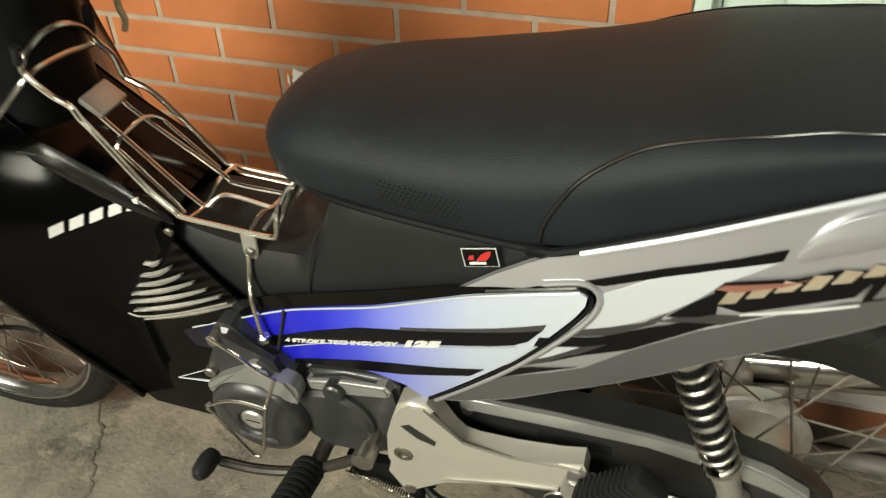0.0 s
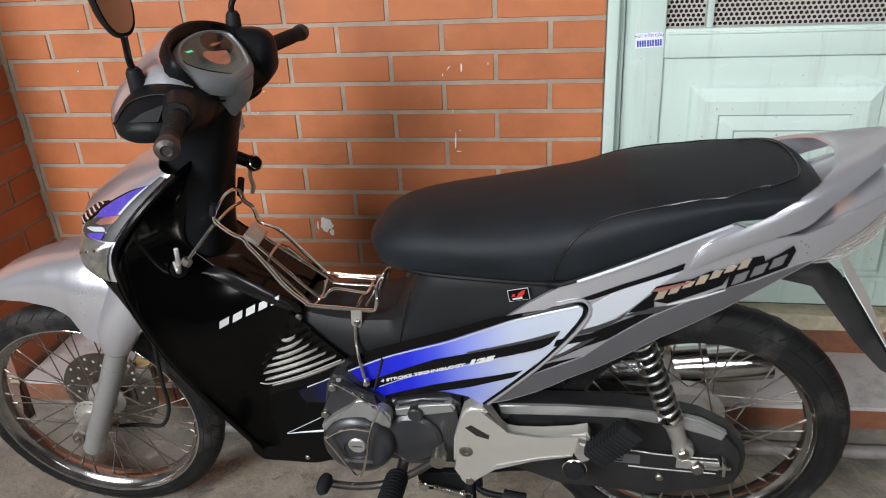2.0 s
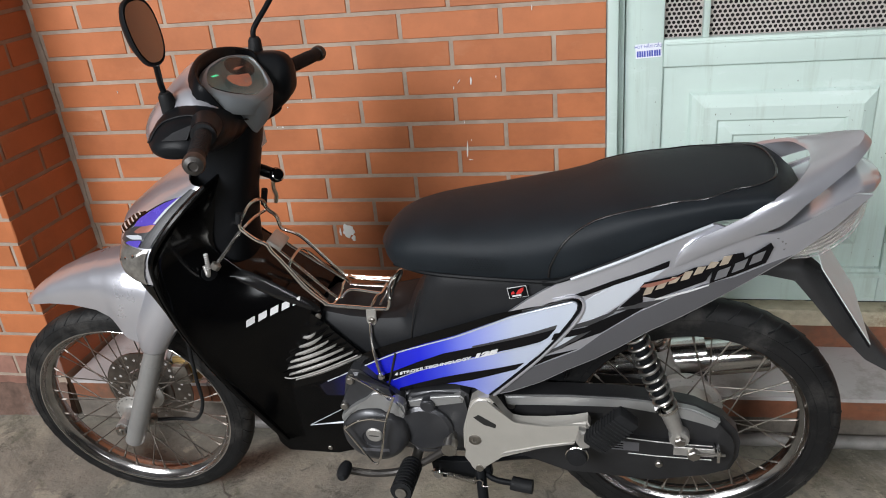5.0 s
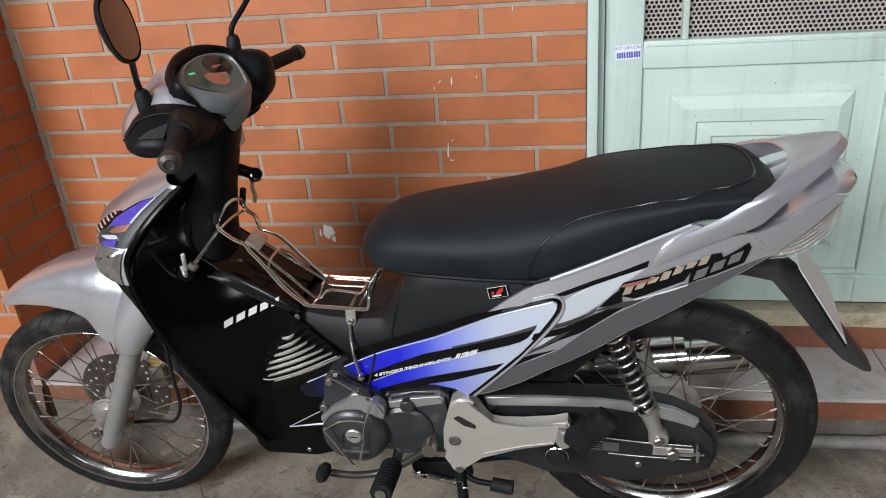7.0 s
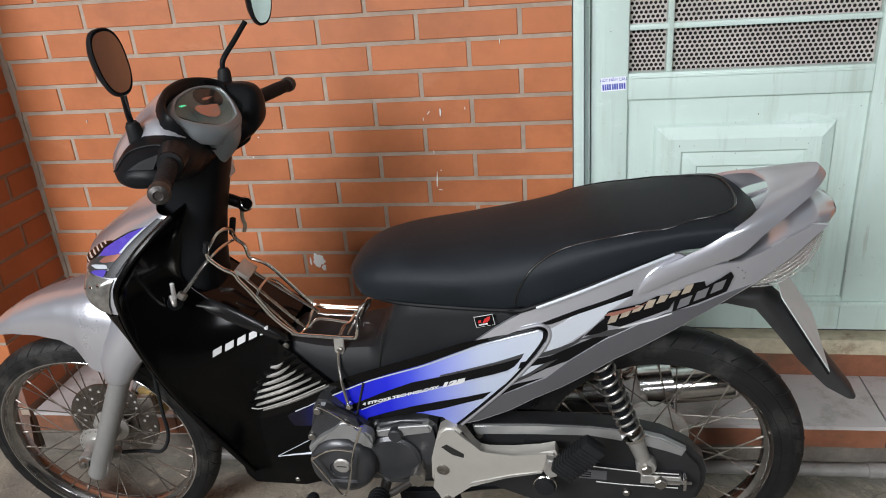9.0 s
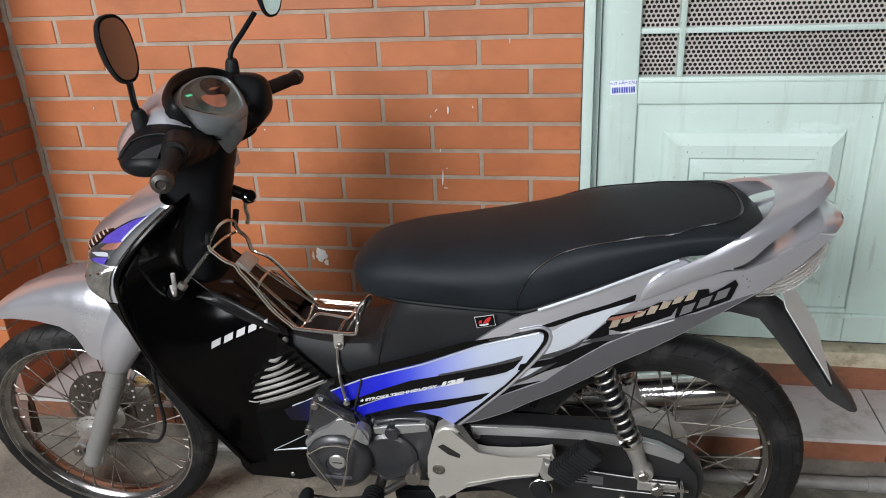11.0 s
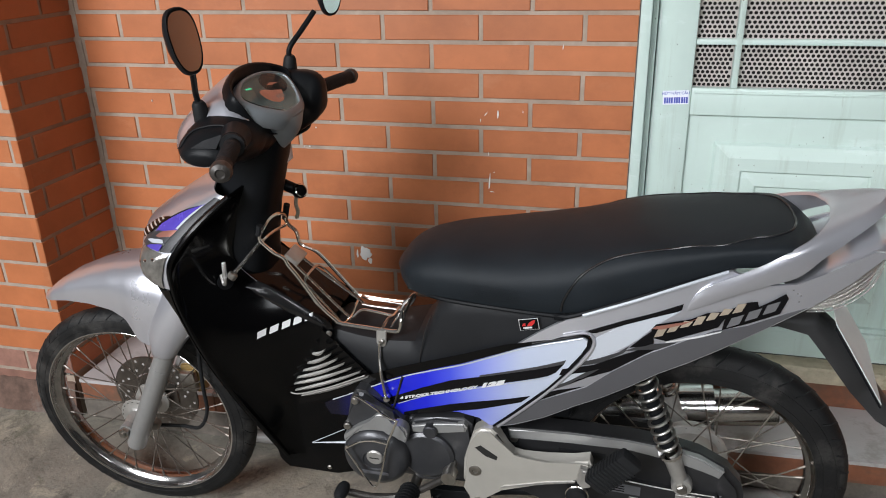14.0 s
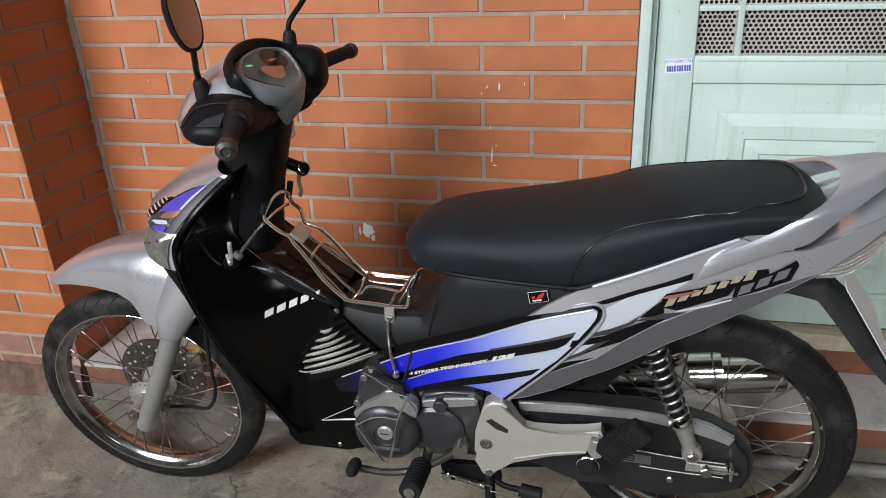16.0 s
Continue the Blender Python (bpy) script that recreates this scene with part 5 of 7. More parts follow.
def seat_section(x):
    """Top, lower edge, half width, squareness and shoulder height of the seat at x, evened out a little."""
    rows = [[lerp_table(x + d, S_X, k) for k in (S_TOP, S_LOW, S_W)] for d in (-0.006, 0.0, 0.006)]
    top, low, w = (sum(r[i] for r in rows) / 3 for i in range(3))
    return top, low, w, lerp_table(x, [0.02, 0.30, 0.44, 0.66, 0.745], [2.2, 2.3, 3.2, 4.4, 3.0]), lerp_table(x, [0.02, 0.30, 0.50], [0.35, 0.35, 0.42])


def seat_half(x, h):
    """Half the seat's width at x, h of the way up its side."""
    top, low, w, e, s0 = seat_section(x)
    if h < s0:
        return w * (0.955 + 0.045 * math.sin(h / s0 * 1.5708))
    return w * max(0.0, 1 - ((h - s0) / (1 - s0)) ** e) ** 0.5


bm = bmesh.new()
rings = []
for i in range(91):
    u = i / 90
    x = 0.019 + 0.726 * (0.5 - 0.5 * math.cos(math.pi * u)) * 0.5 + 0.726 * u * 0.5
    top, low, w, e, s0 = seat_section(x)
    # closer steps towards the crown, where the side turns over
    hs = [s0 * k / 5 for k in range(5)] + [s0 + (1 - s0) * math.sin(1.5708 * k / 13) for k in range(14)]
    half = [(seat_half(x, min(1.0, h)), low + (top - low) * min(1.0, h)) for h in hs]
    ring = [Vector((x, -y, z)) for y, z in half]
    ring += [Vector((x, y, z)) for y, z in reversed(half[:-1])]
    ring += [Vector((x, 0.5 * w, low - 0.004)), Vector((x, -0.5 * w, low - 0.004))]
    rings.append(ring)
loft(bm, rings)
bmesh.ops.remove_doubles(bm, verts=bm.verts, dist=0.0002)
seat = part("seat", bm, VINYL, moto, "long black vinyl dual seat", angle=60)


def on_seat(x, z, sg=-1, off=0.0):
    top, low, w, e, s0 = seat_section(x)
    return Vector((x, sg * (seat_half(x, max(0.0, min(1.0, (z - low) / (top - low)))) + off), z))


def seat_z(x, y):
    """Height of the seat's upper surface."""
    top, low, w, e, s0 = seat_section(x)
    return low + (top - low) * (s0 + (1 - s0) * max(0.0, 1 - (y / w) ** 2) ** (1 / e))


SEAM = [(0.338, 0.714), (0.339, 0.724), (0.343, 0.741), (0.355, 0.766), (0.368, 0.784), (0.387, 0.799), (0.413, 0.813), (0.440, 0.8225), (0.475, 0.831), (0.510, 0.837), (0.544, 0.842), (0.588, 0.847)]
side = [on_seat(x, z, -1, 0.0004) for x, z in SEAM]
back = [(0.631, 0.092), (0.664, 0.085), (0.690, 0.068), (0.703, 0.038)]
loop = side + [Vector((x, -y, seat_z(x, y) + 0.0006)) for x, y in back] + [Vector((0.707, 0.0, seat_z(0.707, 0) + 0.0006))]
loop += [Vector((p.x, -p.y, p.z)) for p in reversed(loop[:-1])]
part("piping", tube(bmesh.new(), loop, 0.0021, 8, 150), PIPING, seat, "black piping seam round the passenger half")
# patch of pressed dimples low on the side
for i in range(16):
    for j in range(6):
        x, z = 0.185 + 0.0052 * i + 0.0026 * (j % 2), 0.7225 + 0.0046 * j
        p = on_seat(x, z, -1, 0.0)
        part("dimple", lathe(bmesh.new(), [(0.0013, -0.0002), (0.0009, 0.0004)], p, (0, -1, 0.1), 6), BLACK_SATIN, seat)
part("seat_base", tube(bmesh.new(), [(x, y, z) for x, y, z in ((0.05, -0.07, 0.700), (0.12, -0.104, 0.701), (0.22, -0.124, 0.704), (0.33, -0.134, 0.705), (0.37, -0.136, 0.713), (0.50, -0.130, 0.768), (0.60, -0.116, 0.806))], 0.0045, 8, 60), BLACK_SATIN, seat)
part("seat_trim", tube(bmesh.new(), [(x, y, z) for x, y, z in ((0.376, -0.141, 0.714), (0.414, -0.140, 0.730), (0.459, -0.138, 0.749), (0.503, -0.134, 0.768), (0.546, -0.129, 0.786), (0.600, -0.121, 0.807))], 0.0030, 6, 30), WHITE_DECAL, seat, "pale trim strip")
part("seat_bumper", box(bmesh.new(), 0.326, 0.344, -0.1385, -0.128, 0.697, 0.710, 0.003), BLACK_SATIN, seat)

# maker's tag on the cover below the seat
def tag_box(name, x0, x1, z0, z1, y, mtl, par):
    return part(name, box(bmesh.new(), x0, x1, y - 0.0006, y, z0, z1), mtl, par, smooth=False)


tag_holder = new("tag")
tag_holder.parent = moto
tag_holder.matrix_local = pose(0.2835, -0.1310, 0.6805, 0, -10, 3)
tagged(tag_holder, "small black tag with a red mark")
tag_box("tag_border", -0.0170, 0.0170, -0.0112, 0.0112, 0.0, LETTER, tag_holder)
tag_box("tag_face", -0.0160, 0.0160, -0.0102, 0.0102, -0.0007, BLACK_DECAL, tag_holder)
part("tag_mark", plate_part([(-0.004, -0.003), (0.001, 0.004), (0.007, 0.0075), (0.012, 0.008), (0.010, 0.002), (0.005, -0.003)], -0.0020, -0.0014, 0.0), RED_DECAL, tag_holder, smooth=False)
part("tag_mark", plate_part([(-0.012, -0.002), (-0.010, 0.003), (-0.0055, 0.0035), (-0.006, -0.002)], -0.0020, -0.0014, 0.0), RED_DECAL, tag_holder, smooth=False)
tag_box("tag_bar", -0.011, 0.005, -0.0075, -0.0045, -0.0014, LETTER, tag_holder)

# -- grab rail sweeping up behind the seat
INNER = [(0.537, -0.130, 0.730), (0.552, -0.1325, 0.763), (0.575, -0.133, 0.786), (0.612, -0.131, 0.8064), (0.656, -0.125, 0.8296), (0.693, -0.111, 0.8497), (0.721, -0.093, 0.8632), (0.744, -0.062, 0.8765), (0.754, -0.034, 0.8805), (0.759, -0.014, 0.8820), (0.760, 0.0, 0.8825)]
CREST = [(0.536, -0.132, 0.729), (0.556, -0.1355, 0.760), (0.580, -0.137, 0.7735), (0.613, -0.136, 0.7925), (0.653, -0.131, 0.8145), (0.686, -0.122, 0.8311), (0.7145, -0.110, 0.8494), (0.762, -0.080, 0.8715), (0.8045, -0.047, 0.8942), (0.828, -0.020, 0.9070), (0.833, 0.0, 0.9130)]
OUTER = [(0.537, -0.131, 0.727), (0.560, -0.133, 0.7422), (0.582, -0.134, 0.7555), (0.615, -0.133, 0.7731), (0.660, -0.127, 0.7899), (0.704, -0.117, 0.8040), (0.7407, -0.103, 0.8350), (0.7757, -0.083, 0.8567), (0.8160, -0.054, 0.8800), (0.841, -0.022, 0.8940), (0.847, 0.0, 0.8980)]
lines = [spline(k + [(x, -y, z) for x, y, z in reversed(k[:-1])], 120) for k in (INNER, CREST, OUTER)]
bm = bmesh.new()
rings = []
for a, c, o in zip(*lines):
    sy = 1 if c.y > 0 else -1
    flat = min(1.0, abs(c.y) / 0.10)
    down = Vector((-0.006, -0.012 * sy * flat, -0.010)) * min(1.0, (c - Vector((0.536, c.y, c.z))).x / 0.03 + 0.1)
    # the crest is rounded over two short facets
    rings.append([a, a.lerp(c, 0.5) + Vector((0, 0, 0.001)), a.lerp(c, 0.88), c.lerp(o, 0.10), c.lerp(o, 0.55) + Vector((0.0008, 0.0012 * sy, 0)), o, o + down * 0.8, a + down * 0.45])
part("grab_rail", loft(bm, rings), SILVER, moto, "silver grab rail sweeping up behind the seat", angle=38)

# -- tail end: cowl over the lamp, lens, mudguard, plate
bm = bmesh.new()
rings = []
COWL = ((0.70, 0.106, 0.785, 0.755), (0.75, 0.102, 0.817, 0.78), (0.79, 0.086, 0.842, 0.812), (0.825, 0.073, 0.857, 0.830), (0.848, 0.056, 0.855, 0.832), (0.862, 0.034, 0.850, 0.838), (0.866, 0.010, 0.846, 0.841))
for i in range(31):
    x, w, top, low = (lerp_table(i / 30 * 6, range(7), [r[k] for r in COWL]) for k in range(4))
    half = [(0, top), (0.3 * w, top - 0.0008), (0.6 * w, top - 0.003), (0.8 * w, top - 0.007), (0.93 * w, top - 0.013 * (top - low) / 0.04), (w, top - 0.024 * (top - low) / 0.05), (0.98 * w, low)]
    rings.append([Vector((x, -y, z)) for y, z in half] + [Vector((x, y, z)) for y, z in reversed(half[1:])])
part("tail_end_cowl", loft(bm, rings), SILVER, moto, "silver cowl over the tail lamp", angle=60)
bm = bmesh.new()
rings = []
for x, w, top, low in ((0.715, 0.098, 0.775, 0.728), (0.75, 0.097, 0.797, 0.730), (0.79, 0.087, 0.812, 0.744), (0.82, 0.070, 0.824, 0.762), (0.838, 0.052, 0.832, 0.80), (0.849, 0.03, 0.838, 0.825)):
    half = [(0, top), (w, top), (w * 1.02, top * 0.6 + low * 0.4), (w * 0.96, low + 0.004), (0.6 * w, low)]
    rings.append([Vector((x, -y, z)) for y, z in half] + [Vector((x, y, z)) for y, z in reversed(half[1:])])
tail_lamp = part("tail_lamp", loft(bm, rings), LENS, moto, "clear ribbed tail lamp lens", angle=40)
bm = bmesh.new()
rings = []
for x, w, top, low in ((0.72, 0.090, 0.770, 0.735), (0.75, 0.089, 0.792, 0.737), (0.79, 0.079, 0.806, 0.752), (0.82, 0.062, 0.818, 0.772), (0.836, 0.042, 0.826, 0.805)):
    half = [(0, top), (w, top), (w, low), (0.5 * w, low)]
    rings.append([Vector((x, -y, z)) for y, z in half] + [Vector((x, y, z)) for y, z in reversed(half[1:])])
part("reflector", loft(bm, rings), LENS_BACK, tail_lamp)
for sg in (-1, 1):
    for k in range(9):
        f = k / 8
        part("lens_rib", tube(bmesh.new(), [(0.728 + 0.016 * f, sg * (0.1005 - 0.002 * f), 0.734 + 0.044 * f), (0.77 + 0.010 * f, sg * (0.097 - 0.003 * f), 0.740 + 0.064 * f), (0.815 - 0.002 * f, sg * (0.080 - 0.001 * f), 0.766 + 0.066 * f), (0.838 + 0.004 * f, sg * (0.06 - 0.008 * f), 0.795 + 0.052 * f)], 0.0011, 6, 12), LENS, tail_lamp)

M_X = [0.55, 0.62, 0.70, 0.765, 0.815, 0.865, 0.915, 0.950, 0.960]
M_Z = [0.660, 0.684, 0.700, 0.692, 0.648, 0.578, 0.512, 0.466, 0.446]
M_D = [0.020, 0.020, 0.024, 0.034, 0.036, 0.034, 0.028, 0.014, 0.006]
M_W = [0.070, 0.066, 0.058, 0.048, 0.044, 0.041, 0.036, 0.028, 0.014]


def mudguard_at(u, v):
    s = u * 8
    idx = list(range(9))
    x, z, d, w = (lerp_table(s, idx, k) for k in (M_X, M_Z, M_D, M_W))
    a = (v - 0.5) * math.pi
    c = max(0.0, math.cos(a)) ** 0.55
    # sides hang down and forward from the ridge
    return Vector((x - d * 0.72 * (1 - c) * min(1, max(0, (s - 2) / 2)), w * math.copysign(abs(math.sin(a)) ** 0.7, a), z - d * (1 - c)))


guard = part("rear_mudguard", sheet(bmesh.new(), mudguard_at, 48, 24, 0.003), MUDGUARD, moto, "black plastic rear mudguard", angle=60)
plate = new("number_plate")
plate.parent = moto
plate.matrix_local = Matrix.Translation((0.834, -0.006, 0.640)) @ pose(0, 0, 0, 0, -33, -6)
tagged(plate, "white number plate in a thin black rim")
part("plate_sheet", box(bmesh.new(), 0.0, 0.0015, -0.095, 0.095, -0.085, 0.085, 0.0006), PLATE, plate, smooth=False)
part("plate_rim", box(bmesh.new(), -0.0045, -0.0005, -0.098, 0.098, -0.088, -0.080, 0.001), BLACK_SATIN, plate)
part("plate_rim", box(bmesh.new(), -0.0045, -0.0005, -0.0985, -0.093, -0.0795, 0.0795, 0.001), BLACK_SATIN, plate)
part("plate_rim", box(bmesh.new(), -0.0045, -0.0005, 0.093, 0.0985, -0.0795, 0.0795, 0.001), BLACK_SATIN, plate)

# inner rear fender and frame tubes seen in the gaps
def inner_fender(u, v):
    a = radians(88 + 62 * u)
    r = 0.318 - 0.01 * (v - 0.5) ** 2 * 4
    return Vector((REAR.x + r * math.cos(a), (v - 0.5) * 0.125, REAR.z + 0.02 + r * math.sin(a)))


part("inner_fender", sheet(bmesh.new(), inner_fender, 30, 10, 0.003), DARK, moto)
for sg in (-1, 1):
    part("frame_tube", tube(bmesh.new(), [(0.16, 0.06 * sg, 0.46), (0.30, 0.075 * sg, 0.50), (0.44, 0.085 * sg, 0.58), (0.62, 0.085 * sg, 0.69)], 0.014, 12), BLACK_SATIN, moto)
    part("frame_tube", tube(bmesh.new(), [(0.10, 0.055 * sg, 0.42), (0.24, 0.058 * sg, 0.43), (0.31, 0.058 * sg, 0.36)], 0.015, 12), BLACK_SATIN, moto)
part("battery_box", box(bmesh.new(), 0.20, 0.36, -0.07, 0.09, 0.43, 0.60, 0.012), BLACK_SATIN, moto)

# -- engine
engine = part("crankcase", box(bmesh.new(), -0.09, 0.20, -0.100, 0.10, 0.252, 0.415, 0.02, 3), ENGINE, moto, "dark grey engine with alloy covers")
bm = bmesh.new()
tube(bm, [(-0.06, 0, 0.37), (-0.28, 0, 0.40)], 0.052, 24)
part("cylinder", bm, ENGINE, engine)
for k in range(6):
    x = -0.11 - 0.018 * k
    part("cooling_fin", box(bmesh.new(), x - 0.002, x + 0.002, -0.07, 0.07, 0.315 + 0.0015 * k, 0.445 + 0.0015 * k, 0.001), ENGINE, engine)


part("generator_cover", plate_part([(-0.072, 0.462), (-0.058, 0.483), (-0.040, 0.482), (0.010, 0.436), (0.036, 0.420), (0.046, 0.385), (0.044, 0.335), (0.034, 0.300), (0.012, 0.268), (-0.028, 0.255), (-0.066, 0.272), (-0.088, 0.305), (-0.092, 0.353), (-0.083, 0.410)], -0.128, -0.09, 0.012), ENGINE, engine)
gen = part("generator_dome", lathe(bmesh.new(), [(0.070, -0.118), (0.069, -0.132), (0.064, -0.141), (0.052, -0.147), (0.024, -0.149), (0.022, -0.146), (0.0, -0.146)], (-0.024, 0, 0.332), seg=48), ENGINE, engine, "dark grey round generator cover")
part("timing_cap", lathe(bmesh.new(), [(0.0175, -0.145), (0.0175, -0.150), (0.015, -0.1525), (0.001, -0.1525)], (-0.021, 0, 0.343), seg=28), ALLOY, gen, "pale alloy cap with a slot")
part("cap_slot", box(bmesh.new(), -0.031, -0.011, -0.1531, -0.1520, 0.3418, 0.3440), DARK, gen, smooth=False)
part("maker_bars", box(bmesh.new(), -0.052, 0.005, -0.1492, -0.1470, 0.297, 0.305, 0.0008), GREY_DECAL, gen, smooth=False)
part("cover_rim", plate_part([(-0.086, 0.362), (-0.06, 0.392), (-0.028, 0.404), (0.012, 0.402), (0.040, 0.378), (0.044, 0.412), (0.012, 0.430), (-0.006, 0.445), (-0.03, 0.425), (-0.06, 0.405), (-0.088, 0.378)], -0.140, -0.115, 0.005, 44), ALLOY_PAINT, engine, "bright arched rib of the cover")
for x, z in ((-0.058, 0.466), (-0.080, 0.40), (-0.058, 0.385)):
    part("cover_bolt", lathe(bmesh.new(), [(0.008, -0.120), (0.008, -0.134), (0.0065, -0.136)], (x, 0, z), seg=12), STEEL, engine)
part("clutch_side_cover", plate_part([(0.040, 0.400), (0.052, 0.418), (0.100, 0.427), (0.155, 0.434), (0.172, 0.420), (0.170, 0.36), (0.163, 0.288), (0.122, 0.264), (0.05, 0.258), (0.036, 0.290), (0.046, 0.335), (0.048, 0.385)], -0.112, -0.08, 0.008), ENGINE, engine)
part("sprocket_cover", lathe(bmesh.new(), [(0.058, -0.108), (0.057, -0.118), (0.050, -0.123), (0.002, -0.1235)], (0.078, 0, 0.338), seg=40), ENGINE, engine)
part("cover_rib", plate_part([(0.050, 0.408), (0.098, 0.418), (0.157, 0.428), (0.164, 0.419), (0.160, 0.408), (0.105, 0.400), (0.052, 0.392)], -0.119, -0.10, 0.004), ALLOY_PAINT, engine)
part("cover_bolt", lathe(bmesh.new(), [(0.0145, -0.110), (0.0145, -0.126), (0.012, -0.129)], (0.090, 0, 0.404), seg=20), ENGINE, engine)
part("shift_shaft", tube(bmesh.new(), [(0.132, -0.09, 0.322), (0.132, -0.158, 0.322)], 0.0085, 14), STEEL, engine)
# chrome wire guard round the generator cover
guard_w = part("engine_guard", tube(bmesh.new(), [(0.037, -0.159, 0.455), (0.027, -0.160, 0.430), (0.012, -0.162, 0.389), (-0.006, -0.163, 0.314), (-0.016, -0.163, 0.284), (-0.026, -0.163, 0.277), (-0.036, -0.163, 0.292), (-0.070, -0.163, 0.358), (-0.076, -0.162, 0.369), (-0.070, -0.163, 0.377)], 0.0024, 8, 80), CHROME_WIRE, moto, "thin chrome wire guard round the engine cover")
part("guard_bar", tube(bmesh.new(), [(-0.052, -0.146, 0.489), (-0.033, -0.150, 0.484), (-0.008, -0.150, 0.466), (0.012, -0.152, 0.452), (0.036, -0.158, 0.450)], 0.0022, 8, 30), CHROME_WIRE, guard_w)
part("guard_bar", tube(bmesh.new(), [(-0.074, -0.163, 0.370), (-0.046, -0.164, 0.390), (-0.018, -0.164, 0.398), (0.014, -0.163, 0.394)], 0.0022, 8, 20), CHROME_WIRE, guard_w)

# -- footpegs, gear pedal, stands
peg_bar = part("footpeg_bar", tube(bmesh.new(), [(0.052, -0.16, 0.262), (0.052, 0.16, 0.262)], 0.011, 12), STEEL, moto)
for sg in (-1, 1):
    peg = part("footpeg", tube(bmesh.new(), [(0.050, sg * 0.155, 0.272), (0.050, sg * 0.245, 0.290)], 0.0205, 18), RUBBER, moto, "black ribbed rubber footpeg")
    for k in range(9):
        f = k / 8
        y, z = sg * (0.160 + 0.078 * f), 0.273 + 0.0156 * f
        part("peg_rib", tube(bmesh.new(), [(0.050, y, z), (0.050, y + sg * 0.0045, z + 0.0009)], 0.0222, 18), RUBBER, peg)
    part("peg_end", tube(bmesh.new(), [(0.050, sg * 0.245, 0.290), (0.050, sg * 0.2495, 0.2909)], 0.011, 14), STEEL, peg)
pedal = part("gear_pedal", tube(bmesh.new(), [(-0.075, -0.178, 0.268), (-0.03, -0.170, 0.256), (0.02, -0.160, 0.256), (0.07, -0.152, 0.275), (0.132, -0.150, 0.322)], 0.0075, 10, 30), BAR_END, moto, "dull worn steel gear pedal")
part("pedal_rubber", lathe(bmesh.new(), [(0.004, 0.0), (0.0105, 0.003), (0.0135, 0.012), (0.0138, 0.026), (0.012, 0.038), (0.007, 0.045)], (-0.079, -0.176, 0.286), (0, -0.98, 0.1), 18), GREY_PLASTIC, pedal, "worn grey pedal rubber")
part("pedal_boss", tube(bmesh.new(), [(0.132, -0.136, 0.322), (0.132, -0.160, 0.322)], 0.015, 16), STEEL, pedal)
stand = part("side_stand", tube(bmesh.new(), [(0.178, -0.10, 0.225), (0.187, -0.135, 0.16), (0.195, -0.19, 0.05), (0.199, -0.215, 0.016)], 0.0115, 12, 20), BLACK_SATIN, moto, "black side stand, folded down")
part("stand_foot", box(bmesh.new(), 0.178, 0.225, -0.245, -0.195, 0.0075, 0.0165, 0.003), BLACK_SATIN, stand)
part("stand_bracket", plate_part([(0.075, 0.235), (0.12, 0.238), (0.20, 0.242), (0.205, 0.205), (0.15, 0.185), (0.08, 0.188)], -0.105, -0.09, 0.003), BLACK_SATIN, stand)
part("stand_bolt", lathe(bmesh.new(), [(0.011, -0.105), (0.011, -0.116), (0.008, -0.119)], (0.090, 0, 0.208), seg=16), CHROME, stand, "bright bolt head")
# coil spring of the stand
bm = bmesh.new()
a, b = Vector((0.112, -0.118, 0.214)), Vector((0.172, -0.126, 0.205))
d = (b - a).normalized()
s1 = d.orthogonal().normalized()
s2 = d.cross(s1)
pts = [a.lerp(b, k / 160) + 0.0058 * (math.cos(k * 0.62) * s1 + math.sin(k * 0.62) * s2) for k in range(161)]
tube(bm, pts, 0.0013, 5, smooth=False)
tube(bm, [(0.078, -0.118, 0.219), (0.095, -0.118, 0.216), (0.112, -0.118, 0.214)], 0.0014, 6, 6)
tube(bm, [(0.172, -0.126, 0.205), (0.180, -0.128, 0.212), (0.188, -0.129, 0.208), (0.186, -0.13, 0.198), (0.20, -0.13, 0.196)], 0.0014, 6, 14)
part("stand_spring", bm, CHROME_WIRE, moto, "small steel coil spring of the stand")
cstand = part("centre_stand", tube(bmesh.new(), [(0.17, -0.075, 0.215), (0.25, -0.060, 0.222), (0.38, -0.060, 0.235)], 0.0105, 12), BLACK_SATIN, moto, "black centre stand, folded up")
part("stand_arm", tube(bmesh.new(), [(0.172, -0.085, 0.213), (0.205, -0.112, 0.203), (0.252, -0.120, 0.200)], 0.0062, 10), BLACK_SATIN, cstand)
part("stand_pedal", tube(bmesh.new(), [(0.246, -0.119, 0.201), (0.252, -0.120, 0.200), (0.280, -0.123, 0.198), (0.290, -0.124, 0.198)], 0.0145, 14, smooth=False), RUBBER, cstand, "black pedal rubber")
part("stand_leg", tube(bmesh.new(), [(0.17, 0.075, 0.215), (0.25, 0.060, 0.222), (0.38, 0.060, 0.235)], 0.0105, 12), BLACK_SATIN, cstand)

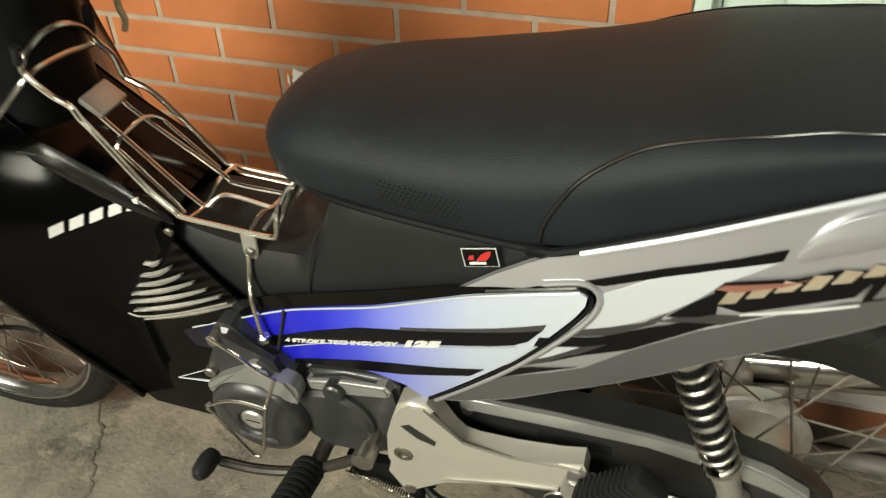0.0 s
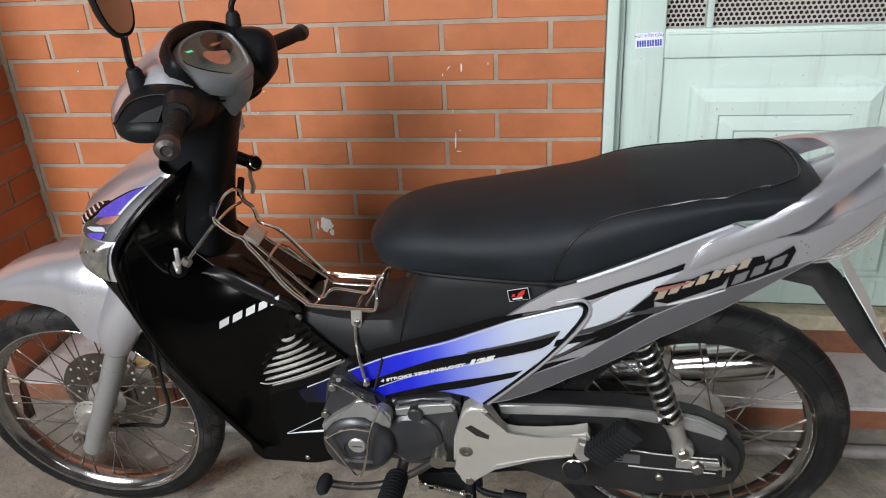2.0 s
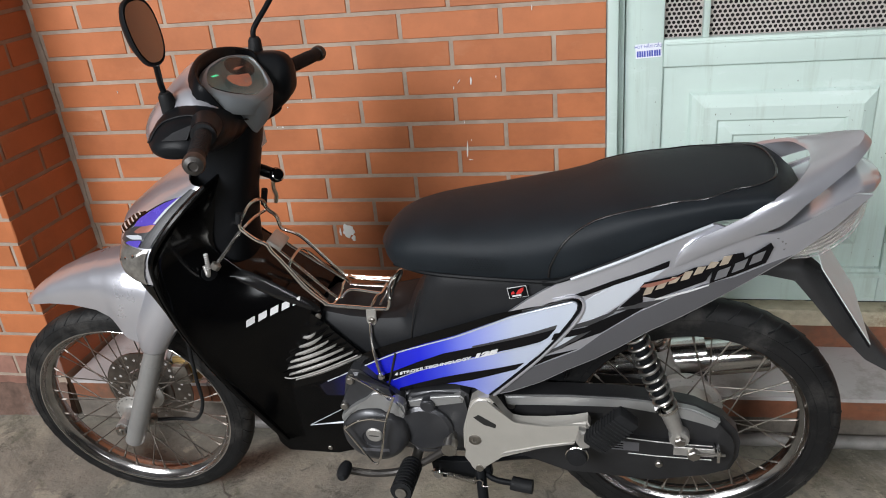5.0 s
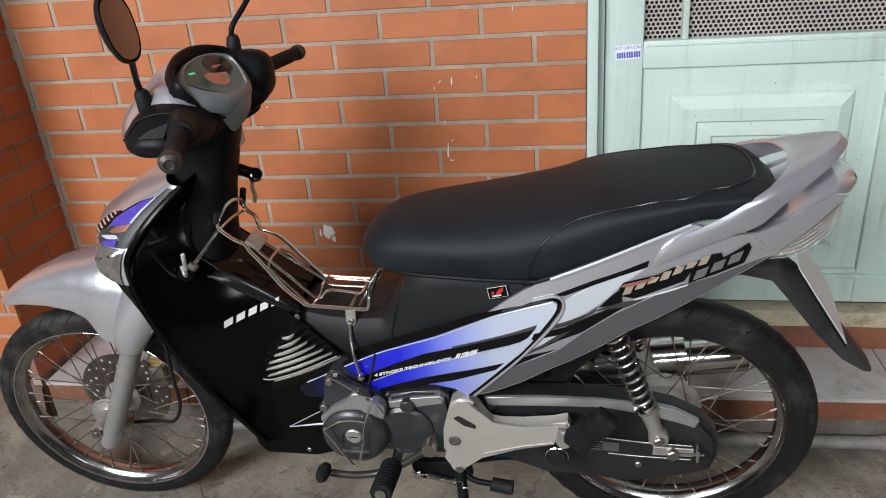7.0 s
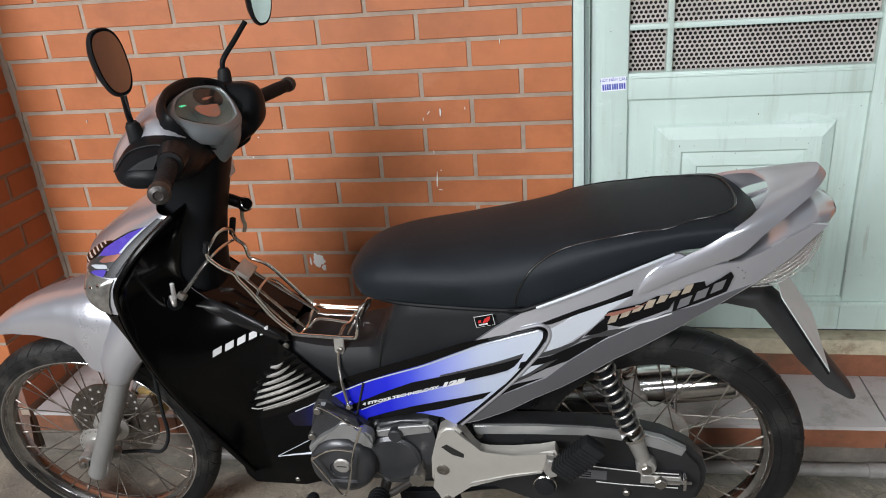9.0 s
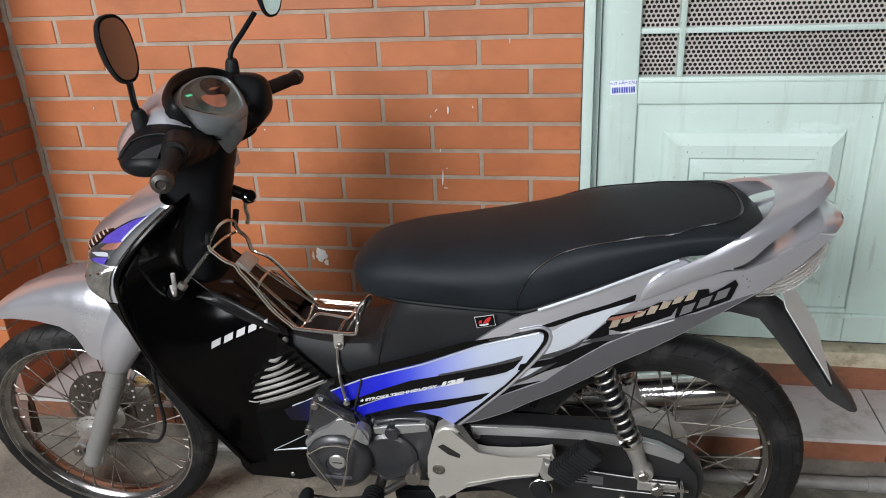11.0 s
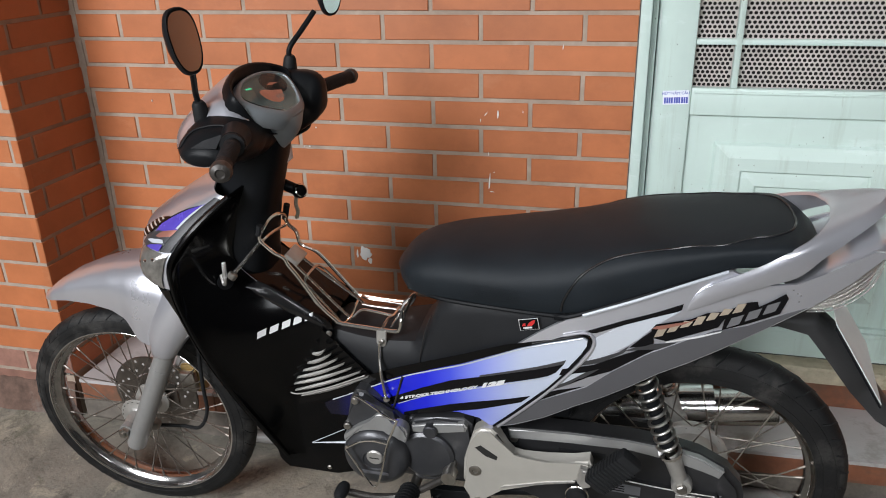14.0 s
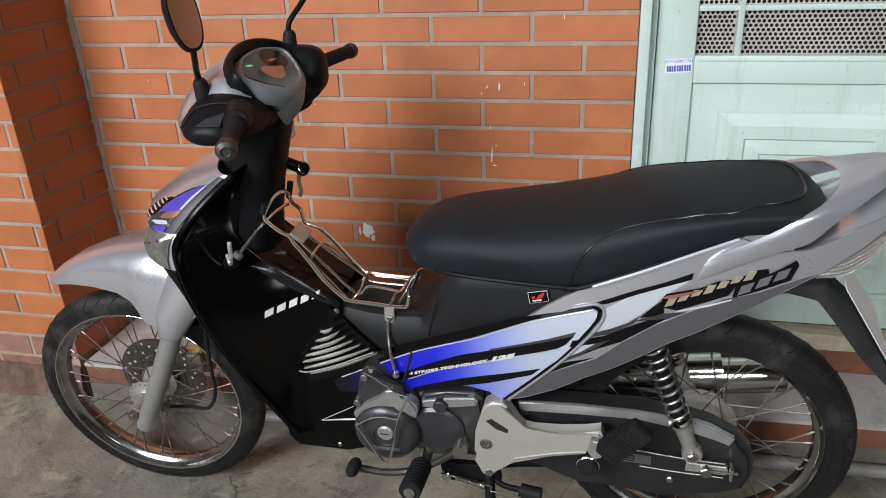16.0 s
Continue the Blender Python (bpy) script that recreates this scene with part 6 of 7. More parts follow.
# passenger step bracket
for sg in (-1, 1):
    bracket = part("step_bracket", plate_part([(0.174, 0.408), (0.181, 0.431), (0.195, 0.442), (0.217, 0.442), (0.227, 0.431), (0.246, 0.396), (0.258, 0.383), (0.275, 0.3795), (0.321, 0.381), (0.374, 0.388), (0.402, 0.396), (0.408, 0.380), (0.395, 0.350), (0.373, 0.340), (0.320, 0.328), (0.232, 0.301), (0.212, 0.284), (0.199, 0.258), (0.190, 0.248), (0.178, 0.248), (0.170, 0.258), (0.165, 0.292), (0.158, 0.311), (0.161, 0.361)], sg * 0.142, sg * 0.112, 0.006), STEP_PAINT, moto, "warm silver cast step bracket")
    part("bracket_web", plate_part([(0.232, 0.302), (0.320, 0.329), (0.376, 0.3415), (0.378, 0.347), (0.32, 0.3345), (0.24, 0.310)], sg * 0.1445, sg * 0.14, 0.001), ALLOY, bracket)
    part("bracket_hole", plate_part([(0.184, 0.396), (0.195, 0.403), (0.228, 0.380), (0.226, 0.371), (0.204, 0.378)], sg * 0.1425, sg * 0.14, 0.0), DARK, bracket, smooth=False)
    part("bracket_bolt", lathe(bmesh.new(), [(0.0125, sg * 0.141), (0.0125, sg * 0.1435), (0.010, sg * 0.1445), (0.006, sg * 0.1445), (0.005, sg * 0.1425), (0.0, sg * 0.1425)], (0.183, 0, 0.338), seg=20), STEEL, bracket)
    part("bracket_bolt", lathe(bmesh.new(), [(0.008, sg * 0.140), (0.008, sg * 0.145)], (0.187, 0, 0.262), seg=12), STEEL, bracket)
    part("bracket_joint", plate_part([(0.386, 0.388), (0.406, 0.384), (0.414, 0.362), (0.404, 0.344), (0.390, 0.340), (0.380, 0.356)], sg * 0.158, sg * 0.130, 0.005), ALLOY, bracket)
    # folded up rubber step
    p0, p1 = Vector((0.411, sg * 0.162, 0.364)), Vector((0.478, sg * 0.170, 0.444))
    bm = bmesh.new()
    box(bm, -0.0225, 0.0225, -0.013, 0.013, 0.0, (p1 - p0).length, 0.005)
    ax = (p1 - p0).normalized()
    xx = Vector((0, 1, 0)).cross(ax).normalized()
    m = Matrix((xx, ax.cross(xx), ax)).transposed().to_4x4()
    m.translation = p0
    bmesh.ops.transform(bm, matrix=m, verts=bm.verts)
    step_peg = part("passenger_step", bm, RUBBER, moto, "black rubber passenger step folded up")
    for k in range(10):
        bm = bmesh.new()
        h = 0.008 + 0.0082 * k
        box(bm, -0.0236, 0.0236, -0.0146, 0.0146, h, h + 0.0046, 0.0009, 1)
        bmesh.ops.transform(bm, matrix=m, verts=bm.verts)
        part("step_rib", bm, RUBBER, step_peg)

part("pivot_rubber", lathe(bmesh.new(), [(0.021, -0.10), (0.021, -0.138), (0.018, -0.143), (0.0, -0.143)], (0.381, 0, 0.302), seg=28), RUBBER, moto, "round black rubber stop")
part("pivot_ring", lathe(bmesh.new(), [(0.0205, -0.128), (0.0228, -0.130), (0.0228, -0.134), (0.0205, -0.136)], (0.381, 0, 0.302), seg=32, closed=True), CHROME_WIRE, moto)

# -- swing arm, chain case, shock absorbers, muffler
CASE_OUT = [(0.215, 0.408), (0.237, 0.411), (0.300, 0.415), (0.363, 0.418), (0.468, 0.417), (0.551, 0.409), (0.602, 0.397), (0.655, 0.368), (0.683, 0.334), (0.691, 0.306), (0.690, 0.269), (0.677, 0.233), (0.636, 0.215), (0.528, 0.202), (0.428, 0.200), (0.360, 0.214), (0.258, 0.242), (0.220, 0.262)]
case = part("chain_case", plate_part(CASE_OUT, -0.088, -0.052, 0.012), CASE, moto, "long dark chain case over the swing arm", angle=50)
part("case_rib", plate_part([(0.240, 0.4095), (0.300, 0.413), (0.363, 0.416), (0.468, 0.415), (0.551, 0.407), (0.602, 0.395), (0.648, 0.369), (0.640, 0.352), (0.610, 0.366), (0.552, 0.386), (0.469, 0.397), (0.362, 0.395), (0.244, 0.387)], -0.094, -0.080, 0.003), ALLOY_PAINT, case, "silver painted upper edge")
part("case_bolt", lathe(bmesh.new(), [(0.008, -0.086), (0.008, -0.092), (0.006, -0.094)], (0.252, 0, 0.385), seg=12), STEEL, case)
part("case_bolt", lathe(bmesh.new(), [(0.0075, -0.086), (0.0075, -0.093), (0.005, -0.095)], (0.540, 0, 0.250), seg=12), STEEL, case)
for sg in (-1, 1):
    arm = part("swing_arm", plate_part([(0.24, 0.345), (0.40, 0.332), (0.54, 0.318), (0.640, 0.314), (0.648, 0.300), (0.640, 0.282), (0.54, 0.283), (0.40, 0.285), (0.24, 0.30)], sg * 0.102, sg * 0.086, 0.005), CASE, moto, "black swing arm")
    part("axle_slot", plate_part([(0.565, 0.311), (0.640, 0.309), (0.643, 0.298), (0.640, 0.288), (0.565, 0.289)], sg * 0.1045, sg * 0.10, 0.002), ALLOY, arm)
    part("axle_nut", lathe(bmesh.new(), [(0.0125, sg * 0.102), (0.0125, sg * 0.114), (0.010, sg * 0.116)], (0.602, 0, 0.298), seg=6), STEEL, arm, "axle nut", angle=20)
    part("chain_adjuster", tube(bmesh.new(), [(0.60, sg * 0.107, 0.299), (0.66, sg * 0.107, 0.299)], 0.003, 8), STEEL, arm)
    part("adjuster_plate", box(bmesh.new(), 0.644, 0.650, min(sg * 0.094, sg * 0.116), max(sg * 0.094, sg * 0.116), 0.286, 0.314, 0.001), CHROME, arm)
    part("arm_edge", tube(bmesh.new(), [(0.41, sg * 0.1035, 0.335), (0.54, sg * 0.1035, 0.321), (0.636, sg * 0.1035, 0.317)], 0.0014, 6), ALLOY, arm)
    part("arm_edge", tube(bmesh.new(), [(0.48, sg * 0.1035, 0.288), (0.54, sg * 0.1035, 0.284), (0.636, sg * 0.1035, 0.2815)], 0.0012, 6), ALLOY, arm)
part("warning_label", plate_part([(0.415, 0.322), (0.50, 0.315), (0.50, 0.293), (0.415, 0.297)], -0.1028, -0.102, 0.0), GREY_DECAL, case, "grey warning label with worn print", smooth=False)
for k in range(3):
    part("print_bar", plate_part([(0.42, 0.316 - 0.006 * k), (0.47, 0.3125 - 0.006 * k), (0.47, 0.3105 - 0.006 * k), (0.42, 0.314 - 0.006 * k)], -0.1034, -0.1026, 0.0), BLACK_DECAL, case, smooth=False)
part("case_label", plate_part([(0.34, 0.376), (0.43, 0.373), (0.43, 0.357), (0.34, 0.359)], -0.0888, -0.088, 0.0), GREY_PLASTIC, case, smooth=False)

for sg in (-1, 1):
    top, eye_b = Vector((0.470, sg * 0.098, 0.615)), Vector((0.574, sg * 0.098, 0.334))
    d = (eye_b - top).normalized()
    s1 = Vector((0, 1, 0))
    s2 = d.cross(s1)
    shock = part("shock_absorber", tube(bmesh.new(), [top, top.lerp(eye_b, 0.72)], 0.0095, 14), STEEL, moto, "rear shock absorber with a chrome coil spring")
    part("damper_body", tube(bmesh.new(), [top.lerp(eye_b, 0.16), top.lerp(eye_b, 0.70)], 0.0135, 16), BLACK_SATIN, shock)
    a, b = top.lerp(eye_b, 0.0), top.lerp(eye_b, 0.735)
    turns = 11.5
    n = int(turns * 18)
    part("coil_spring", tube(bmesh.new(), [a.lerp(b, k / n) + (0.0200 - 0.001 * k / n) * (math.cos(k / 18 * 6.28318) * s1 + math.sin(k / 18 * 6.28318) * s2) for k in range(n + 1)], 0.0031, 8, smooth=False), SPRING, shock, "bright steel coil spring")
    part("spring_seat", tube(bmesh.new(), [b, b + d * 0.006], 0.0225, 20), CHROME, shock)
    part("shock_foot", tube(bmesh.new(), [b + d * 0.006, b + d * 0.02, eye_b], 0.019, 16, smooth=False, r1=0.0135), ALLOY, shock, "cast alloy shock foot")
    part("shock_eye", lathe(bmesh.new(), [(0.0185, sg * 0.086), (0.0195, sg * 0.09), (0.0195, sg * 0.106), (0.0175, sg * 0.110), (0.011, sg * 0.110)], (eye_b.x, 0, eye_b.z), seg=24), ALLOY, shock)
    part("shock_nut", lathe(bmesh.new(), [(0.0105, sg * 0.109), (0.0105, sg * 0.117), (0.008, sg * 0.119)], (eye_b.x, 0, eye_b.z), seg=6), STEEL, shock, angle=20)

bm = bmesh.new()
a, b = Vector((0.40, 0.125, 0.318)), Vector((0.772, 0.150, 0.352))
muff = part("muffler", tube(bm, [a, a.lerp(b, 0.06), a.lerp(b, 0.5), a.lerp(b, 0.93), a.lerp(b, 0.985), b], 0.039, 28, smooth=False), MUFFLER, moto, "chromed exhaust muffler on the far side")
part("tail_pipe", tube(bmesh.new(), [b, b + (b - a) * 0.06], 0.014, 16), STEEL, muff)
part("heat_shield", tube(bmesh.new(), [a.lerp(b, 0.15) + Vector((0, 0.006, 0.010)), a.lerp(b, 0.66) + Vector((0, 0.006, 0.010))], 0.039, 24), MUFFLER, muff)
part("exhaust_pipe", tube(bmesh.new(), [(-0.27, 0.03, 0.36), (-0.30, 0.06, 0.30), (-0.20, 0.09, 0.22), (0.0, 0.115, 0.21), (0.25, 0.12, 0.25), (0.40, 0.125, 0.30)], 0.014, 14), STEEL, muff)

# -- handlebar, meter, mirrors
# the meter's middle, its normal and its upward direction
M0 = Vector((-0.200, -0.0275, 1.056))
MN = Vector((0.5736, 0, 0.8192)).normalized()
MU = Vector((-0.8192, 0, 0.5736)).normalized()
COVER = [(-0.200, -0.250, 0.012, 0.006, 0.986), (-0.190, -0.250, 0.036, 0.016, 0.988), (-0.165, -0.246, 0.058, 0.030, 0.994), (-0.13, -0.246, 0.064, 0.039, 0.997), (-0.09, -0.248, 0.064, 0.048, 0.994), (-0.05, -0.248, 0.060, 0.052, 0.994), (0.0, -0.246, 0.058, 0.054, 0.996), (0.05, -0.232, 0.062, 0.054, 1.004), (0.09, -0.212, 0.066, 0.052, 1.014), (0.13, -0.205, 0.062, 0.047, 1.018), (0.160, -0.205, 0.052, 0.038, 1.014), (0.182, -0.206, 0.034, 0.026, 1.010), (0.192, -0.208, 0.012, 0.012, 1.008)]


bm = bmesh.new()
ys = [r[0] for r in COVER]
rings = []
for k in range(45):
    y = -0.196 + 0.392 * k / 44
    cx, ax, az, cz = (lerp_table(y, ys, [r[i] for r in COVER]) for i in (1, 2, 3, 4))
    rings.append([Vector((cx + ax * math.copysign(abs(math.cos(t)) ** (0.6 if y > 0.06 else 0.85), math.cos(t)), y, cz + az * math.copysign(abs(math.sin(t)) ** (1.25 if y < -0.06 else 0.6 if y > 0.06 else 0.85), math.sin(t)))) for t in [6.28318 * j / 28 for j in range(28)]])
for ring in rings:
    for p in ring:
        # leave room for the meter
        h = (p - M0).dot(MN) + 0.026
        near = max(0.0, min(1.0, (0.128 - abs(p.y - M0.y)) / 0.02))
        if h > 0 and near > 0:
            p -= MN * h * near
bars = part("handlebar_cover", barred(loft(bm, rings)), BLACK_SATIN, moto, "black handlebar cover", angle=60)
# rim round the cover's end; facet before the grip, coloured lighter as if lit
part("cover_rim", tube(bmesh.new(), [(-0.292, -0.1979, 1.0014), (-0.284, -0.2016, 1.0066), (-0.276, -0.1947, 1.0192), (-0.266, -0.184, 1.0285), (-0.25, -0.1767, 1.033), (-0.234, -0.1725, 1.0347), (-0.219, -0.1686, 1.0334), (-0.206, -0.17, 1.0285), (-0.194, -0.1746, 1.0188), (-0.186, -0.1804, 1.0082)], 0.0016, 8, 40), GREY_PLASTIC, bars)
FACET = [Vector(p) for p in [(-0.256, -0.2173, 1.0094), (-0.236, -0.2055, 1.0206), (-0.208, -0.195, 1.0279), (-0.213, -0.2133, 1.0091)]]
part("cover_lit_facet", sheet(bmesh.new(), lambda u, v: FACET[0].lerp(FACET[1], u * 0.9).lerp(FACET[3].lerp(FACET[2], u), v), 8, 8, 0.003), GREY_PLASTIC, bars)
# angular clamp of the front brake
bm = bmesh.new()
box(bm, -0.222, -0.176, 0.142, 0.188, 0.962, 1.030, 0.009)
part("brake_clamp", barred(bm), BLACK_SATIN, bars, "black brake clamp")
# silver headlamp cowl in front of it
bm = bmesh.new()
rings = []
NOSE = [(-0.150, -0.272, 0.015, 0.010, 0.985), (-0.135, -0.274, 0.042, 0.028, 0.988), (-0.10, -0.272, 0.062, 0.054, 1.004), (-0.05, -0.270, 0.070, 0.072, 1.016), (0.0, -0.270, 0.074, 0.078, 1.020), (0.05, -0.270, 0.070, 0.072, 1.016), (0.10, -0.272, 0.062, 0.054, 1.004), (0.135, -0.274, 0.042, 0.028, 0.988), (0.150, -0.272, 0.015, 0.010, 0.985)]
ys = [r[0] for r in NOSE]
for k in range(37):
    y = -0.150 + 0.30 * k / 36
    cx, ax, az, cz = (lerp_table(y, ys, [r[i] for r in NOSE]) for i in (1, 2, 3, 4))
    rings.append([Vector((cx + ax * math.cos(t) + 0.62 * az * math.sin(t), y, cz + az * math.sin(t))) for t in [6.28318 * j / 28 for j in range(28)]])
for ring in rings:
    for p in ring:
        h = (p - M0).dot(MN) + 0.02
        if h > 0:
            p -= MN * h
cowl = part("headlamp_cowl", barred(loft(bm, rings)), SILVER, moto, "silver headlamp cowl", angle=60)
bm = bmesh.new()
bmesh.ops.create_uvsphere(bm, u_segments=28, v_segments=18, radius=1, matrix=Matrix.Translation((-0.322, 0, 0.984)) @ pose(0, 0, 0, 0, 30, 0) @ Matrix.Diagonal((0.044, 0.112, 0.060, 1)))
lamp = part("headlamp", barred(bm), LENS, moto, "clear headlamp lens")
bm = bmesh.new()
bmesh.ops.create_uvsphere(bm, u_segments=20, v_segments=12, radius=1, matrix=Matrix.Translation((-0.306, 0, 0.986)) @ pose(0, 0, 0, 0, 30, 0) @ Matrix.Diagonal((0.036, 0.10, 0.052, 1)))
part("reflector", barred(bm), LENS_BACK, lamp)

# meter: hood, bezel with a tongue towards the rider, dial and glass
M_HALF = [(0.0, 0.0375), (0.030, 0.036), (0.060, 0.027), (0.080, 0.015), (0.0845, 0.008), (0.079, -0.005), (0.066, -0.022), (0.044, -0.041), (0.034, -0.048), (0.022, -0.051), (0.0, -0.052)]
M_LINE = spline([(a, b, 0) for a, b in M_HALF], 24)
M_LINE = M_LINE + [Vector((-p.x, p.y, 0)) for p in M_LINE[-2:0:-1]]


def meter(a, b, h):
    return M0 + Vector((0, a, 0)) + MU * b + MN * h


def meter_ring(out, h, up=0.0, down=0.0, sink=0.0):
    """The meter's outline, grown by out (and by up or down at the two ends), at the height h, sunk towards the rider."""
    ring = []
    for p in M_LINE:
        d = Vector((p.x / 0.088, (p.y + 0.006) / 0.05))
        d = d / max(d.length, 1e-6)
        b = p.y + d.y * (out + (up if d.y > 0 else down))
        ring.append(meter(p.x + d.x * out, b, h - sink * max(0.0, 0.25 - d.y)))
    return ring


hood = part("meter_hood", loft(bmesh.new(), [meter_ring(0.004, -0.085, 0.012, -0.02), meter_ring(0.018, -0.045, 0.012, -0.014), meter_ring(0.0225, -0.010, 0.008, -0.014, 0.03), meter_ring(0.0225, 0.003, 0.006, -0.014, 0.04), meter_ring(0.0205, 0.0055, 0.005, -0.014, 0.042), meter_ring(0.0175, 0.004, 0.001, -0.014, 0.042), meter_ring(0.0165, -0.012, -0.004, -0.014, 0.03)]), BLACK_SATIN, moto, "black meter housing", angle=60)
bezel = part("meter_bezel", loft(bmesh.new(), [meter_ring(0.0165, -0.030, -0.006), meter_ring(0.0160, -0.012, -0.006), meter_ring(0.0125, -0.004, -0.005), meter_ring(0.0055, 0.0008, -0.002), meter_ring(0.0010, 0.0012), meter_ring(-0.001, -0.003)]), BEZEL, moto, "grey plastic meter bezel", angle=50)


def tongue_at(u, v):
    """From the bezel's rider-side edge down to a narrow rounded foot."""
    a = 2 * u - 1
    top = meter(0.099 * a, 0.004 - 0.068 * (1 - abs(a) ** 2.2), -0.008)
    foot = Vector((-0.186, M0.y + 0.010 * a, 0.952 + 0.008 * a * a))
    p = top.lerp(foot, v)
    p.y = top.y + (foot.y - top.y) * v ** (0.75 if v < 0.6 else 0.75 + 0.5 * (v - 0.6))
    p.x += 0.012 * math.sin(math.pi * v) * (1 - 0.5 * a * a)
    return p


part("bezel_tongue", same(sheet(bmesh.new(), tongue_at, 24, 14, 0.004)), BEZEL, bezel, "grey tongue dropping towards the rider", angle=50)
bm = bmesh.new()
bm.faces.new([bm.verts.new(v) for v in meter_ring(-0.0005, -0.0025)])
bmesh.ops.solidify(bm, geom=bm.faces, thickness=0.001)
part("dial", bm, DIAL, bezel, "dark dial under an orange needle and a painted orange reflection")


def meter_patch(name, pts, h, material):
    bm = bmesh.new()
    bm.faces.new([bm.verts.new(meter(a, b, h)) for a, b in pts])
    part(name, bm, material, bezel, smooth=False)


meter_patch("dial_face", [(0.034 + 0.037 * math.cos(k * 0.3927), 0.008 + 0.026 * math.sin(k * 0.3927)) for k in range(16)], -0.0016, BLACK_SATIN)
# the large orange patch is a reflection in the glass, painted onto the dial
meter_patch("dial_reflection", [(-0.026, 0.006), (-0.016, 0.007), (-0.006, 0.004), (0.006, -0.003), (0.016, -0.006), (0.030, -0.012), (0.022, -0.020), (0.012, -0.027), (0.0, -0.031), (-0.014, -0.030), (-0.026, -0.022), (-0.032, -0.010), (-0.031, 0.001)], -0.0012, ORANGE_DIAL)
for k in range(4):
    a, b = -0.004 + 0.007 * k, -0.024 - 0.001 * k
    meter_patch("dial_segment", [(a, b), (a + 0.0022, b - 0.001), (a + 0.0045, b + 0.008), (a + 0.0025, b + 0.009)], -0.0008, BEZEL)
meter_patch("dial_needle", [(0.010, 0.010), (0.022, 0.012), (0.046, 0.004), (0.022, 0.005)], -0.0006, ORANGE_DIAL)
meter_patch("indicator_light", [(-0.052, 0.025), (-0.036, 0.021), (-0.034, 0.017), (-0.050, 0.020)], -0.0006, GREEN)
glass = part("meter_glass", loft(bmesh.new(), [meter_ring(0.0005, 0.0005), meter_ring(-0.001, 0.002)]), SMOKE, bezel, "clear meter glass", smooth=False)
glass.visible_shadow = False

# grips with flanges and end weights
for sg in (-1, 1):
    a, b = Vector((-0.190, -0.192, 1.013)) if sg < 0 else Vector((-0.192, 0.168, 1.012)), Vector((-0.150 if sg < 0 else -0.158, sg * 0.312, 1.014 if sg < 0 else 1.008))
    grip = part("grip", barred(tube(bmesh.new(), [a, a.lerp(b, 0.12), a.lerp(b, 0.9), b], 0.0134, 20, smooth=False)), RUBBER, moto, "black rubber handlebar grip")
    for k in range(12):
        p = a.lerp(b, 0.18 + 0.055 * k)
        part("grip_ring", barred(tube(bmesh.new(), [p, p + (b - a) * 0.022], 0.0141, 20)), RUBBER, grip)
    part("grip_flange", barred(tube(bmesh.new(), [a, a.lerp(b, 0.05)], 0.0195, 20)), RUBBER, grip)
    e = (b - a).normalized()
    bm = bmesh.new()
    lathe(bm, [(0.0138, 0.0), (0.0158, 0.002), (0.0162, 0.012), (0.0140, 0.018), (0.0075, 0.021), (0.0055, 0.019)], b, e, 22)
    part("bar_end", barred(bm), BAR_END, grip, "worn grey bar end")
    # switch housing between cover and grip
    part("switch_housing", barred(tube(bmesh.new(), [a - e * 0.05, a - e * 0.035, a], 0.025, 20, smooth=False, r1=0.0205)), BLACK_SATIN, grip)
part("brake_lever", barred(tube(bmesh.new(), [(-0.255, 0.15, 1.00), (-0.262, 0.20, 0.99), (-0.245, 0.26, 0.985), (-0.225, 0.315, 0.985)], 0.0065, 10, 24)), BLACK_SATIN, moto, "black front brake lever")
part("throttle_cable", barred(tube(bmesh.new(), [(-0.19, 0.12, 0.98), (-0.182, 0.115, 0.958), (-0.20, 0.098, 0.946), (-0.235, 0.07, 0.935)], 0.0055, 8)), RUBBER, moto)


def mirror(base, knee, top, centre, right, upv, label):
    stem = part("mirror", same(tube(bmesh.new(), [base, base.lerp(knee, 0.5), knee, knee.lerp(top, 0.5), top], 0.0052, 12, 24)), BLACK_SATIN, moto, label)
    d = (knee - base).normalized()
    part("boot", same(lathe(bmesh.new(), [(0.0150, -0.012), (0.0150, 0.0), (0.0120, 0.030), (0.0085, 0.036), (0.0055, 0.037)], base, d, 18)), RUBBER, stem, "rubber boot")
    n = right.cross(upv).normalized()

    def ring(sc, h, k=36):
        out = []
        for i in range(k):
            t = 6.28318 * i / k
            c, s = math.cos(t), math.sin(t)
            out.append(centre + right * (0.0270 * sc * math.copysign(abs(c) ** 0.8, c) * (1 + 0.10 * s)) + upv * (0.0500 * sc * math.copysign(abs(s) ** 0.8, s)) + n * h)
        return out
    bm = bmesh.new()
    loft(bm, [ring(0.92, 0.002), ring(1.0, 0.0035), ring(1.03, 0.0), ring(1.02, -0.006), ring(0.8, -0.018), ring(0.4, -0.022)])
    part("housing", same(bm), BLACK_SATIN, stem, "black mirror housing", angle=60)
    bm = bmesh.new()
    loft(bm, [ring(0.915, 0.0026), ring(0.91, 0.0034)])
    part("glass", same(bm), MIRROR, stem, "mirror glass")


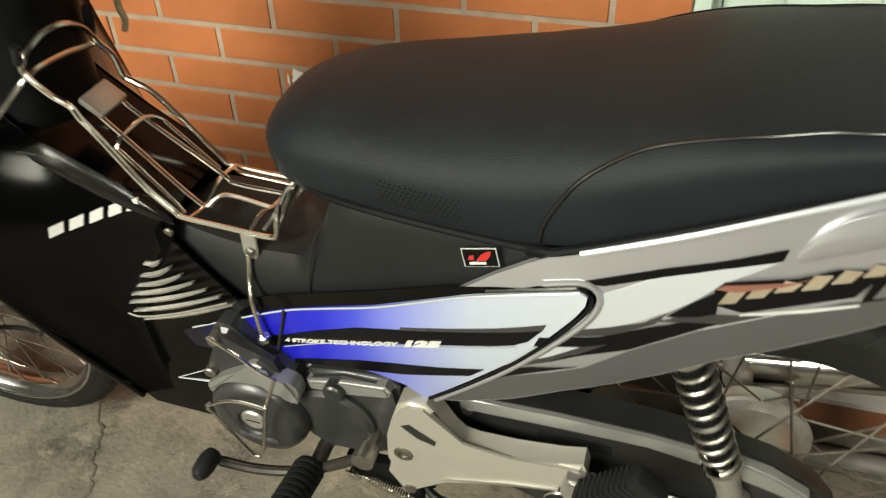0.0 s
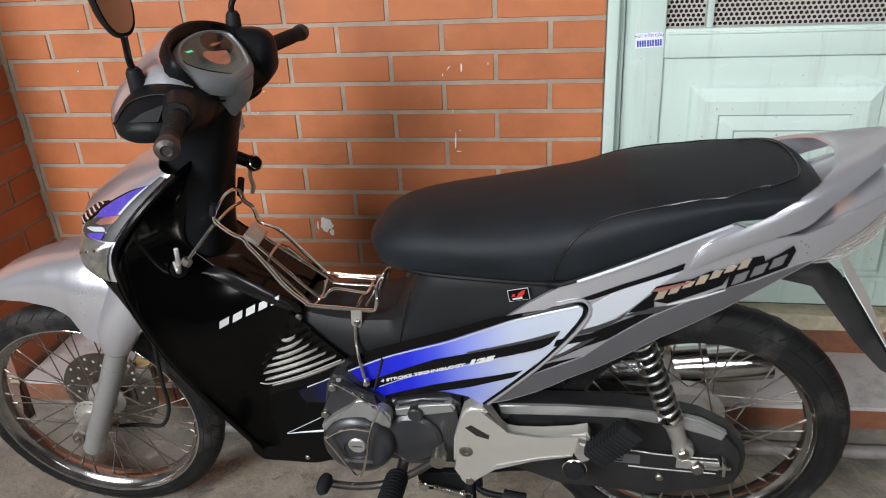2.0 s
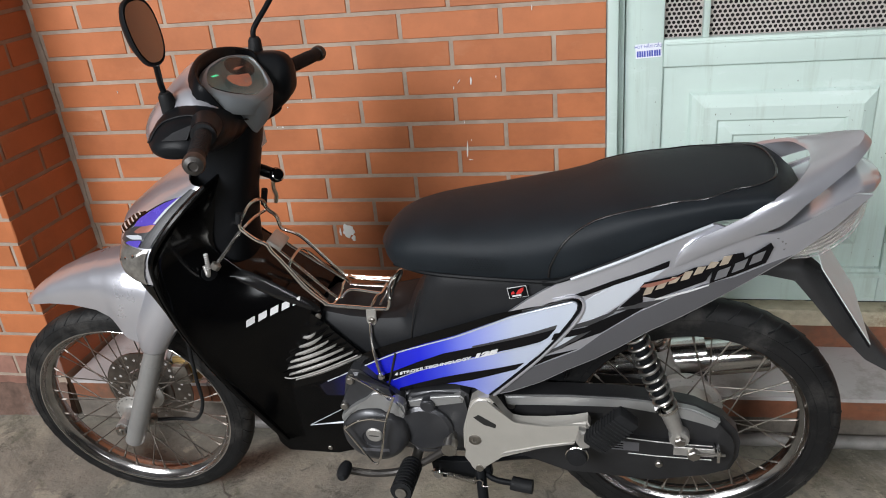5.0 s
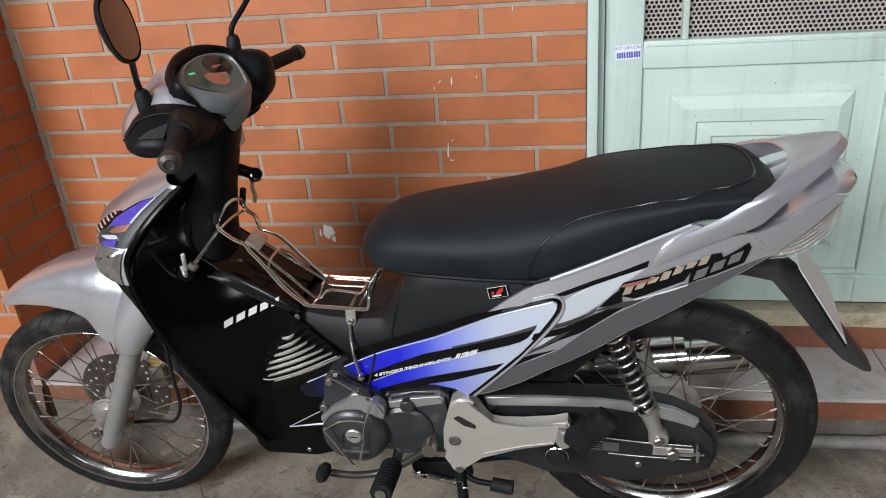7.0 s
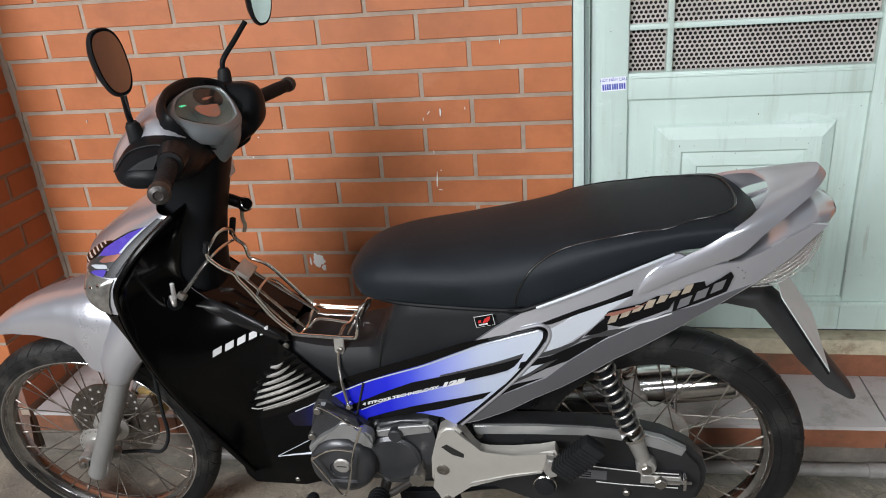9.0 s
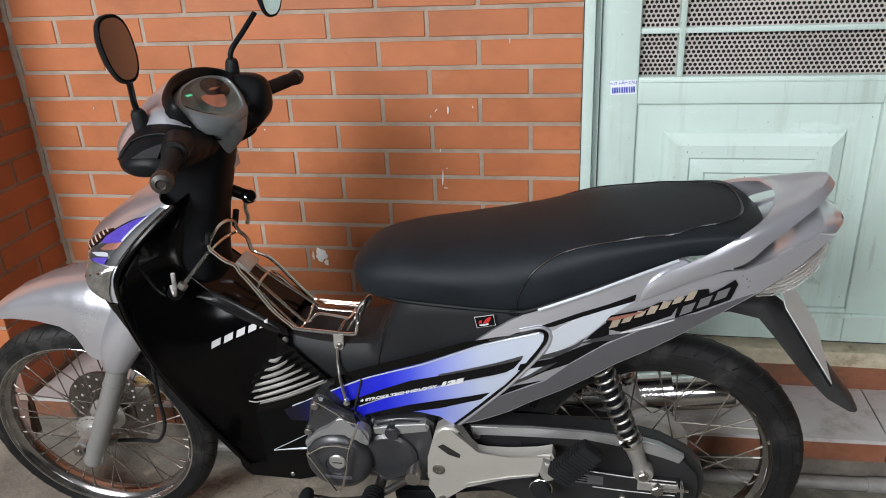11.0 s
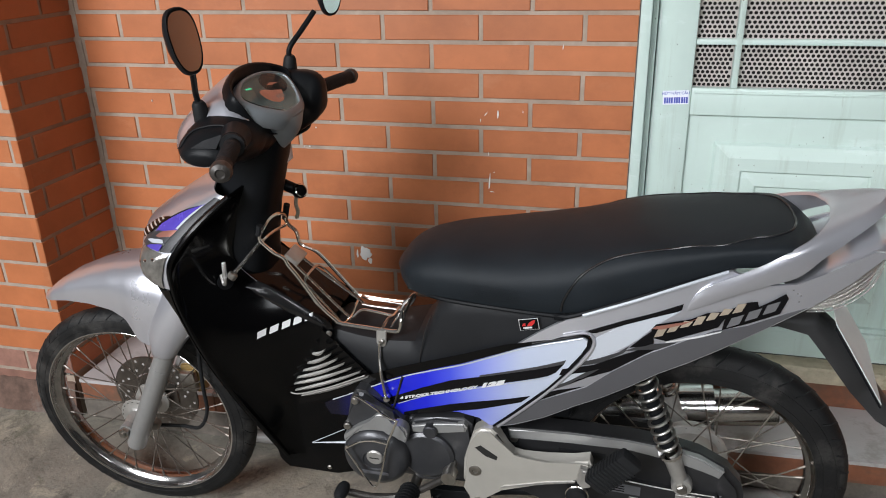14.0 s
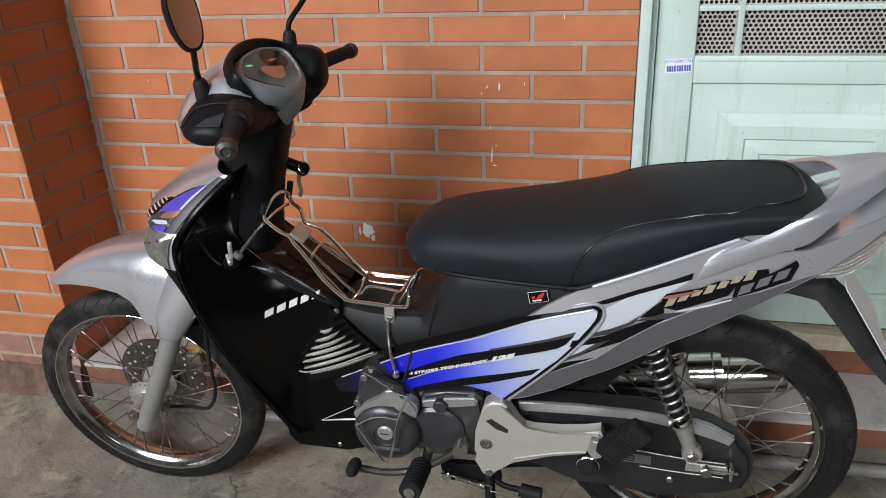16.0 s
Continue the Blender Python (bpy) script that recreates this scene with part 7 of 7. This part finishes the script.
mirror(Vector((-0.277, -0.132, 1.028)), Vector((-0.277, -0.140, 1.076)), Vector((-0.253, -0.176, 1.122)), Vector((-0.2420, -0.200, 1.1760)), Vector((0.38, 0.925, 0.0)).normalized(), Vector((-0.16, 0.06, 0.985)).normalized(), "round black rear-view mirror on a bent stem")
mirror(Vector((-0.225, 0.120, 1.048)), Vector((-0.219, 0.120, 1.098)), Vector((-0.182, 0.172, 1.158)), Vector((-0.152, 0.192, 1.196)), Vector((0.45, 0.893, 0.0)).normalized(), Vector((0.10, -0.05, 0.99)).normalized(), "round black rear-view mirror on a bent stem")

# ignition lock and key ring on the column's right
lock = part("ignition_lock", lathe(bmesh.new(), [(0.012, 0.0), (0.0152, 0.005), (0.0152, 0.013), (0.012, 0.016), (0.0105, 0.0145)], (-0.232, 0.098, 0.806), (0.75, -0.5, 0.43), 24), BLACK_SATIN, moto, "black ignition lock with a key ring")
part("lock_ring", lathe(bmesh.new(), [(0.0118, 0.0155), (0.0136, 0.0170), (0.0118, 0.0180)], (-0.232, 0.098, 0.806), (0.75, -0.5, 0.43), 28, True), CHROME, lock)
part("lock_arm", tube(bmesh.new(), [(-0.30, 0.075, 0.84), (-0.265, 0.088, 0.828), (-0.235, 0.096, 0.812)], 0.012, 12), BLACK_SATIN, lock)
part("key_strap", tube(bmesh.new(), [(-0.238, 0.100, 0.794), (-0.241, 0.100, 0.776), (-0.238, 0.100, 0.760), (-0.243, 0.099, 0.745)], 0.0042, 8), STRAP, lock, "beige key strap")
part("column_sticker", box(bmesh.new(), -0.2085, -0.207, 0.018, 0.048, 0.90, 0.93, 0.0005), LETTER, moto, "small pale label")

# maker's name on the shield as plain pale blocks
SHIELD_GRID = [shield_at(i / 60, j / 120) for i in range(61) for j in range(121)]


def shield_y(x, z):
    near = sorted(((p.x - x) ** 2 + (p.z - z) ** 2, p.y) for p in SHIELD_GRID)[:4]
    return sum(y for d, y in near) / 4


for k in range(5):
    f = (k + 0.5) / 5
    x, z = -0.2545 + 0.104 * f, 0.5900 + 0.0255 * f
    bm = bmesh.new()
    for pts in ([(-0.0076, -0.0066), (0.0070, -0.0066), (0.0070, 0.0066), (-0.0076, 0.0066)],):
        ring = [(x + a + 0.12 * c, z + c + 0.33 * a) for a, c in pts]
        lo = [bm.verts.new((p, shield_y(p, q) - 0.003, q)) for p, q in ring]
        hi = [bm.verts.new((p, shield_y(p, q) - 0.0062, q)) for p, q in ring]
        bm.faces.new(hi), bm.faces.new(lo)
        for m in range(4):
            bm.faces.new((lo[m], lo[(m + 1) % 4], hi[(m + 1) % 4], hi[m]))
    part("badge_block", bm, LETTER, shield, smooth=False)

# raised fold that runs down the shield from the strut's washer
bm = bmesh.new()
rings = []
fold = spline([(-0.290, 0, 0.692), (-0.245, 0, 0.667), (-0.200, 0, 0.638), (-0.160, 0, 0.611), (-0.130, 0, 0.590)], 24)
for i, p in enumerate(fold):
    w = 0.0135 * math.sin(math.pi * (0.06 + 0.88 * i / 24)) ** 0.5
    rise = 0.008 * math.sin(math.pi * (0.04 + 0.92 * i / 24)) ** 0.6
    ring = []
    for k in range(9):
        t = k / 4 - 1
        x, z = p.x + 0.55 * w * t, p.z + 0.83 * w * t
        ring.append(Vector((x, shield_y(x, z) - 0.002 - rise * max(0.0, 1 - t * t) ** 0.7, z)))
    rings.append(ring)
part("shield_fold", loft(bm, rings, closed=False), SHEEN, shield, angle=60)

# -- chrome luggage rack over the tunnel
RW = 0.0036
NEAR, FAR = -0.068, 0.040
rack = part("luggage_rack", tube(bmesh.new(), [(-0.238, NEAR, 0.803), (-0.244, NEAR, 0.779), (-0.239, NEAR, 0.767), (-0.218, NEAR, 0.748), (-0.199, NEAR, 0.738), (-0.192, NEAR, 0.723), (-0.177, NEAR, 0.702), (-0.139, NEAR, 0.642), (-0.109, NEAR, 0.610), (-0.097, NEAR, 0.602), (-0.044, NEAR, 0.598), (0.014, NEAR, 0.595), (0.025, NEAR, 0.603), (0.028, -0.066, 0.620), (0.025, -0.052, 0.632)], 0.0040, 10, 110), CHROME_WIRE, moto, "bent chrome wire luggage rack over the tunnel")


def rack_bar(pts, r=0.0031, n=None, material=CHROME_WIRE):
    part("rack_bar", tube(bmesh.new(), pts, r, 8, n), material, rack)


rack_bar([(-0.242, FAR, 0.776), (-0.233, FAR, 0.757), (-0.219, FAR, 0.743), (-0.214, FAR, 0.717), (-0.202, FAR, 0.710), (-0.183, FAR, 0.702), (-0.166, FAR, 0.687), (-0.139, FAR, 0.654), (-0.102, FAR, 0.609), (-0.090, FAR, 0.604), (-0.046, FAR, 0.600), (0.000, FAR, 0.598)], 0.0040, 90)
rack_bar([(-0.197, 0.005, 0.708), (-0.181, 0.005, 0.690), (-0.087, 0.005, 0.619), (-0.069, 0.005, 0.604), (0.006, 0.005, 0.600)], 0.0032, 50)
rack_bar([(-0.192, -0.040, 0.711), (-0.166, -0.040, 0.683), (-0.095, -0.040, 0.606), (-0.076, -0.040, 0.603)], 0.0032, 40)
rack_bar([(-0.168, -0.056, 0.680), (-0.121, -0.056, 0.623), (-0.100, -0.060, 0.602)], 0.0026, 24)
rack_bar([(-0.160, 0.022, 0.672), (-0.128, 0.022, 0.640), (-0.098, 0.022, 0.610)], 0.0026, 20)
rack_bar([(-0.169, -0.057, 0.680), (-0.167, -0.046, 0.689), (-0.165, -0.010, 0.691), (-0.164, 0.010, 0.684), (-0.160, 0.022, 0.672)], 0.0026, 20)
rack_bar([(-0.080, -0.042, 0.602), (-0.068, -0.030, 0.611), (-0.050, -0.025, 0.610), (-0.002, -0.028, 0.605)], 0.0030, 24)
rack_bar([(-0.088, 0.036, 0.605), (-0.070, 0.022, 0.609), (-0.040, 0.020, 0.608), (0.004, 0.022, 0.603)], 0.0028, 24)
rack_bar([(0.024, NEAR, 0.602), (0.029, -0.050, 0.622), (0.035, -0.020, 0.640), (0.036, 0.005, 0.640), (0.032, 0.025, 0.625), (0.018, 0.040, 0.602), (-0.002, FAR, 0.598)], 0.0036, 40)
rack_bar([(0.004, -0.062, 0.598), (0.014, -0.040, 0.612), (0.024, -0.030, 0.634), (0.036, -0.022, 0.648), (0.040, -0.004, 0.646), (0.034, 0.006, 0.626), (0.016, 0.004, 0.601)], 0.0032, 36)
rack_bar([(-0.090, NEAR, 0.602), (-0.084, -0.040, 0.602), (-0.084, 0.0, 0.614), (-0.086, FAR, 0.605)], 0.0028, 20)
rack_bar([(-0.012, NEAR, 0.598), (-0.006, -0.045, 0.607), (0.000, -0.028, 0.605), (0.000, 0.005, 0.601), (-0.004, FAR, 0.598)], 0.0030, 24)
rack_bar([(-0.244, NEAR, 0.779), (-0.239, -0.058, 0.793), (-0.236, -0.032, 0.803), (-0.231, -0.008, 0.803), (-0.231, 0.020, 0.789), (-0.236, FAR, 0.764)], 0.0036, 40)
rack_bar([(-0.294, -0.114, 0.710), (-0.268, -0.092, 0.740), (-0.243, -0.064, 0.769), (-0.240, -0.012, 0.768), (-0.240, 0.036, 0.757)], 0.0036, 36)
part("rubber_sleeve", tube(bmesh.new(), [(-0.245, NEAR, 0.784), (-0.239, NEAR, 0.805)], 0.0056, 10), RUBBER, rack, "black rubber sleeve")
part("rubber_sleeve", tube(bmesh.new(), [(-0.240, FAR, 0.770), (-0.231, FAR, 0.803)], 0.0064, 10), RUBBER, rack, "black rubber sleeve")
part("threaded_hook", tube(bmesh.new(), [(-0.285, -0.140, 0.758), (-0.2865, -0.141, 0.735), (-0.290, -0.138, 0.715), (-0.300, -0.128, 0.705), (-0.306, -0.122, 0.722)], 0.0034, 8, 24), ALLOY, rack, "bright threaded hook bolt")
for k in range(8):
    part("thread_ring", lathe(bmesh.new(), [(0.0030, -0.0014), (0.0044, 0.0), (0.0030, 0.0014)], (-0.285 - 0.0003 * k, -0.140, 0.757 - 0.0042 * k), (0, 0, 1), 10), LETTER, rack)
part("strut_nut", lathe(bmesh.new(), [(0.0080, -0.006), (0.0098, -0.003), (0.0098, 0.005), (0.006, 0.008)], (-0.290, -0.111, 0.714), (0.6, 0.45, 0.75), 8), STEEL, rack)
part("strut_washer", lathe(bmesh.new(), [(0.016, -0.002), (0.016, 0.001)], (-0.303, -0.116, 0.703), (0.75, -0.65, 0.1), 20), BLACK_SATIN, rack)
# clamp, foot plate and strut
clamp_bm = box(bmesh.new(), -0.016, 0.016, -0.024, 0.024, -0.005, 0.005, 0.003)
bmesh.ops.transform(clamp_bm, matrix=pose(-0.196, -0.022, 0.722, 0, 38, 0), verts=clamp_bm.verts)
part("rack_clamp", clamp_bm, ALLOY, rack, "dull cast clamp")
part("rack_tab", plate_part([(-0.022, 0.597), (-0.002, 0.597), (-0.004, 0.570), (-0.009, 0.556), (-0.019, 0.555), (-0.024, 0.568)], -0.0725, -0.0695, 0.001), ALLOY, rack, "flat alloy tab with a bolt")
part("tab_bolt", lathe(bmesh.new(), [(0.0062, -0.072), (0.0062, -0.077), (0.004, -0.0785)], (-0.0125, 0, 0.573), seg=6), STEEL, rack)
part("rack_strut", tube(bmesh.new(), [(-0.0161, -0.075, 0.5673), (-0.0159, -0.079, 0.5541), (-0.0153, -0.086, 0.5375), (-0.0106, -0.098, 0.5166), (-0.0053, -0.106, 0.4912), (-0.0011, -0.1105, 0.4726), (0.0017, -0.112, 0.4655)], 0.0034, 10, 30), CHROME_WIRE, rack)
part("strut_foot", lathe(bmesh.new(), [(0.0068, -0.106), (0.0078, -0.110), (0.0078, -0.116), (0.005, -0.119)], (0.0017, 0, 0.4655), seg=14), CHROME, rack)
part("panel_gap", tube(bmesh.new(), [flank(0.035, 0.517, -1, 0.004), flank(0.012, 0.440, -1, 0.004), flank(0.001, 0.408, -1, 0.004)], 0.0022, 6), DARK, moto)

# ---- bricks of the walls ----
rng = random.Random(4)
lay_bricks(wall_back, pose(0, 0, 0), -1.048, 0.434, 0.15, BZ + 7 * COURSE, BX, rng)
# the return wall: its own x axis runs from the corner to the pillar's edge, its face to the right
edge = RET[1] - RET[0]
turn = math.degrees(math.atan2(edge.y, edge.x)) + 180
lay_bricks(wall_pillar, Matrix.Translation(RET[1]) @ pose(0, 0, 0, 0, 0, turn), 0.0, edge.length - 0.002, 0.15, BZ + 7 * COURSE, 0.05, rng)
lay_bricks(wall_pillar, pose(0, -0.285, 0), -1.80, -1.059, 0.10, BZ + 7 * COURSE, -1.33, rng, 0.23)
# higher and further courses, out of easy reach, as one sheet of bricks each
def far_bricks(parent, m, x0, x1, z0, z1, phase):
    bm = bmesh.new()
    k0, k1 = math.floor((z0 - BZ) / COURSE), math.ceil((z1 - BZ) / COURSE)
    for k in range(k0, k1):
        lo, hi = max(z0, BZ + k * COURSE) + 0.005, min(z1, BZ + (k + 1) * COURSE) - 0.005
        at = phase + (0 if k % 2 else MODULE / 2)
        at += MODULE * math.floor((x0 - at) / MODULE)
        while at < x1:
            a, b = max(at + 0.005, x0), min(at + MODULE - 0.005, x1)
            at += MODULE
            if b - a > 0.03 and hi - lo > 0.02:
                v = [bm.verts.new(m @ Vector(p)) for p in ((a, 0, lo), (b, 0, lo), (b, 0, hi), (a, 0, hi), (a, 0.01, lo), (b, 0.01, lo), (b, 0.01, hi), (a, 0.01, hi))]
                for f in ((0, 1, 2, 3), (0, 4, 5, 1), (1, 5, 6, 2), (2, 6, 7, 3), (3, 7, 4, 0)):
                    bm.faces.new([v[i] for i in f])
    ob = part("bricks", bm, BRICK, parent, smooth=False)
    return tagged(ob, kind="stuff")


TOP = BZ + 7 * COURSE
far_bricks(wall_back, pose(0, 0, 0), -1.048, 0.434, TOP, 3.59, BX)
far_bricks(wall_pillar, pose(0, -0.285, 0), -1.80, -1.059, TOP, 3.59, -1.33)
far_bricks(wall_pillar, pose(0, -0.285, 0), -4.99, -1.806, 0.04, 3.59, -1.33)
far_bricks(wall_pillar, Matrix.Translation(RET[1]) @ pose(0, 0, 0, 0, 0, turn), 0.0, edge.length - 0.002, TOP, 3.59, 0.05)
far_bricks(wall_right, pose(0, 0, 0), 1.302, 4.99, 0.15, 3.59, BX)
